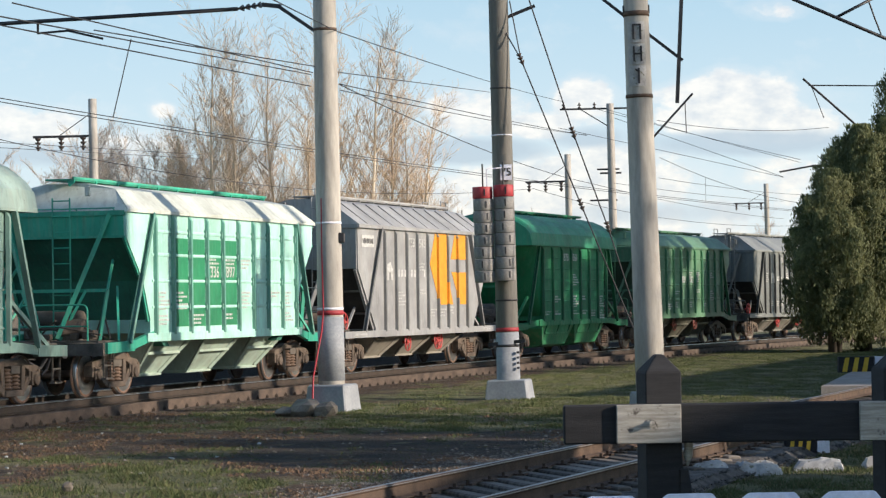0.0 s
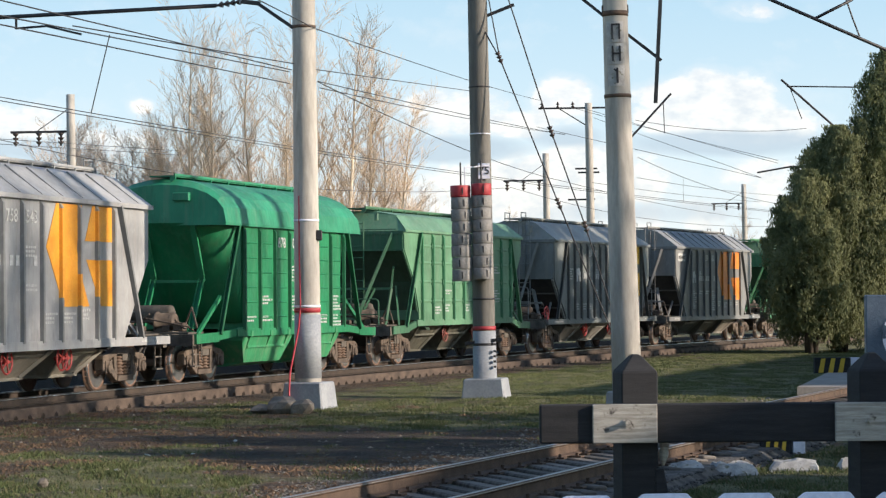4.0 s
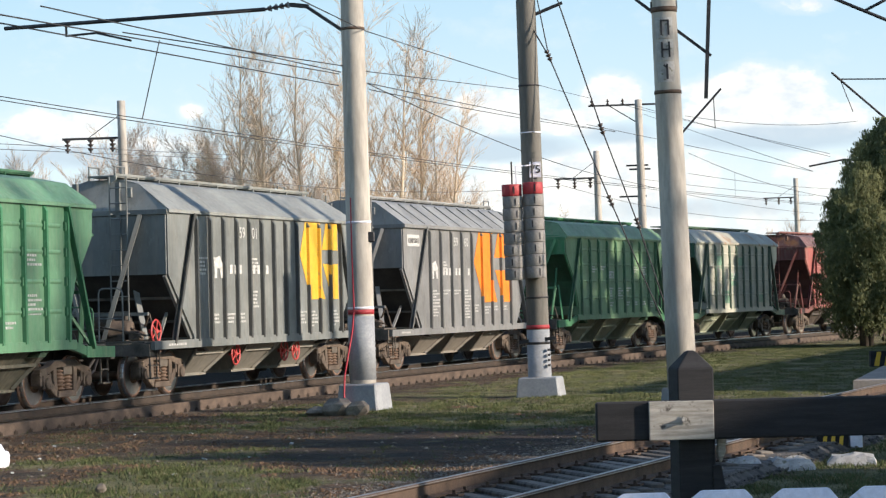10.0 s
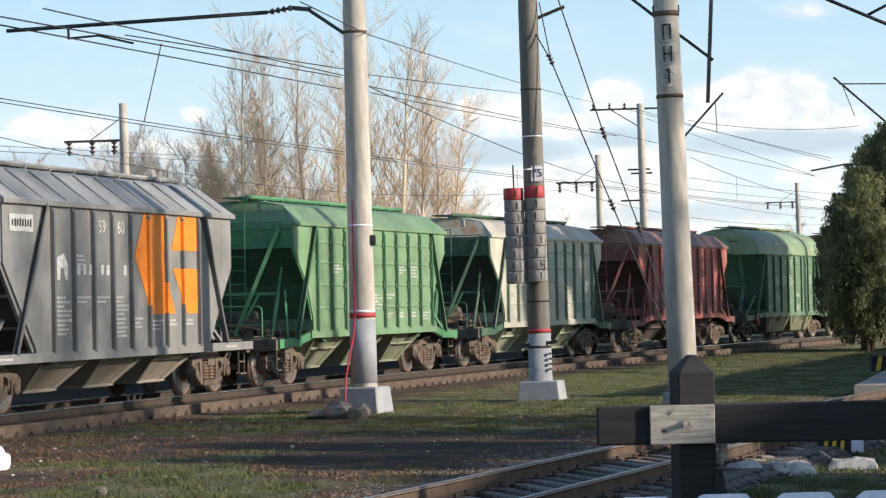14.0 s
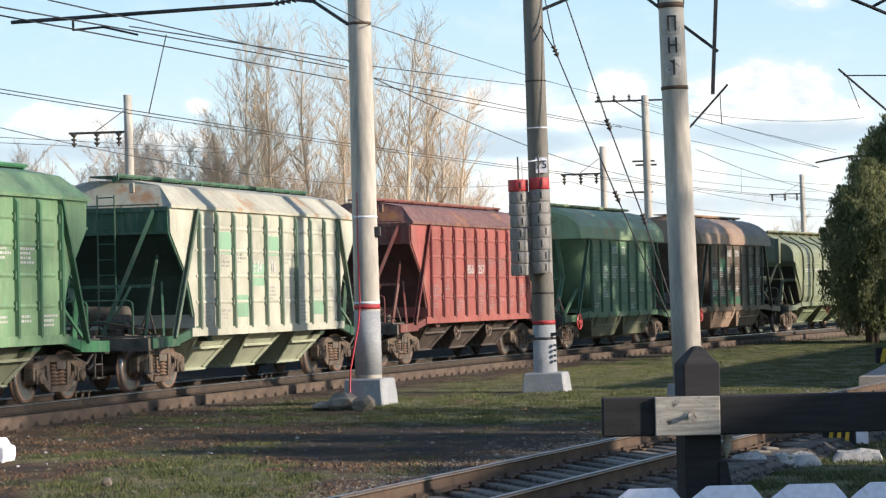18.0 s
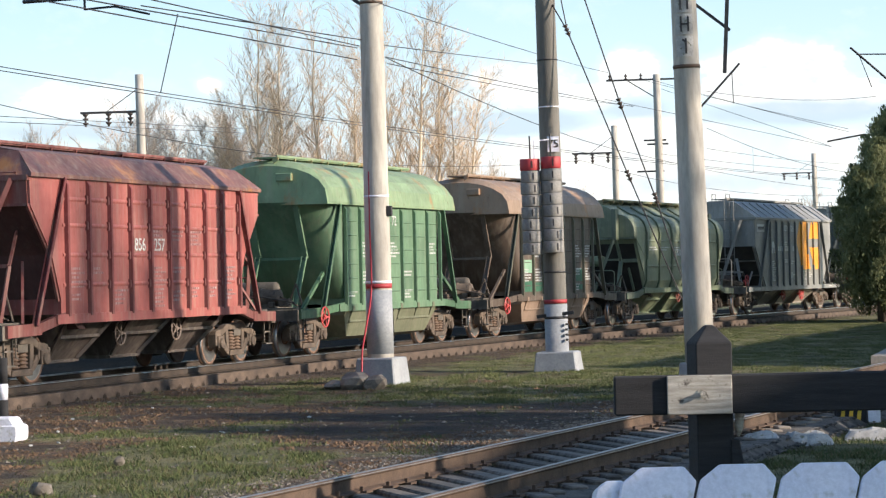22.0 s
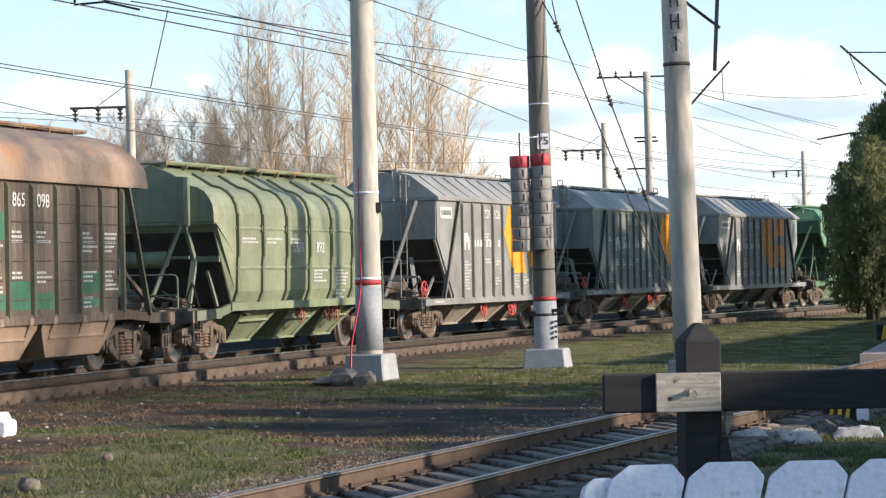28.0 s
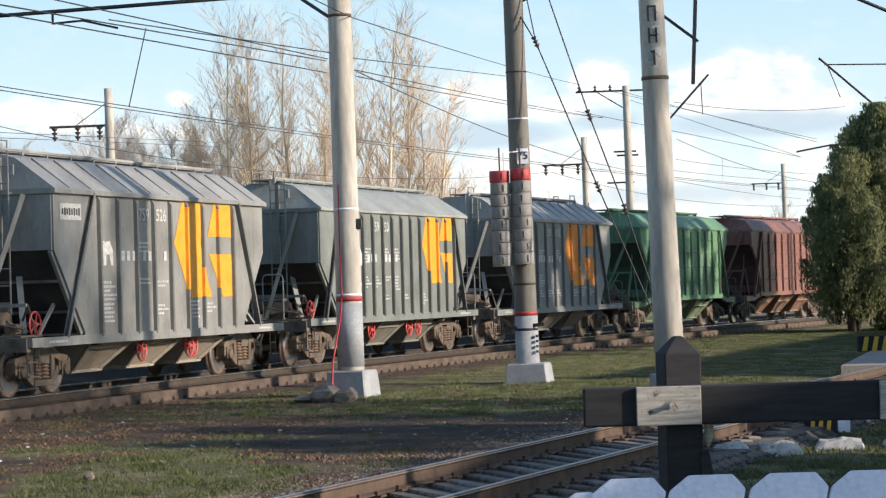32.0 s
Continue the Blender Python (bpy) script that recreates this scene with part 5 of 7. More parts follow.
TRAIN.append(wagon("smooth", 14, (0.150, 0.168, 0.160), (0.24, 0.26, 0.25), None, "dark grey grain hopper wagon with a small amber emblem", 0.1, 0.3, AMB, valve=M_VALVE, digits="59 50", ribcol=(0.075, 0.085, 0.08), seed=15))
TRAIN.append(wagon("panel", 15, (0.19, 0.20, 0.20), (0.27, 0.28, 0.28), None, "weathered grey grain hopper wagon with a worn orange emblem", 0.2, 0.4, ORW, digits="59 112", ribcol=(0.1, 0.105, 0.105), seed=16))
TRAIN.append(wagon("plain", 16, (0.10, 0.215, 0.12), None, (0.06, 0.14, 0.08), "dark green grain hopper wagon", 0.3, 0.35, ribcol=(0.05, 0.12, 0.07), seed=17))
TRAIN.append(wagon("plain", 17, (0.185, 0.078, 0.060), None, None, "red-brown grain hopper wagon", 0.3, 0.35, ribcol=(0.16, 0.055, 0.045), seed=18))
TRAIN.append(wagon("plain", 18, (0.10, 0.24, 0.11), None, None, "dull green grain hopper wagon", 0.3, 0.35, seed=19))


def motions():
    """The train rolls along the line; its wheels turn."""
    for root, off in zip(TRAIN, OFFS):
        walk(root, [(t, track_pose(off - travelled(t), -GAUGE / 2, RAIL_Z)) for t in [i * 1.0 for i in range(33)]])
    step = 0.1
    for w, x in SPIN:
        rows = []
        for i in range(321):
            t = i * step
            a = -math.degrees(travelled(t) / 0.475)
            rows.append((t, pose(x, 0, 0.475, 0, a, 0)))
        walk(w, rows)

# ---- overhead line poles ----
def pole_shaft(r0, r1, h, z0=0.0):
    def build(bm):
        n = 6
        prof = [(r0 + (r1 - r0) * i / n, z0 + (h - z0) * i / n) for i in range(n + 1)]
        lathe(bm, prof, 24, "z")
    return build


def band(bm, r, z, h):
    lathe(bm, [(r - 0.01, z), (r + 0.006, z), (r + 0.006, z + h), (r - 0.01, z + h)], 24, "z")


def pole(name, x, y, r0, r1, h, mat, label, lean=(0, 0)):
    root = tagged(empty(name, pose(x, y, -0.1, lean[0], lean[1], 0)), label, "pole", "overhead line poles")
    bm = bmesh.new()
    pole_shaft(r0, r1, h)(bm)
    part("shaft", bm, mat, root)
    return root


def foot_block(root, w, d, h, ang):
    bm = bmesh.new()
    lo, hi = [[bm.verts.new((sx * w / 2 * k, sy * d / 2 * k, z)) for sx, sy in ((-1, -1), (1, -1), (1, 1), (-1, 1))] for k, z in ((1.06, 0.0), (0.93, h))]
    for i in range(4):
        bm.faces.new((lo[i], lo[(i + 1) % 4], hi[(i + 1) % 4], hi[i]))
    bm.faces.new(hi)
    bm.faces.new(lo[::-1])
    return part("foot_block", bm, M_BASE, root, "grey painted concrete foot", 0.03, pose(0.02, 0, 0, 0, 0, ang))


def insulator(bm, a, b, r=0.07, n=5):
    a, b = Vector(a), Vector(b)
    d = (b - a) / n
    for i in range(n):
        tube(bm, a + d * i, a + d * (i + 0.55), r, r * 0.55, 10)
    tube(bm, a, b, r * 0.35, n=6)


# first pole, by the near track, with the bracket over the line
P1 = pole("overhead_line_pole", -1.38, 51.9, 0.285, 0.235, 11.0, M_CONC, "pale round concrete overhead line pole with red bands and cable", (0.0, -0.35))
foot_block(P1, 0.90, 0.90, 0.62, -20)
for z, h, m in ((2.10, 0.10, M_RED), (2.21, 0.05, M_WHITE), (4.05, 0.045, M_WHITE), (8.20, 0.06, M_RUST)):
    bm = bmesh.new()
    band(bm, 0.287 - 0.0045 * z, z, h)
    part("band", bm, m, P1)
bm = bmesh.new()
lathe(bm, [(0.280, 0.7), (0.2885, 0.7), (0.2815, 2.06), (0.272, 2.06)], 24, "z")
part("painted_foot", bm, M_BASE, P1, "grey painted lower shaft")
wire("cable", [(-0.30, -0.42, 0.06), (-0.40, -0.40, 0.35), (-0.38, -0.36, 0.8), (-0.28, -0.29, 1.3), (-0.19, -0.25, 1.75), (-0.14, -0.235, 2.2), (-0.15, -0.215, 3.4), (-0.14, -0.21, 4.6)], 0.021, M_CABLE_RED, P1, "red plastic cable")
wire("cable", [(-0.16, -0.17, 4.6), (-0.17, -0.16, 6.5), (-0.17, -0.15, 8.2), (-0.16, -0.14, 8.9)], 0.014, M_STEEL, P1)
bm = bmesh.new()
quad_box(bm, (0.27, -0.10, 3.75), (0.14, 0.16, 0.22))
part("junction_box", bm, M_STEEL, P1, "small black box", 0.02)
bm = bmesh.new()
bar(bm, (-0.18, 0, 8.18), (-1.02, 0.30, 8.80), 0.07, 0.07)
part("strut", bm, M_STEEL, P1)
bm = bmesh.new()
bar(bm, (-0.95, 0.28, 8.78), (-1.35, 0.38, 8.84), 0.10, 0.09)
part("strut", bm, M_STEEL, P1)
bm = bmesh.new()
insulator(bm, (-1.38, 0.40, 8.84), (-1.90, 0.56, 8.78), 0.075, 4)
part("insulator", bm, M_INSUL, P1)
bm = bmesh.new()
tube(bm, (-1.90, 0.56, 8.78), (-7.9, 2.55, 8.76), 0.045, n=8)
tube(bm, (-6.45, 2.08, 8.76), (-6.45, 2.08, 8.48), 0.03, n=6)
tube(bm, (-6.45, 2.08, 8.50), (-5.75, 1.85, 8.52), 0.025, n=6)
tube(bm, (-5.75, 1.85, 8.52), (-4.95, 1.6, 8.30), 0.025, n=6)
part("bracket_arm", bm, M_STEEL, P1, "dark tubular bracket over the line")

# second pole, dark, with the tensioning weights
P2 = pole("anchor_pole", 2.62, 56.4, 0.265, 0.215, 12.0, M_CONC_D, "dark weathered concrete anchor pole with hanging tension weights", (0.0, -0.75))
foot_block(P2, 0.98, 0.85, 0.52, -14)
bm = bmesh.new()
lathe(bm, [(0.2745, 0.5), (0.2745, 0.5), (0.268, 1.62), (0.255, 1.62)], 24, "z")
part("painted_foot", bm, M_BASE, P2, "grey painted lower shaft")
for z, h, m in ((1.64, 0.09, M_RED), (1.28, 0.06, M_STEEL), (2.35, 0.04, M_STEEL), (7.3, 0.03, M_STEEL), (6.2, 0.03, M_WHITE)):
    bm = bmesh.new()
    band(bm, 0.265 - 0.004 * z + 0.006, z, h)
    part("band", bm, m, P2)
bm = bmesh.new()
bar(bm, (-0.45, -0.05, 1.34), (0.40, -0.28, 1.42), 0.05, 0.08)
part("clamp", bm, M_STEEL, P2)
for k in range(4):
    put("clamp_bolt", shared("clamp_bolt", lambda bm: quad_box(bm, (0, 0, 0), (0.06, 0.07, 0.05))), M_STEEL, P2, pose(0.22, -0.26, 1.15 - 0.12 * k))
bm = bmesh.new()
quad_box(bm, (0.06, -0.262, 5.34), (0.27, 0.03, 0.36))
np_ = part("number_plate", bm, M_WHITE, P2, "white painted number patch")
lettering("pole_number", "75", 0.26, M_STEEL, np_, pose(0.06, -0.282, 5.34, 90, 0, 0))
W_RNG = random.Random(3)
disc = shared("weight_disc", lambda bm: (lathe(bm, [(0.225, 0.0), (0.235, 0.012), (0.235, 0.258), (0.225, 0.27)], 24, "z"), quad_box(bm, (0.02, -0.232, 0.135), (0.028, 0.02, 0.15))))
slot = shared("weight_slot", lambda bm: quad_box(bm, (0, 0, 0), (0.03, 0.012, 0.16)))
for gx_, gy_, z0 in ((-0.53, -0.42, 2.78), (-0.055, -0.44, 2.82)):
    stack = tagged(empty("tension_weight", pose(2.62 + gx_, 56.4 + gy_, z0 - 0.1, 0, -0.75, 0)), "stack of grey concrete tension weights topped with red", "weight", "tension weights")
    for k in range(8):
        d = put("weight_disc", disc, M_RED if k == 7 else M_WEIGHT, stack, pose(W_RNG.uniform(-0.012, 0.012), W_RNG.uniform(-0.01, 0.01), k * 0.278, 0, 0, W_RNG.uniform(-25, 25)))
        put("slot", slot, M_STEEL, d, pose(0.02, -0.238, 0.135))
    bm = bmesh.new()
    tube(bm, (0, 0, 2.2), (0, 0, 2.75), 0.02, n=6)
    part("rod", bm, M_STEEL, stack)
bm = bmesh.new()
bar(bm, (-0.40, -0.42, 5.42), (-0.40, -0.42, 4.98), 0.03, 0.03)
bar(bm, (-0.40, -0.42, 5.42), (0.16, -0.27, 5.46), 0.03, 0.03)
part("guide_bracket", bm, M_WHITE, P2)
bm = bmesh.new()
bar(bm, (0.2, 0, 8.98), (0.85, -0.1, 9.22), 0.07, 0.07)
part("bracket", bm, M_STEEL, P2)

# third pole with the painted letters
P3 = pole("overhead_line_pole", 4.98, 47.2, 0.295, 0.225, 11.0, M_CONC, "round concrete overhead line pole lettered on white panels", (0.0, -1.35))
foot_block(P3, 0.7, 0.7, 0.55, 20)
bm = bmesh.new()
band(bm, 0.262, 6.28, 0.07)
part("band", bm, M_RUST, P3)
bm = bmesh.new()
band(bm, 0.252, 7.88, 0.10)
part("band", bm, M_RUST, P3)
for i, ch in enumerate("ПН1"):
    z = 7.56 - 0.43 * i
    ptch = shared("letter_panel", lambda bm: [quad_box(bm, (0.252 * math.sin(a), -0.252 * math.cos(a), 0), (0.054, 0.012, 0.40), Matrix.Rotation(a, 3, "Z")) for a in np.arange(-0.62, 0.63, 0.2)])
    pn = put("letter_panel", ptch, M_DULLWHITE, P3, pose(-0.03, -0.012, z))
    bm = bmesh.new()
    if ch == "П":
        for c, s in (((-0.07, 0, 0), (0.036, 0.016, 0.30)), ((0.07, 0, 0), (0.036, 0.016, 0.30)), ((0, 0, 0.135), (0.15, 0.016, 0.036))):
            quad_box(bm, c, s)
    elif ch == "Н":
        for c, s in (((-0.07, 0, 0), (0.036, 0.016, 0.30)), ((0.07, 0, 0), (0.036, 0.016, 0.30)), ((0, 0, 0.0), (0.15, 0.016, 0.036))):
            quad_box(bm, c, s)
    else:
        quad_box(bm, (0.01, 0, 0), (0.04, 0.016, 0.30))
        quad_box(bm, (-0.03, 0, 0.11), (0.07, 0.016, 0.034), Matrix.Rotation(0.6, 3, "Y"))
    part("letter", bm, M_STEEL, pn, "black stencilled letter", 0, pose(0, -0.272, 0))
bm = bmesh.new()
bar(bm, (0.2, 0, 7.55), (0.86, -0.15, 6.98), 0.06, 0.06)
part("strut", bm, M_STEEL, P3)
bm = bmesh.new()
bar(bm, (-0.2, 0, 7.88), (-0.95, 0.2, 8.55), 0.06, 0.06)
part("strut", bm, M_STEEL, P3)
bm = bmesh.new()
bar(bm, (0.72, -0.15, 6.15), (0.98, -0.15, 9.4), 0.07, 0.07)
part("hanger", bm, M_STEEL, P3, "dark vertical hanger rod")
bm = bmesh.new()
quad_box(bm, (0.0, -0.02, 8.02), (0.52, 0.1, 0.16))
part("clamp", bm, M_STEEL, P3)

# guy wires of the anchor pole, with insulators
ANCHOR = (6.00, 54.4, 0.0)
for tops, knots in ((((2.62, 56.3, 8.58), (2.76, 56.3, 9.25)), ((2.98, 55.8, 7.83), (4.27, 55.1, 4.41))), (((3.15, 56.2, 9.45),), ((4.15, 55.6, 6.09), (4.88, 55.1, 3.88)))):
    g = tagged(empty("guy_wire"), "thin steel guy wire with small insulators", "wire", "guy wires")
    for a in tops:
        wire("strand", [a, knots[0]], 0.016, M_WIRE, g)
    wire("strand", [knots[0], knots[1], ANCHOR], 0.016, M_WIRE, g)
    for q in knots:
        bm = bmesh.new()
        d = (Vector(ANCHOR) - Vector(knots[0])).normalized() * 0.14
        insulator(bm, Vector(q) - d, Vector(q) + d, 0.07, 3)
        part("insulator", bm, M_INSUL, g)


# ---- overhead wires ----
def sag(a, b, drop, n=12):
    a, b = Vector(a), Vector(b)
    return [tuple(a.lerp(b, i / n) - Vector((0, 0, drop * 4 * (i / n) * (1 - i / n)))) for i in range(n + 1)]


SUPPORTS = (-62, -13, 37, 87, 137, 187)
contact = tagged(empty("overhead_line"), "thin dark contact and messenger wires hung over the line", "overhead wire")
wire("contact_wire", [tuple(on_track(s, -0.8, 6.38)) for s in range(-70, 200, 4)], 0.010, M_WIRE, contact)
wire("contact_wire", [tuple(on_track(s, -0.62, 6.42)) for s in range(-70, 200, 4)], 0.010, M_WIRE, contact)
for a, b in zip(SUPPORTS, SUPPORTS[1:]):
    if a >= 37:
        pts = [on_track(a + (b - a) * i / 16, -0.7, 8.0 - 1.25 * 4 * (i / 16) * (1 - i / 16)) for i in range(17)]
        wire("messenger_wire", [tuple(p) for p in pts], 0.011, M_WIRE, contact)
        for i in range(2, 15, 3):
            wire("dropper", [tuple(pts[i]), (pts[i].x, pts[i].y, 6.39)], 0.006, M_WIRE, contact)
second = tagged(empty("overhead_line"), "thin dark wires of the farther track", "overhead wire")
for lat, z, d in ((-6.2, 6.9, 0.9),):
    for a, b in zip(SUPPORTS, SUPPORTS[1:]):
        wire("line_wire", [tuple(on_track(a + (b - a) * i / 12, lat, z - d * 4 * (i / 12) * (1 - i / 12))) for i in range(13)], 0.010, M_WIRE, second)
feeder = tagged(empty("feeder_line"), "long bare feeder wires between the poles", "overhead wire")
for a, b, d in (((-5.31, 34.0, 6.53), (-1.70, 51.8, 7.20), 0.0), ((-5.28, 30.0, 5.95), (-1.74, 51.8, 7.16), 0), ((-5.49, 30.0, 5.89), (-1.75, 51.8, 6.91), 0), ((-4.66, 38.0, 6.59), (-1.64, 51.9, 7.34), 0), ((-1.99, 40.0, 7.31), (-1.20, 51.9, 8.10), 0), ((-1.20, 51.9, 8.10), (8.86, 125.0, 12.51), 0.1), ((-1.22, 52.0, 7.23), (3.73, 92.0, 10.21), 0),):
    wire("feeder_wire", sag(a, b, d), 0.011, M_WIRE, feeder)
for a, b, d in (((-1.14, 52.0, 6.97), (8.32, 104.0, 9.33), 0.05), ((-1.14, 52.0, 6.96), (7.95, 100.0, 7.12), 0.25), ((7.95, 100.0, 7.12), (24.16, 150.0, 7.12), 0.2), ((-1.11, 52.0, 6.83), (10.00, 125.0, 10.79), 0.1), ((6.83, 100.0, 9.39), (17.76, 110.0, 7.72), 0), ((9.84, 90.0, 8.91), (18.79, 104.0, 9.55), 0.25), ((10.61, 125.0, 12.10), (17.54, 104.0, 8.17), 0.05),):
    wire("feeder_wire", sag(a, b, d), 0.011, M_WIRE, feeder)
for a, b, d in (((10.90, 125.0, 12.15), (17.88, 106.0, 8.16), 0.05), ((11.48, 125.0, 11.64), (16.79, 104.0, 7.43), 0), ((11.55, 105.0, 7.51), (23.56, 140.0, 8.18), 0.1), ((10.03, 110.0, 7.55), (24.18, 150.0, 8.21), 0.1), ((-12.72, 70.0, 7.13), (-9.50, 120.0, 9.72), 0), ((-12.73, 70.0, 6.97), (-9.50, 120.0, 9.52), 0), ((-4.84, 45.0, 7.22), (-5.19, 45.0, 5.77), 0),):
    wire("feeder_wire", sag(a, b, d), 0.011, M_WIRE, feeder)


# ---- poles beyond the train ----
def far_pole(x, y, h, r, arms, label):
    root = tagged(empty("line_pole", pose(x, y, -0.1, 0, -0.6, 0)), label, "pole", "line poles beyond the train")
    bm = bmesh.new()
    pole_shaft(r * 1.25, r, h + 0.1)(bm)
    part("shaft", bm, M_CONC, root)
    for z, x0, x1, kind in arms:
        bm = bmesh.new()
        bar(bm, (x0, 0, z), (x1, 0, z), 0.09, 0.09)
        if kind == "hang":
            bar(bm, (0, 0, z + 0.95), (x0 * 0.55, 0, z + 0.05), 0.03, 0.03)
        if kind == "top":
            bar(bm, (0, 0, z - 1.0), (x0 * 0.6, 0, z), 0.05, 0.05)
        part("crossarm", bm, M_STEEL, root)
        for k in (0.08, 0.45, 0.8):
            px = x0 + (x1 - x0) * k * (1 if kind != "top" else 0.62)
            bm = bmesh.new()
            if kind == "hang":
                insulator(bm, (px, 0, z - 0.05), (px, 0, z - 0.55), 0.13, 3)
            elif kind == "top":
                insulator(bm, (px, 0, z + 0.03), (px, 0, z + 0.33), 0.10, 2)
            else:
                continue
            part("insulator", bm, M_INSUL, root)
    return root


far_pole(-11.68, 95, 10.4, 0.165, ((9.05, -2.35, 0.1, "hang"),), "pale concrete pole with a crossarm of hanging insulators")
far_pole(9.45, 130, 10.1, 0.17, ((8.75, -2.3, 0.1, "hang"),), "slim concrete pole with a crossarm of hanging insulators")
far_pole(11.36, 125, 12.4, 0.19, ((12.25, -2.6, 1.0, "top"), (9.1, -0.75, 0.4, "plain"), (7.5, -1.15, 0.25, "plain"), (8.9, -0.6, 0.5, "plain")), "tall concrete line pole with several short crossarms")
far_pole(29.4, 190, 11.2, 0.19, ((9.8, -2.6, 0.1, "hang"),), "far concrete pole with hanging insulators")
# bracket poles of the electrified line, mostly behind other things
for (x, y, z0, up) in ((10.85, 103, 8.1, 1), (22.4, 106, 8.8, -1)):
    bp = tagged(empty("bracket_pole", pose(x, y, -0.1)), "round concrete pole with a slanting insulated bracket", "pole")
    bm = bmesh.new()
    pole_shaft(0.24, 0.17, 11.6 if up < 0 else 10.0)(bm)
    part("shaft", bm, M_CONC, bp)
    bm = bmesh.new()
    if up > 0:
        tube(bm, (0.1, 0, 9.1), (1.95, 0, 11.1), 0.05, n=6)
        tube(bm, (1.62, 0, 10.7), (1.66, 0, 9.4), 0.02, n=6)
    else:
        tube(bm, (0.0, 0, 9.4), (-1.5, 0, 9.4), 0.05, n=6)
        tube(bm, (-1.5, 0, 9.4), (-4.35, 0, 11.95), 0.05, n=6)
        tube(bm, (-4.1, 0, 11.65), (-0.1, 0, 11.58), 0.03, n=6)
        tube(bm, (-3.95, 0, 11.55), (-3.45, 0, 10.2), 0.02, n=6)
        tube(bm, (0.0, 0, 8.15), (-4.0, 0, 8.1), 0.05, n=6)
        tube(bm, (-4.0, 0, 8.1), (-5.45, 0, 7.85), 0.04, n=6)
    part("bracket_arm", bm, M_STEEL, bp)

# the bracket of a pole that stands out of view
bp = tagged(empty("bracket_pole", pose(13.15, 55.5, -0.1)), "round concrete pole with a tubular bracket over the track", "pole")
bm = bmesh.new()
pole_shaft(0.26, 0.19, 11.0)(bm)
part("shaft", bm, M_CONC, bp)
bm = bmesh.new()
tube(bm, (-0.1, 0, 7.55), (-4.6, -0.4, 9.45), 0.04, n=8)
part("bracket_arm", bm, M_STEEL, bp)
bm = bmesh.new()
tube(bm, (-2.95, -0.2, 8.75), (-2.05, -0.2, 9.2), 0.035, n=8)
part("bracket_arm", bm, M_STEEL, bp)
wire("dropper", [(-2.2, -0.2, 9.2), (-2.05, -0.2, 8.75), (-1.9, -0.2, 8.35)], 0.02, M_STEEL, bp)

# ---- the barrier beside the siding ----
barrier = tagged(empty("guard_barrier"), "black tarred timber barrier with white painted end plates", "barrier")


def post_mesh(bm):
    w, d = 0.170, 0.18
    z1, z2 = 1.58, 1.74
    a = [bm.verts.new((x * w, y * d, -0.2)) for x, y in ((-1, -1), (1, -1), (1, 1), (-1, 1))]
    b = [bm.verts.new((x * w, y * d, z1)) for x, y in ((-1, -1), (1, -1), (1, 1), (-1, 1))]
    c = [bm.verts.new((x * 0.035, y * 0.05, z2)) for x, y in ((-1, -1), (1, -1), (1, 1), (-1, 1))]
    for p, q in ((a, b), (b, c)):
        for i in range(4):
            bm.faces.new((p[i], p[(i + 1) % 4], q[(i + 1) % 4], q[i]))
    bm.faces.new(c)
    bm.faces.new(a[::-1])


for px_ in (2.42, 4.60, 6.78):
    put("post", shared("barrier_post", post_mesh, 0.012), M_BLACKWOOD, barrier, pose(px_, 22.2, 0, 0, 0, 8))
bm = bmesh.new()
quad_box(bm, (4.55, 21.93, 1.12), (6.06, 0.12, 0.355))
beam = part("beam", bm, M_BLACKWOOD, barrier, "", 0.015)
for x0, x1 in ((1.995, 2.58), (4.20, 4.78), (6.4, 7.0)):
    bm = bmesh.new()
    quad_box(bm, ((x0 + x1) / 2, 21.85, 1.12), (x1 - x0, 0.05, 0.350))
    pl = part("end_plate", bm, M_WHITEWOOD, barrier, "peeling white painted board", 0.006)
    bm = bmesh.new()
    tube(bm, ((x0 + x1) / 2 + 0.02, 21.84, 1.13), ((x0 + x1) / 2 + 0.02, 21.765, 1.13), 0.024, n=10)
    tube(bm, ((x0 + x1) / 2 + 0.02, 21.83, 1.13), ((x0 + x1) / 2 + 0.02, 21.815, 1.13), 0.045, n=12)
    part("bolt", bm, M_WHITEWOOD, pl)

bm = bmesh.new()
lathe(bm, [(0.012, 0.0), (0.045, 0.10), (0.038, 0.17), (0.05, 0.19), (0.02, 0.27), (0.006, 0.28)], 10, "z")
part("peg", bm, M_WHITEWOOD, barrier, "pale worn wooden peg", 0, pose(2.66, 22.1, 0.72, 0, 4, 0))
bm = bmesh.new()
prism(bm, ((2.58, -0.15), (2.80, -0.15), (2.66, 0.70), (2.58, 0.70)), "y", 22.02, 22.16)
part("prop", bm, M_BLACKWOOD, barrier, "", 0.01)

# ---- white-painted guard stones ----
def slab(name, m, w, h, d, lean, cham, label):
    bm = bmesh.new()
    c = cham
    pts = [(-w / 2, 0), (w / 2, 0), (w / 2, h - c), (w / 2 - c, h), (-w / 2 + c, h), (-w / 2, h - c)]
    prism(bm, [(x + lean * z, z) for x, z in pts], "y", 0, d)
    ob = put(name, finish(bm, name, 0.012), M_WHITE, None, m)
    return tagged(ob, label, "guard stone", "white guard stones")


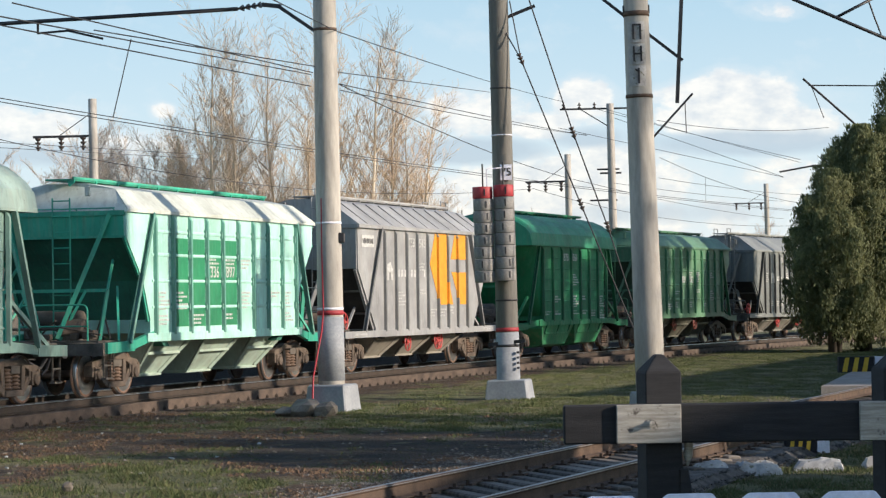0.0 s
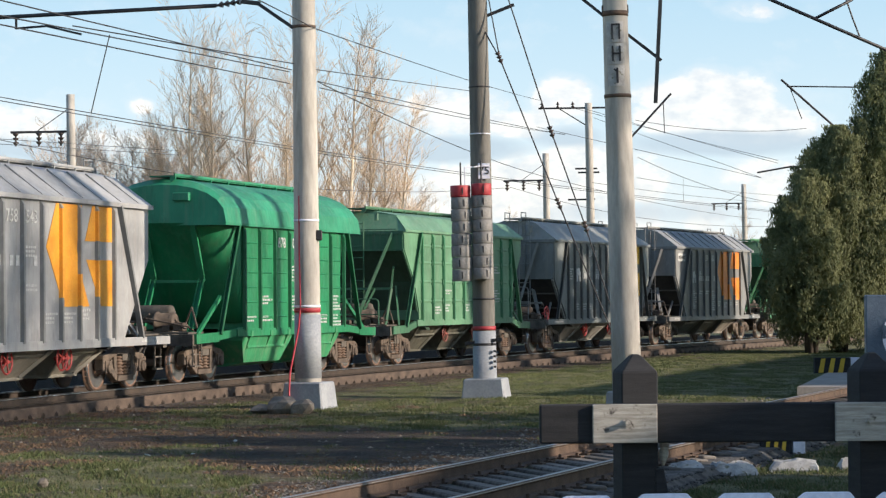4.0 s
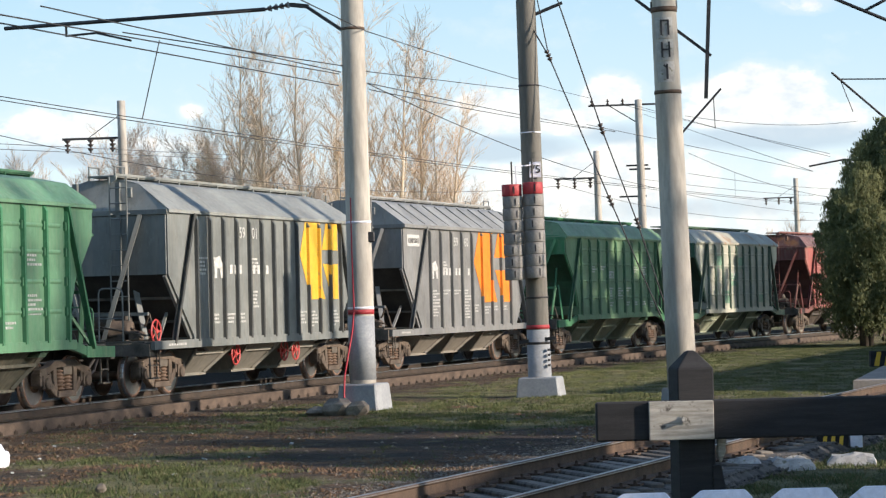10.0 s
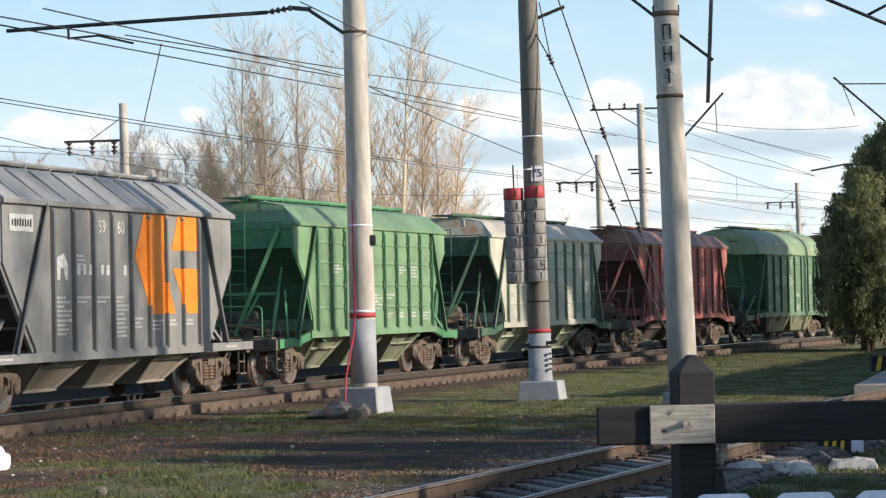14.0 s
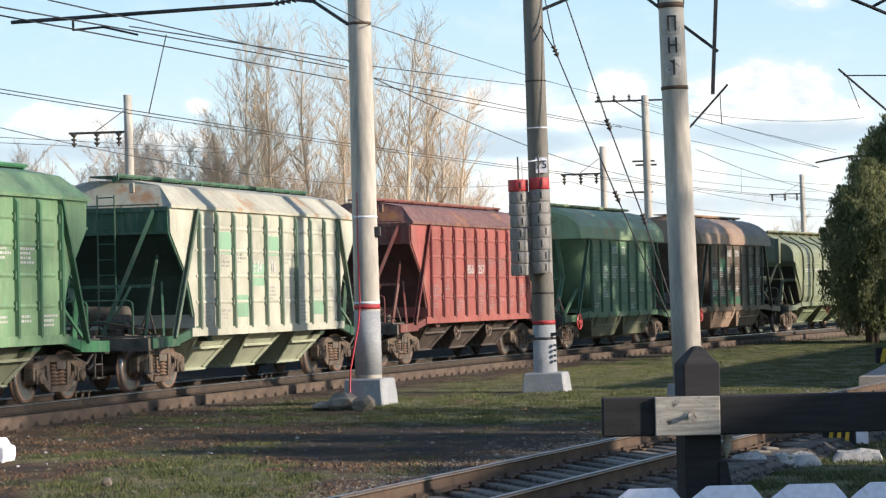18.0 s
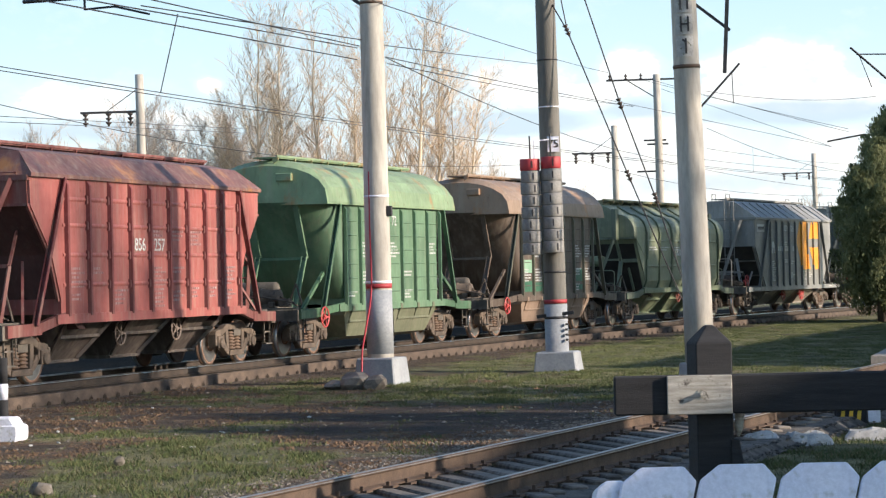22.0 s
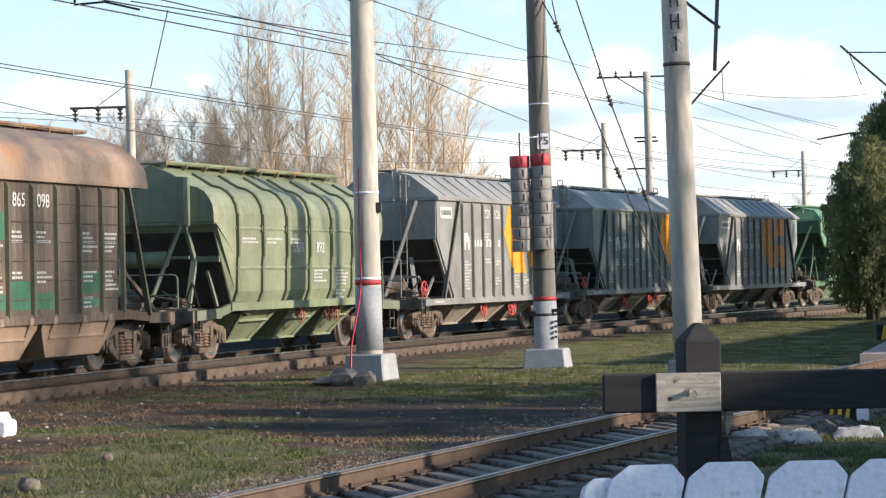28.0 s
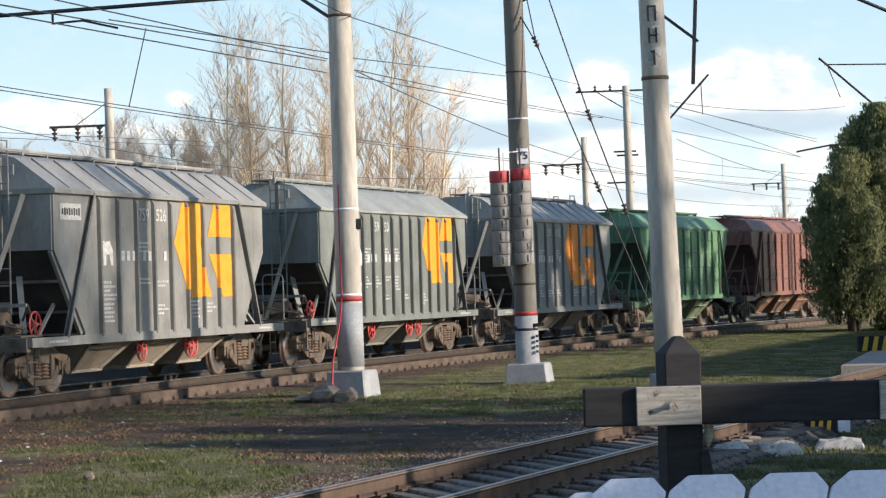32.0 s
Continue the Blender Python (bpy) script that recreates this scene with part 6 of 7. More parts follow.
SR = random.Random(8)
for i, (x, w, top) in enumerate(((1.69, 0.615, 0.70), (2.325, 0.625, 0.715), (2.98, 0.64, 0.715), (3.635, 0.63, 0.70), (4.29, 0.63, 0.70), (4.94, 0.63, 0.69))):
    slab("guard_stone", pose(x - 0.13, 19.45, -0.06, -24 + SR.uniform(-2, 2), 0, SR.uniform(-3, 3)), w, top + 0.08, 0.16, 0.27, 0.13, "white-limewashed concrete slab with chamfered corners, leaning in the row")
slab("guard_stone", pose(1.20, 19.6, -0.06, -14, 0, 10), 0.26, 0.62, 0.16, 0.30, 0.06, "narrow broken white-limewashed concrete slab at the row's end")
for x, y, w, h in ((3.98, 30.8, 0.54, 0.16), (4.64, 31.1, 0.60, 0.13), (5.55, 31.8, 0.66, 0.11), (6.5, 32.0, 0.62, 0.11)):
    bm = bmesh.new()
    quad_box(bm, (0, 0, h / 2 - 0.05), (w, 0.42, h + 0.1))
    bmesh.ops.subdivide_edges(bm, edges=bm.edges[:], cuts=4, use_grid_fill=True)
    for v in bm.verts:
        up = max(0.0, v.co.z / h)
        n = noise.noise_vector(v.co * 5.0 + Vector((3 * x, y, 0))) * 0.055 + noise.noise_vector(v.co * 13.0 + Vector((x, 2 * y, 0))) * 0.02
        v.co = Vector((v.co.x * (1 - 0.22 * up), v.co.y * (1 - 0.35 * up), v.co.z * (1 - 0.25 * abs(v.co.x / w)))) + n
    tagged(put("guard_stone", finish(bm, "low_stone"), M_DULLWHITE, None, pose(x, y, 0, 0, 0, SR.uniform(-8, 8))), "low half-buried broken white-painted guard stone in the grass", "guard stone", "white guard stones")
bm = bmesh.new()
prism(bm, ((-0.45, -0.1), (0.30, -0.1), (0.34, 0.03), (0.34, 0.17), (0.30, 0.20), (-0.45, 0.20)), "y", -0.25, 0.25)
prism(bm, ((-0.42, 0.19), (0.29, 0.19), (0.22, 0.31), (-0.36, 0.31)), "y", -0.21, 0.21)
tagged(put("guard_stone", finish(bm, "block", 0.02), M_WHITE, None, pose(-6.54, 35.5, 0, 0, 0, -10)), "bright white limewashed concrete block on bare earth", "guard stone", "white guard stones")

post = tagged(empty("marker_post", pose(-6.66, 36.4, -0.1)), "slim black and white striped marker post behind the white block", "post")
for z0, z1, m in ((0.0, 0.62, M_BLACKWOOD), (0.62, 0.86, M_WHITE), (0.86, 1.25, M_BLACKWOOD)):
    bm = bmesh.new()
    tube(bm, (0, 0, z0), (0, 0, z1), 0.075, n=12)
    part("stripe", bm, m, post)

# ---- level crossing at the far side ----
deck = tagged(empty("crossing_deck"), "worn concrete crossing deck with black and yellow striped kerbs", "level crossing", kind="structure")
bm = bmesh.new()
prism(bm, ((9.6, 54.6), (14.5, 54.0), (20, 66), (12.2, 64.8)), "z", -0.05, 0.22)
part("deck_slab", bm, M_ASPH, deck)
for (x, y, w, h, z0) in ((12.35, 64.9, 0.95, 0.42, 0.2), (5.82, 34.9, 0.42, 0.30, 0.0)):
    bm = bmesh.new()
    quad_box(bm, (x, y, z0 + h / 2), (w, 0.25, h))
    kerb = part("kerb", bm, M_BLACKWOOD, deck, "black kerb with yellow stripes")
    for k in range(3):
        bm = bmesh.new()
        u = x - w * 0.32 + k * w * 0.28
        prism(bm, ((u - 0.02 * w - w * 0.07, z0 + 0.02), (u + w * 0.05, z0 + 0.02), (u + w * 0.12, z0 + h - 0.02), (u, z0 + h - 0.02)), "y", y - 0.135, y - 0.128)
        part("stripe", bm, M_YELLOW, kerb)
    bm = bmesh.new()
    quad_box(bm, (x + w * 0.5 + 0.22 * w + 0.02, y, z0 + h / 2), (w * 0.42, 0.25, h))
    part("white_kerb", bm, M_WHITE, deck)

# ---- sign board by the barrier ----
board = tagged(empty("sign_board", pose(5.36, 24.0, 0)), "blue-grey board with a white disc crossed by a scrawled band", "sign")
bm = bmesh.new()
quad_box(bm, (0, 0, 1.55), (0.88, 0.10, 1.44))
part("panel", bm, M_BLUE, board, "", 0.01)
bm = bmesh.new()
tube(bm, (0.02, -0.05, 1.86), (0.02, -0.058, 1.86), 0.30, n=40)
part("disc", bm, M_WHITE, board)
bm = bmesh.new()
quad_box(bm, (0.02, -0.062, 1.90), (0.60, 0.006, 0.13))
bandp = part("cross_band", bm, M_BLUE, board)
bm = bmesh.new()
for k in range(7):
    quad_box(bm, (-0.22 + 0.075 * k, -0.068, 1.90), (0.018, 0.004, 0.10), Matrix.Rotation(0.5 * (-1) ** k, 3, "Y"))
part("scrawl", bm, M_WHITE, bandp)
bm = bmesh.new()
for k in range(4):
    quad_box(bm, (-0.09 + 0.06 * k, -0.062, 1.72), (0.014, 0.004, 0.09), Matrix.Rotation(0.6 * (-1) ** k, 3, "Y"))
part("scrawl", bm, M_STEEL, bandp)
bm = bmesh.new()
quad_box(bm, (0.08, -0.055, 1.18), (0.6, 0.012, 0.46))
part("lower_panel", bm, M_BRICKRED, board)
bm = bmesh.new()
for k in (-0.3, 0.3):
    quad_box(bm, (k, 0.02, 0.4), (0.08, 0.08, 0.9))
part("leg", bm, M_STEEL, board)


# ---- stones by the first pole and litter ----
def rock(x, y, s, mat, label, name="rock"):
    bm = bmesh.new()
    bmesh.ops.create_icosphere(bm, subdivisions=2, radius=1)
    for v in bm.verts:
        k = 1 + 0.35 * noise.noise(v.co * 1.3 + Vector((x, y, 0)))
        v.co = Vector((v.co.x * s[0], v.co.y * s[1], v.co.z * s[2])) * k
    return tagged(put(name, finish(bm, name), mat, None, pose(x, y, s[2] * 0.3, 0, 0, 40 * x)), label, "rock")


rock(-1.85, 49.2, (0.50, 0.34, 0.26), M_STONE, "grey rock heaped at the pole's foot")
rock(-1.45, 48.9, (0.33, 0.26, 0.22), M_PEBBLE, "pale broken stone at the pole's foot")
rock(-2.25, 49.3, (0.30, 0.25, 0.13), M_STONE, "dark earth-covered rock by the pole")
rock(-4.4, 26.2, (0.12, 0.10, 0.09), M_STONE, "small grey stone in the grass")
rock(-4.1, 30.2, (0.07, 0.06, 0.06), M_PEBBLE, "small pale stone in the grass")
LR = random.Random(12)
for i in range(13):
    x, y = LR.uniform(-7, 3), LR.uniform(24, 48)
    if x > SX + (y - SY) * math.tan(SH) - 0.6:
        continue
    bm = bmesh.new()
    w = LR.uniform(0.04, 0.09)
    quad_box(bm, (0, 0, 0.012), (w, w * 0.6, 0.018), Matrix.Rotation(0.3, 3, "X"))
    tagged(put("paper_scrap", finish(bm, "paper_scrap"), M_TEXT, None, pose(x, y, ground_z(x, y) + 0.004, LR.uniform(-8, 8), LR.uniform(-8, 8), LR.uniform(0, 180))), "small pale scrap of litter on the earth", "litter", "litter")

# ---- loose stones and grass ----
def scatter_stones(name, places, mat, label, seed, parent=None):
    r = np.random.RandomState(seed)
    base = np.array([(1, 0, 0), (-1, 0, 0), (0, 1, 0), (0, -1, 0), (0, 0, 1), (0, 0, -1)], float)
    tri = [(0, 2, 4), (2, 1, 4), (1, 3, 4), (3, 0, 4), (2, 0, 5), (1, 2, 5), (3, 1, 5), (0, 3, 5)]
    vs, fs = [], []
    for k, (x, y, z, s) in enumerate(places):
        a = r.uniform(0, 6.28)
        ca, sa = math.cos(a), math.sin(a)
        b = base * (s * r.uniform(0.6, 1.3, (6, 1))) * np.array((1.2, 0.9, 0.65))
        for p in b:
            vs.append((x + p[0] * ca - p[1] * sa, y + p[0] * sa + p[1] * ca, z + p[2]))
        fs += [tuple(6 * k + i for i in t) for t in tri]
    return tagged(raw(name, vs, fs, mat), label, "gravel", kind="stuff")


r_ = np.random.RandomState(4)
pl = []
for _ in range(15000):
    s = r_.uniform(-8, 30)
    lat = r_.uniform(-1.3, 2.5)
    p = on_siding(s, lat, S_Z - 0.232)
    pl.append((p.x, p.y, p.z - 0.015 - (0.07 if lat < -1.0 or lat > 2.3 else 0), r_.uniform(0.014, 0.036)))
scatter_stones("siding_gravel", pl, M_GRAVEL, "loose grey gravel between the siding's sleepers", 1)
pl = []
for _ in range(7000):
    x = r_.uniform(-9, 12)
    y = r_.uniform(20, 56)
    e = SX + (y - SY) * math.tan(SH)
    w_ = math.exp(-((x - e + 1.6) / 1.5) ** 2) + 0.25 * (x < e)
    if r_.rand() < w_:
        pl.append((x, y, ground_z(x, y), r_.uniform(0.012, 0.045)))
for _ in range(9000):
    y = r_.uniform(20, 44)
    x = SX + (y - SY) * math.tan(SH) - 1.2 - abs(r_.normal(0, 0.8))
    pl.append((x, y, ground_z(x, y), r_.uniform(0.010, 0.028)))
scatter_stones("loose_gravel", pl, M_PEBBLE, "scattered small stones on trodden earth", 2)
pl = []
while len(pl) < 14000:
    x, y = r_.uniform(-9, 4), r_.uniform(20, 52)
    if x < SX + (y - SY) * math.tan(SH) - 0.9 and cover(x, y) < 0.45 and soil_shade(x, y) < 0.5 and noise.noise(Vector((x, y * 0.6, 4.0))) > -0.1:
        pl.append((x, y, ground_z(x, y) - 0.008, r_.uniform(0.015, 0.06)))
scatter_stones("earth_clods", pl, M_CLOD, "crumbled clods of brown earth", 6)
pl = []
for _ in range(7000):
    s, lat = r_.uniform(-32, 60), 0.50 + abs(r_.normal(0, 0.55))
    p = on_track(s, lat, 0.0)
    pl.append((p.x, p.y, max(ground_z(p.x, p.y), -0.03 - (lat - 0.45) * 0.07), r_.uniform(0.012, 0.032)))
scatter_stones("shoulder_gravel", pl, M_BALLAST, "brown ballast stones along the line", 3)


def grass(name, n, box, mat, label, seed, h0, h1, dens):
    r = np.random.RandomState(seed)
    vs, fs = [], []
    k = 0
    while k < n:
        x, y = r.uniform(box[0], box[1]), r.uniform(box[2], box[3])
        if r.rand() > dens(x, y):
            continue
        if -1.15 < (x - SX - (y - SY) * math.tan(SH)) * math.cos(SH) < 2.35 and y < 62:
            continue
        z = ground_z(x, y) - 0.01
        for _ in range(6):
            a, h, l = r.uniform(0, 6.28), h0 + (h1 - h0) * r.rand() ** 1.8, r.uniform(-0.06, 0.06)
            dx, dy = 0.009 * math.cos(a), 0.009 * math.sin(a)
            ox, oy = r.uniform(-0.13, 0.13, 2)
            i = len(vs)
            vs += [(x + ox - dx, y + oy - dy, z), (x + ox + dx, y + oy + dy, z), (x + ox + l, y + oy + l * 0.6, z + h)]
            fs.append((i, i + 1, i + 2))
        k += 1
    return tagged(raw(name, vs, fs, mat), label, "grass", kind="stuff")


def green_density(x, y):
    clump = 0.06 + 0.94 * smooth(noise.noise(Vector((x * 1.5, y * 0.9, 2.0))) + 0.5 * noise.noise(Vector((x * 4.2, y * 2.4, 6.0))), -0.12, 0.35)
    return max(0.015, min(1.0, (cover(x, y) - 0.25) * 1.5)) * clump


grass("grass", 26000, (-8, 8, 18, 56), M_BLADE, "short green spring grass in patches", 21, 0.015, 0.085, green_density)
grass("far_grass", 42000, (0, 22, 52, 104), M_LAWN, "short grass beside the line, coloured lighter for sun", 22, 0.015, 0.075, green_density)
grass("dry_grass", 5000, (-8, 20, 18, 90), M_DRY, "dry straw-coloured grass", 23, 0.015, 0.05, lambda x, y: 0.15 + 0.5 * green_density(x, y))


# ---- bare trees ----
def branch_tree(seed, height, spread, twig_r, r0=0.14, start=0.12, dense=2):
    """An upright stem with rising limbs that fork into fine twigs. Gives limbs and twigs as (a, b, ra, rb) pieces."""
    r = random.Random(seed)
    limbs, twigs = [], []

    def grow(p, d, length, rad, level):
        n = (14, 5, 4, 3)[level]
        for i in range(n):
            lift = (0.02, 0.055, 0.045, 0.03)[level]
            wob = (0.035, 0.10, 0.16, 0.2)[level]
            d2 = (d + Vector((r.gauss(0, wob), r.gauss(0, wob), lift))).normalized()
            q = p + d2 * length / n
            ra, rb = rad * (1 - 0.8 * i / n), rad * (1 - 0.8 * (i + 1) / n)
            (limbs if level < 2 else twigs).append((p, q, max(ra, twig_r), max(rb, twig_r * 0.8)))
            if level < 3 and not (level == 0 and i / n < start):
                for _ in range((2, 2, dense)[level]):
                    a = r.uniform(0, 6.2832)
                    out = Vector((math.cos(a), math.sin(a), 0))
                    nd = (d2 + out * r.uniform(0.5, 1.0) * spread).normalized()
                    k = (r.uniform(0.21, 0.39) * (1.0 - 0.55 * i / n), r.uniform(0.32, 0.55), r.uniform(0.35, 0.6))[level]
                    grow(p.lerp(q, r.random()), nd, length * k, rb * 0.5 + 0.003, level + 1)
            p, d = q, d2
    grow(Vector((0, 0, -0.2)), Vector((r.gauss(0, 0.02), r.gauss(0, 0.02), 1)), height, r0, 0)
    return limbs, twigs


def tubes_mesh(name, pieces, n):
    vs, fs = [], []
    for a, b, ra, rb in pieces:
        d = (b - a)
        if d.length < 1e-4:
            continue
        d.normalize()
        u = d.orthogonal().normalized()
        w = d.cross(u)
        i0 = len(vs)
        for p, rr in ((a, ra), (b, rb)):
            for k in range(n):
                c, s = math.cos(6.2832 * k / n), math.sin(6.2832 * k / n)
                vs.append(tuple(p + u * (c * rr) + w * (s * rr)))
        for k in range(n):
            fs.append((i0 + k, i0 + (k + 1) % n, i0 + n + (k + 1) % n, i0 + n + k))
    me = bpy.data.meshes.new(name)
    me.from_pydata(vs, [], fs)
    return me


TREES = []
for sd, h in ((1, 17.5), (2, 16.5), (3, 18.0)):
    l, t = branch_tree(sd, h * 0.97, 0.80, 0.0082, 0.16, 0.14, 2)
    TREES.append((tubes_mesh("trunk", l, 6), tubes_mesh("twigs", t, 3)))
SMALL = []
for sd, h in ((11, 11.0), (12, 10.0)):
    l, t = branch_tree(sd, h, 0.80, 0.0078, 0.06, 0.0, 2)
    SMALL.append((tubes_mesh("trunk", l, 5), tubes_mesh("twigs", t, 3)))


def plant(kind, x, y, k, rot, label, bark=None, twig=None):
    root = tagged(empty("bare_tree", pose(x, y, -0.1, 0, 0, rot)), label, "tree", "bare trees behind the line")
    root.scale = (k, k, k)
    put("trunk", kind[0], bark or M_BARK, root)
    put("crown", kind[1], twig or M_TWIG, root)
    return root


STEMS = ((-12.9, 143, 0.66, 75), (-11.9, 144, 0.74, 215), (-10.75, 141, 1.0, 10), (-9.3, 143, 0.80, 130), (-8.45, 140, 0.98, 250), (-6.75, 141, 0.95, 60), (-5.6, 144, 0.72, 330), (-4.9, 139, 0.84, 300), (-3.0, 141, 1.03, 170), (-1.55, 140, 1.0, 20), (-0.55, 142, 0.97, 90), (0.7, 144, 0.74, 200), (1.6, 143, 0.78, 310))
for i, (x, y, k, rot) in enumerate(STEMS):
    plant(TREES[i % 3], x, y, k, rot, "tall leafless tree with pale upright branches")
BR = random.Random(77)
for i in range(84):
    x = -25 + i * 0.34 + BR.uniform(-0.5, 0.5)
    if x > -8 and i % 3 != 0:
        continue
    k = BR.uniform(0.72, 1.08) * (1.05 if -20 < x < -8 else 0.95)
    plant(SMALL[i % 2], x, 146 + BR.uniform(-4, 8), k, BR.uniform(0, 360), "low leafless brushwood tree", M_BUSH, M_BUSH)
for i in range(26):
    x = 12 + i * 2.4 + BR.uniform(-1, 1)
    plant(SMALL[i % 2], x, 235 + BR.uniform(-15, 25), BR.uniform(0.55, 0.95), BR.uniform(0, 360), "far leafless brushwood tree", M_BUSH, M_BUSH)
plant(SMALL[1], 33, 215, 0.85, 40, "round leafless tree far beyond the line", M_BUSH, M_BUSH)


# ---- the evergreen hedge trees ----
def thuja(x, y, h, rad, seed, zlo=0.5, count=15000, size=1.0, label="dense olive-green thuja with a ragged outline"):
    r = random.Random(seed)
    root = tagged(empty("thuja_tree", pose(x, y, -0.1)), label, "tree", "evergreen trees by the crossing")
    bm = bmesh.new()
    for k in range(3):
        a = 2.1 * k
        tube(bm, (0.15 * math.cos(a), 0.15 * math.sin(a), 0), (0.4 * math.cos(a), 0.4 * math.sin(a), h * 0.7), 0.16, 0.04, 8)
    part("trunk", bm, M_STUMP, root)
    vs, fs = [], []
    # upright plumes of flat sprays, packed over the crown
    plumes = max(14, int(count / 1000))
    for j in range(plumes):
        f = (j + r.random()) / plumes
        z0 = zlo + f ** 0.9 * (h - zlo) * 0.86
        a = j * 2.39996 + r.gauss(0, 0.25)
        wide = rad * (0.80 + 0.20 * math.sin(f * 5) - 0.62 * max(0.0, (f - 0.45) / 0.55) ** 1.6) * r.uniform(0.62, 1.05)
        tall = (h - zlo) * r.uniform(0.12, 0.24) + 0.5
        base = Vector((wide * math.cos(a) * 0.72, wide * math.sin(a) * 0.72, z0))
        tip = Vector((wide * math.cos(a) * 1.04, wide * math.sin(a) * 1.04, min(h + 0.2, z0 + tall)))
        fat = rad * r.uniform(0.20, 0.34)
        for _ in range(count // plumes):
            q = r.random() ** 0.8
            b = r.uniform(0, 6.2832)
            rr = fat * (1.15 - q) ** 0.7 * min(1.0, 0.45 + q * 2.2) * (r.uniform(0.60, 1.0) if r.random() < 0.8 else r.uniform(1.0, 1.5))
            out = Vector((math.cos(b), math.sin(b), 0))
            c = base.lerp(tip, q) + out * rr
            nrm = (out + Vector((math.cos(a), math.sin(a), 0)) * 0.5 + Vector((r.gauss(0, 0.6), r.gauss(0, 0.6), 0.3 + r.gauss(0, 0.5)))).normalized()
            u = nrm.cross(Vector((r.gauss(0, 0.4), r.gauss(0, 0.4), 1))).normalized()
            v = nrm.cross(u)
            if v.z < 0:
                v = -v
            s = r.uniform(0.03, 0.075) * size
            i0 = len(vs)
            vs += [tuple(c - u * s * 0.5), tuple(c + u * s * 0.4), tuple(c + v * s * 2.0 + u * s * 0.4 + nrm * s * 0.5), tuple(c + v * s * 1.7 - u * s * 0.3 + nrm * s * 0.3)]
            fs.append((i0, i0 + 1, i0 + 2, i0 + 3))
    raw("crown", vs, fs, M_THUJA, root)
    return root


thuja(19.4, 100, 9.2, 2.6, 1, 0.1, 115000)
thuja(21.7, 101, 12.5, 2.6, 2, 0.2, 90000)
thuja(17.9, 98.6, 7.3, 2.0, 31, 0.1, 70000)
# unseen evergreens added for shade: crowns set high, then a low row nearer by
for i, (x, y, h, n) in enumerate(((21.1, 71.9, 12.6, 16000), (21.9, 75.6, 13.2, 16000), (22.6, 79.5, 13.4, 16000), (23.6, 83.5, 13.4, 15000), (25.1, 87.3, 13.0, 6500), (26.4, 90.6, 12.6, 4200))):
    thuja(x, y, h, 2.6, 3 + i, 5.4, n, 2.6, "unseen evergreen, crown set high to shade the train")
for i, (x, y, h) in enumerate(((19.6, 41.6, 14.5), (18.8, 39.2, 14.5), (18.0, 36.6, 14.5), (17.2, 33.4, 13.0))):
    thuja(x, y, h, 2.5, 13 + i, 0.3, 650, 2.2, "unseen sparse evergreen added to half-shade the train")
for i, (x, y, h) in enumerate(((10.6, 32.2, 5.2), (12.2, 35.2, 5.7), (13.8, 38.4, 5.7), (15.4, 41.6, 5.2))):
    thuja(x, y, h, 2.1, 23 + i, 0.3, 4500, 2.0, "unseen low evergreen added to shade the soil")
# bare trees out of view, placed to dapple the train
plant(TREES[0], 19.5, 40.5, 0.92, 40, "tall leafless tree with pale upright branches")
plant(TREES[1], 22.0, 36.0, 1.0, 140, "tall leafless tree with pale upright branches")
# added wall out of view; its shadow edge falls across the lawn
bm = bmesh.new()
bar(bm, (16.5, 53.4, 2.2), (33.5, 102.0, 2.2), 0.4, 4.8)
tagged(part("shade_wall_north", bm, M_CONC, None), "long unseen wall added to shade the lawn", "wall", kind="structure")
# added wall out of view, keeps the siding and white slabs in shade
bm = bmesh.new()
quad_box(bm, (19.0, 18.0, 3.4), (0.4, 17.0, 7.3))
tagged(part("shade_wall_east", bm, M_CONC, None), "unseen wall added to shade the guard stones", "wall", kind="structure")

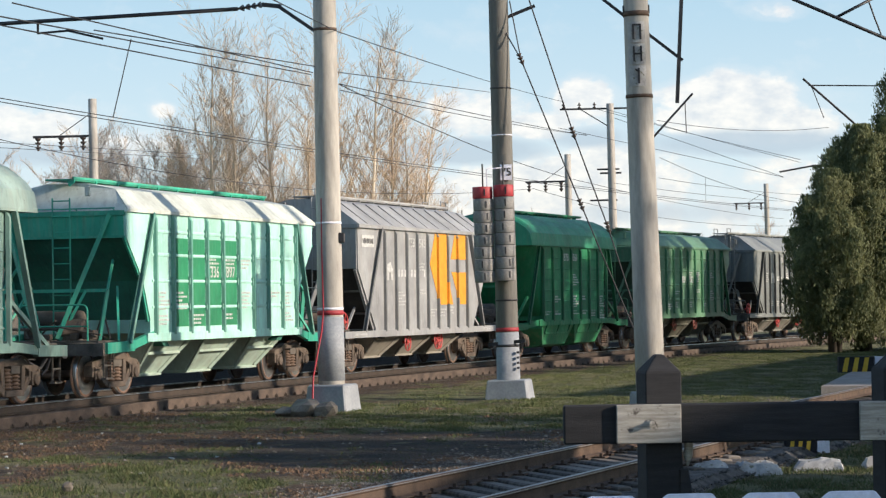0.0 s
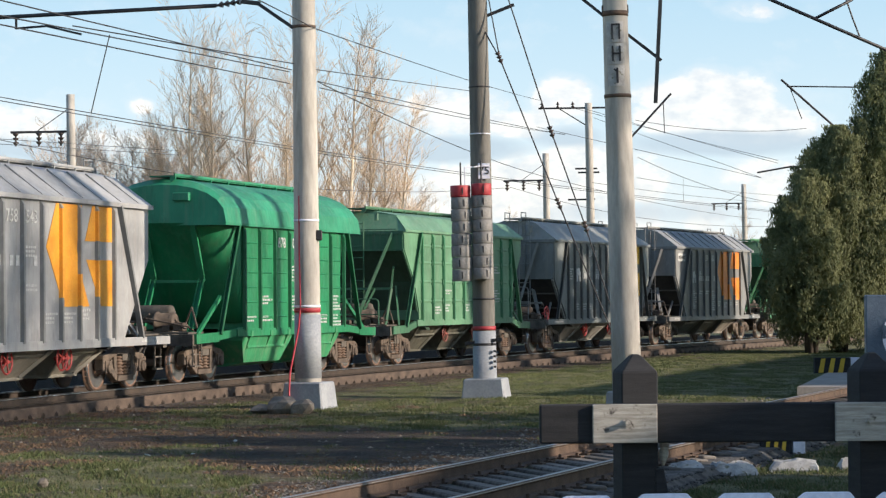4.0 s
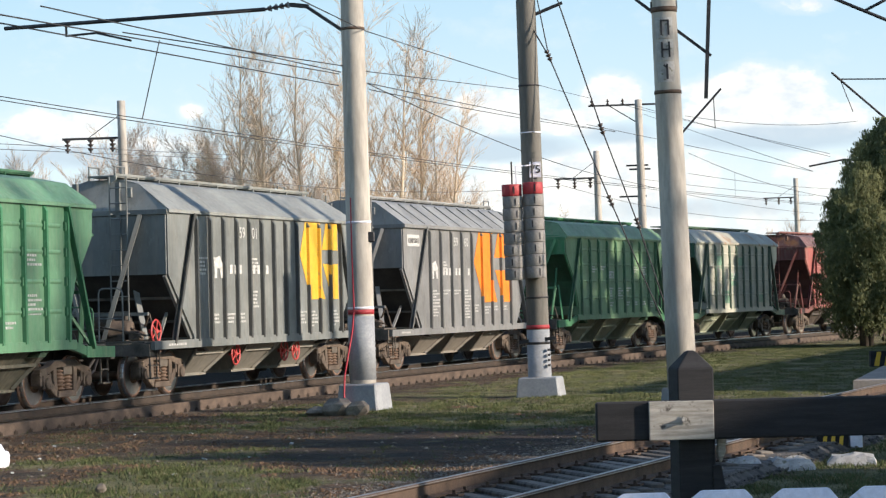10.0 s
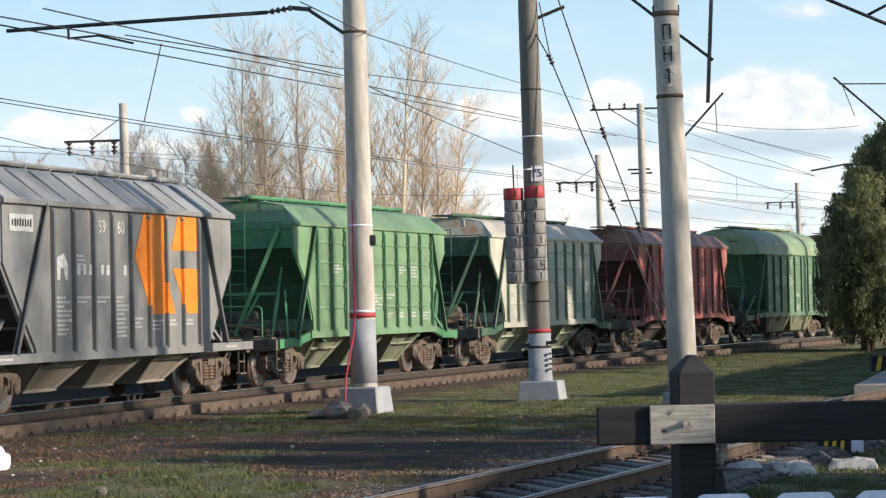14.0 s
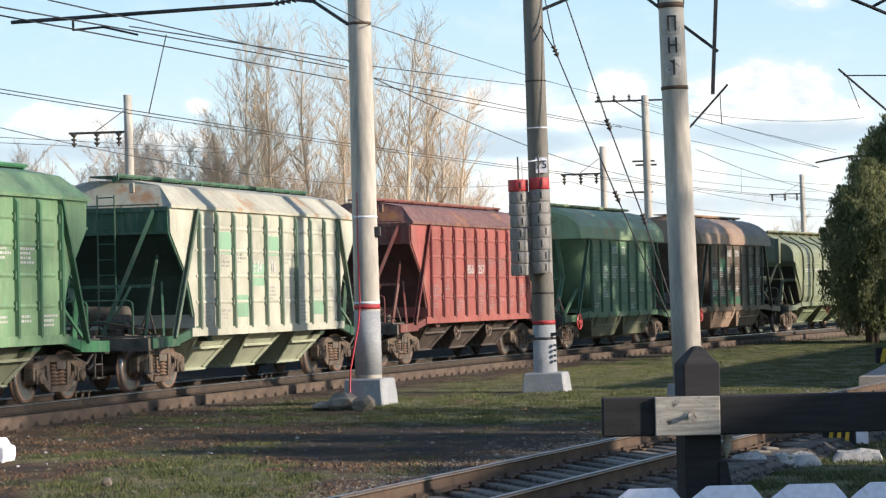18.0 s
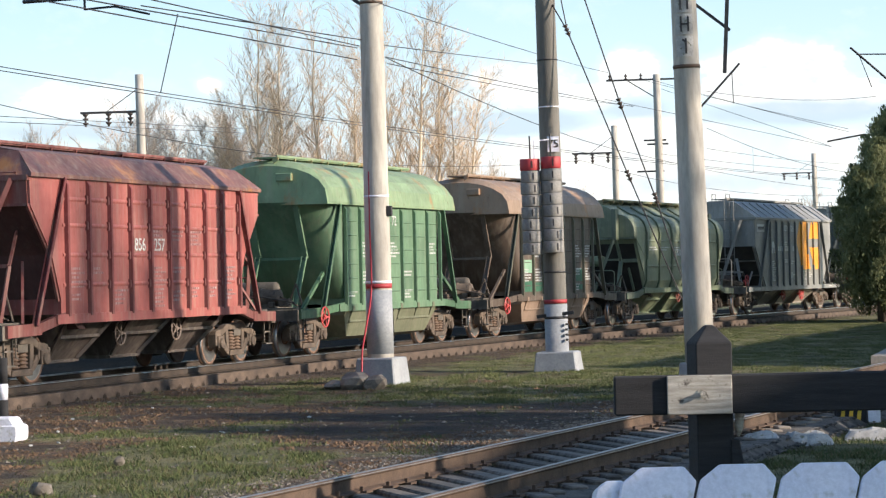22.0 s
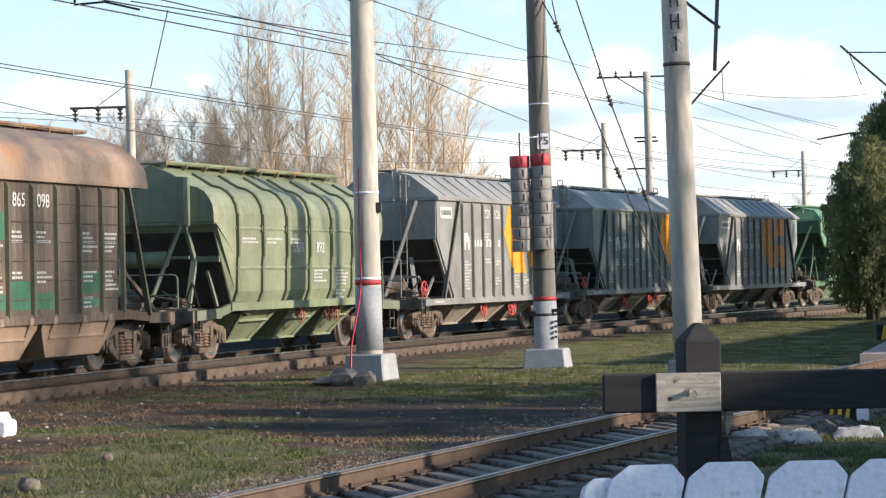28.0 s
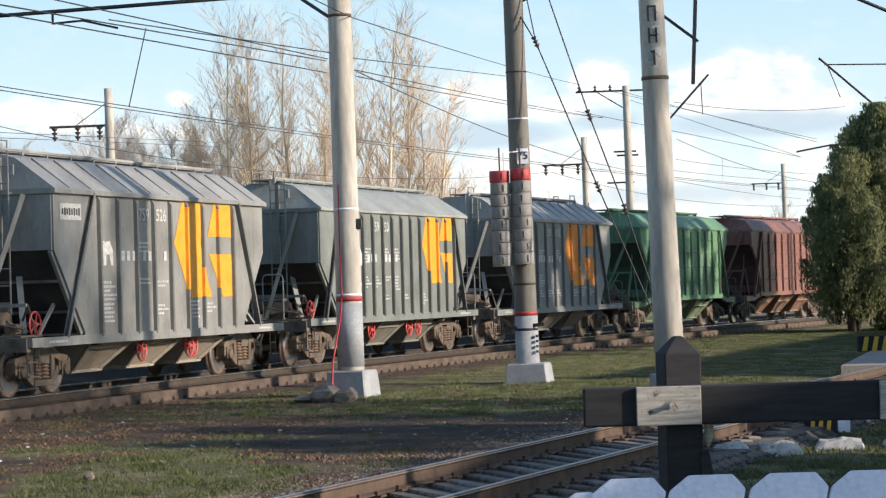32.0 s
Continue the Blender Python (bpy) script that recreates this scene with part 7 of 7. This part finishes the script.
# ---- clouds far off ----
def cloud_mat():
    m = bpy.data.materials.new("cloud_bank")
    m.use_nodes = True
    nd, ln = m.node_tree.nodes, m.node_tree.links
    nd.clear()
    co = nd.new("ShaderNodeTexCoord").outputs["Object"]
    mp = nd.new("ShaderNodeMapping")
    mp.inputs["Scale"].default_value = (1 / 3000, 1, 1 / 3000)
    ln.new(co, mp.inputs[0])
    sep = nd.new("ShaderNodeSeparateXYZ")
    ln.new(mp.outputs[0], sep.inputs[0])

    def math_node(op, a, b=None):
        n = nd.new("ShaderNodeMath")
        n.operation = op
        for sock, v in zip(n.inputs, (a, b)):
            if v is None:
                continue
            if isinstance(v, (int, float)):
                sock.default_value = v
            else:
                ln.new(v, sock)
        return n.outputs[0]

    def field(spots):
        total = None
        for u, v, a, b, k in spots:
            dx = math_node("DIVIDE", math_node("SUBTRACT", sep.outputs[0], u), a)
            dz = math_node("DIVIDE", math_node("SUBTRACT", sep.outputs[2], v), b)
            q = math_node("ADD", math_node("MULTIPLY", dx, dx), math_node("MULTIPLY", dz, dz))
            g = nd.new("ShaderNodeMapRange")
            g.inputs[1].default_value, g.inputs[2].default_value, g.inputs[3].default_value, g.inputs[4].default_value = 0, 1.6, k, 0
            ln.new(q, g.inputs[0])
            total = g.outputs[0] if total is None else math_node("MAXIMUM", total, g.outputs[0])
        return total

    tops = field(((0.140, 0.081, 0.034, 0.014, 0.62), (0.160, 0.072, 0.030, 0.009, 0.50), (0.120, 0.076, 0.016, 0.008, 0.5), (0.078, 0.083, 0.015, 0.011, 0.52), (0.035, 0.078, 0.028, 0.012, 0.46), (0.062, 0.074, 0.02, 0.007, 0.45), (0.085, 0.050, 0.050, 0.014, 0.55), (0.050, 0.044, 0.045, 0.016, 0.55), (-0.15, 0.074, 0.028, 0.010, 0.48), (-0.112, 0.068, 0.026, 0.007, 0.40), (-0.095, 0.081, 0.006, 0.004, 0.42), (0.158, 0.119, 0.014, 0.005, 0.34), (0.170, 0.050, 0.035, 0.010, 0.42), (0.0, 0.028, 0.30, 0.020, 0.34)))
    bases = field(((0.150, 0.065, 0.050, 0.006, 0.75), (0.030, 0.063, 0.035, 0.006, 0.85), (0.080, 0.068, 0.018, 0.005, 0.6), (-0.15, 0.064, 0.05, 0.006, 0.65), (0.11, 0.036, 0.06, 0.005, 0.5)))
    nz = tex_noise(nd, ln, mp.outputs[0], 42, 9, (1, 1, 1.6), 0.58)
    mask = ramp(nd, ln, math_node("ADD", tops, nz), 0.74, 0.86)
    veil = ramp(nd, ln, math_node("ADD", tops, nz), 0.52, 0.90, cb=(0.55,) * 3 + (1,))
    hz = nd.new("ShaderNodeMapRange")
    hz.inputs[1].default_value, hz.inputs[2].default_value = 0.01, 0.13
    ln.new(sep.outputs[2], hz.inputs[0])
    clear = blend(nd, ln, hz.outputs[0], (0.74, 0.83, 0.89), (0.43, 0.63, 0.78))
    nz2 = tex_noise(nd, ln, mp.outputs[0], 75, 7, (1, 1, 1.8))
    col = blend(nd, ln, ramp(nd, ln, nz2, 0.34, 0.60), (0.68, 0.72, 0.78), (0.95, 0.925, 0.895))
    grey = ramp(nd, ln, math_node("ADD", bases, math_node("MULTIPLY", nz, 0.7)), 0.55, 0.95, cb=(0.85,) * 3 + (1,))
    clear = blend(nd, ln, veil, clear, (0.78, 0.81, 0.85))
    col = blend(nd, ln, mask, clear, col)
    col = blend(nd, ln, grey, col, (0.46, 0.56, 0.68))
    em = nd.new("ShaderNodeEmission")
    em.inputs[1].default_value = 0.92
    ln.new(col, em.inputs[0])
    tr = nd.new("ShaderNodeBsdfTransparent")
    mxs = nd.new("ShaderNodeMixShader")
    mxs.inputs[0].default_value = 0.85
    ln.new(tr.outputs[0], mxs.inputs[1])
    ln.new(em.outputs[0], mxs.inputs[2])
    o = nd.new("ShaderNodeOutputMaterial")
    ln.new(mxs.outputs[0], o.inputs[0])
    return m


tagged(raw("backdrop", [(-1500, 3000, -30), (1500, 3000, -30), (1500, 3000, 900), (-1500, 3000, 900)], [(0, 1, 2, 3)], cloud_mat()), "bank of bright cumulus clouds far off", "sky", kind="structure")

motions()
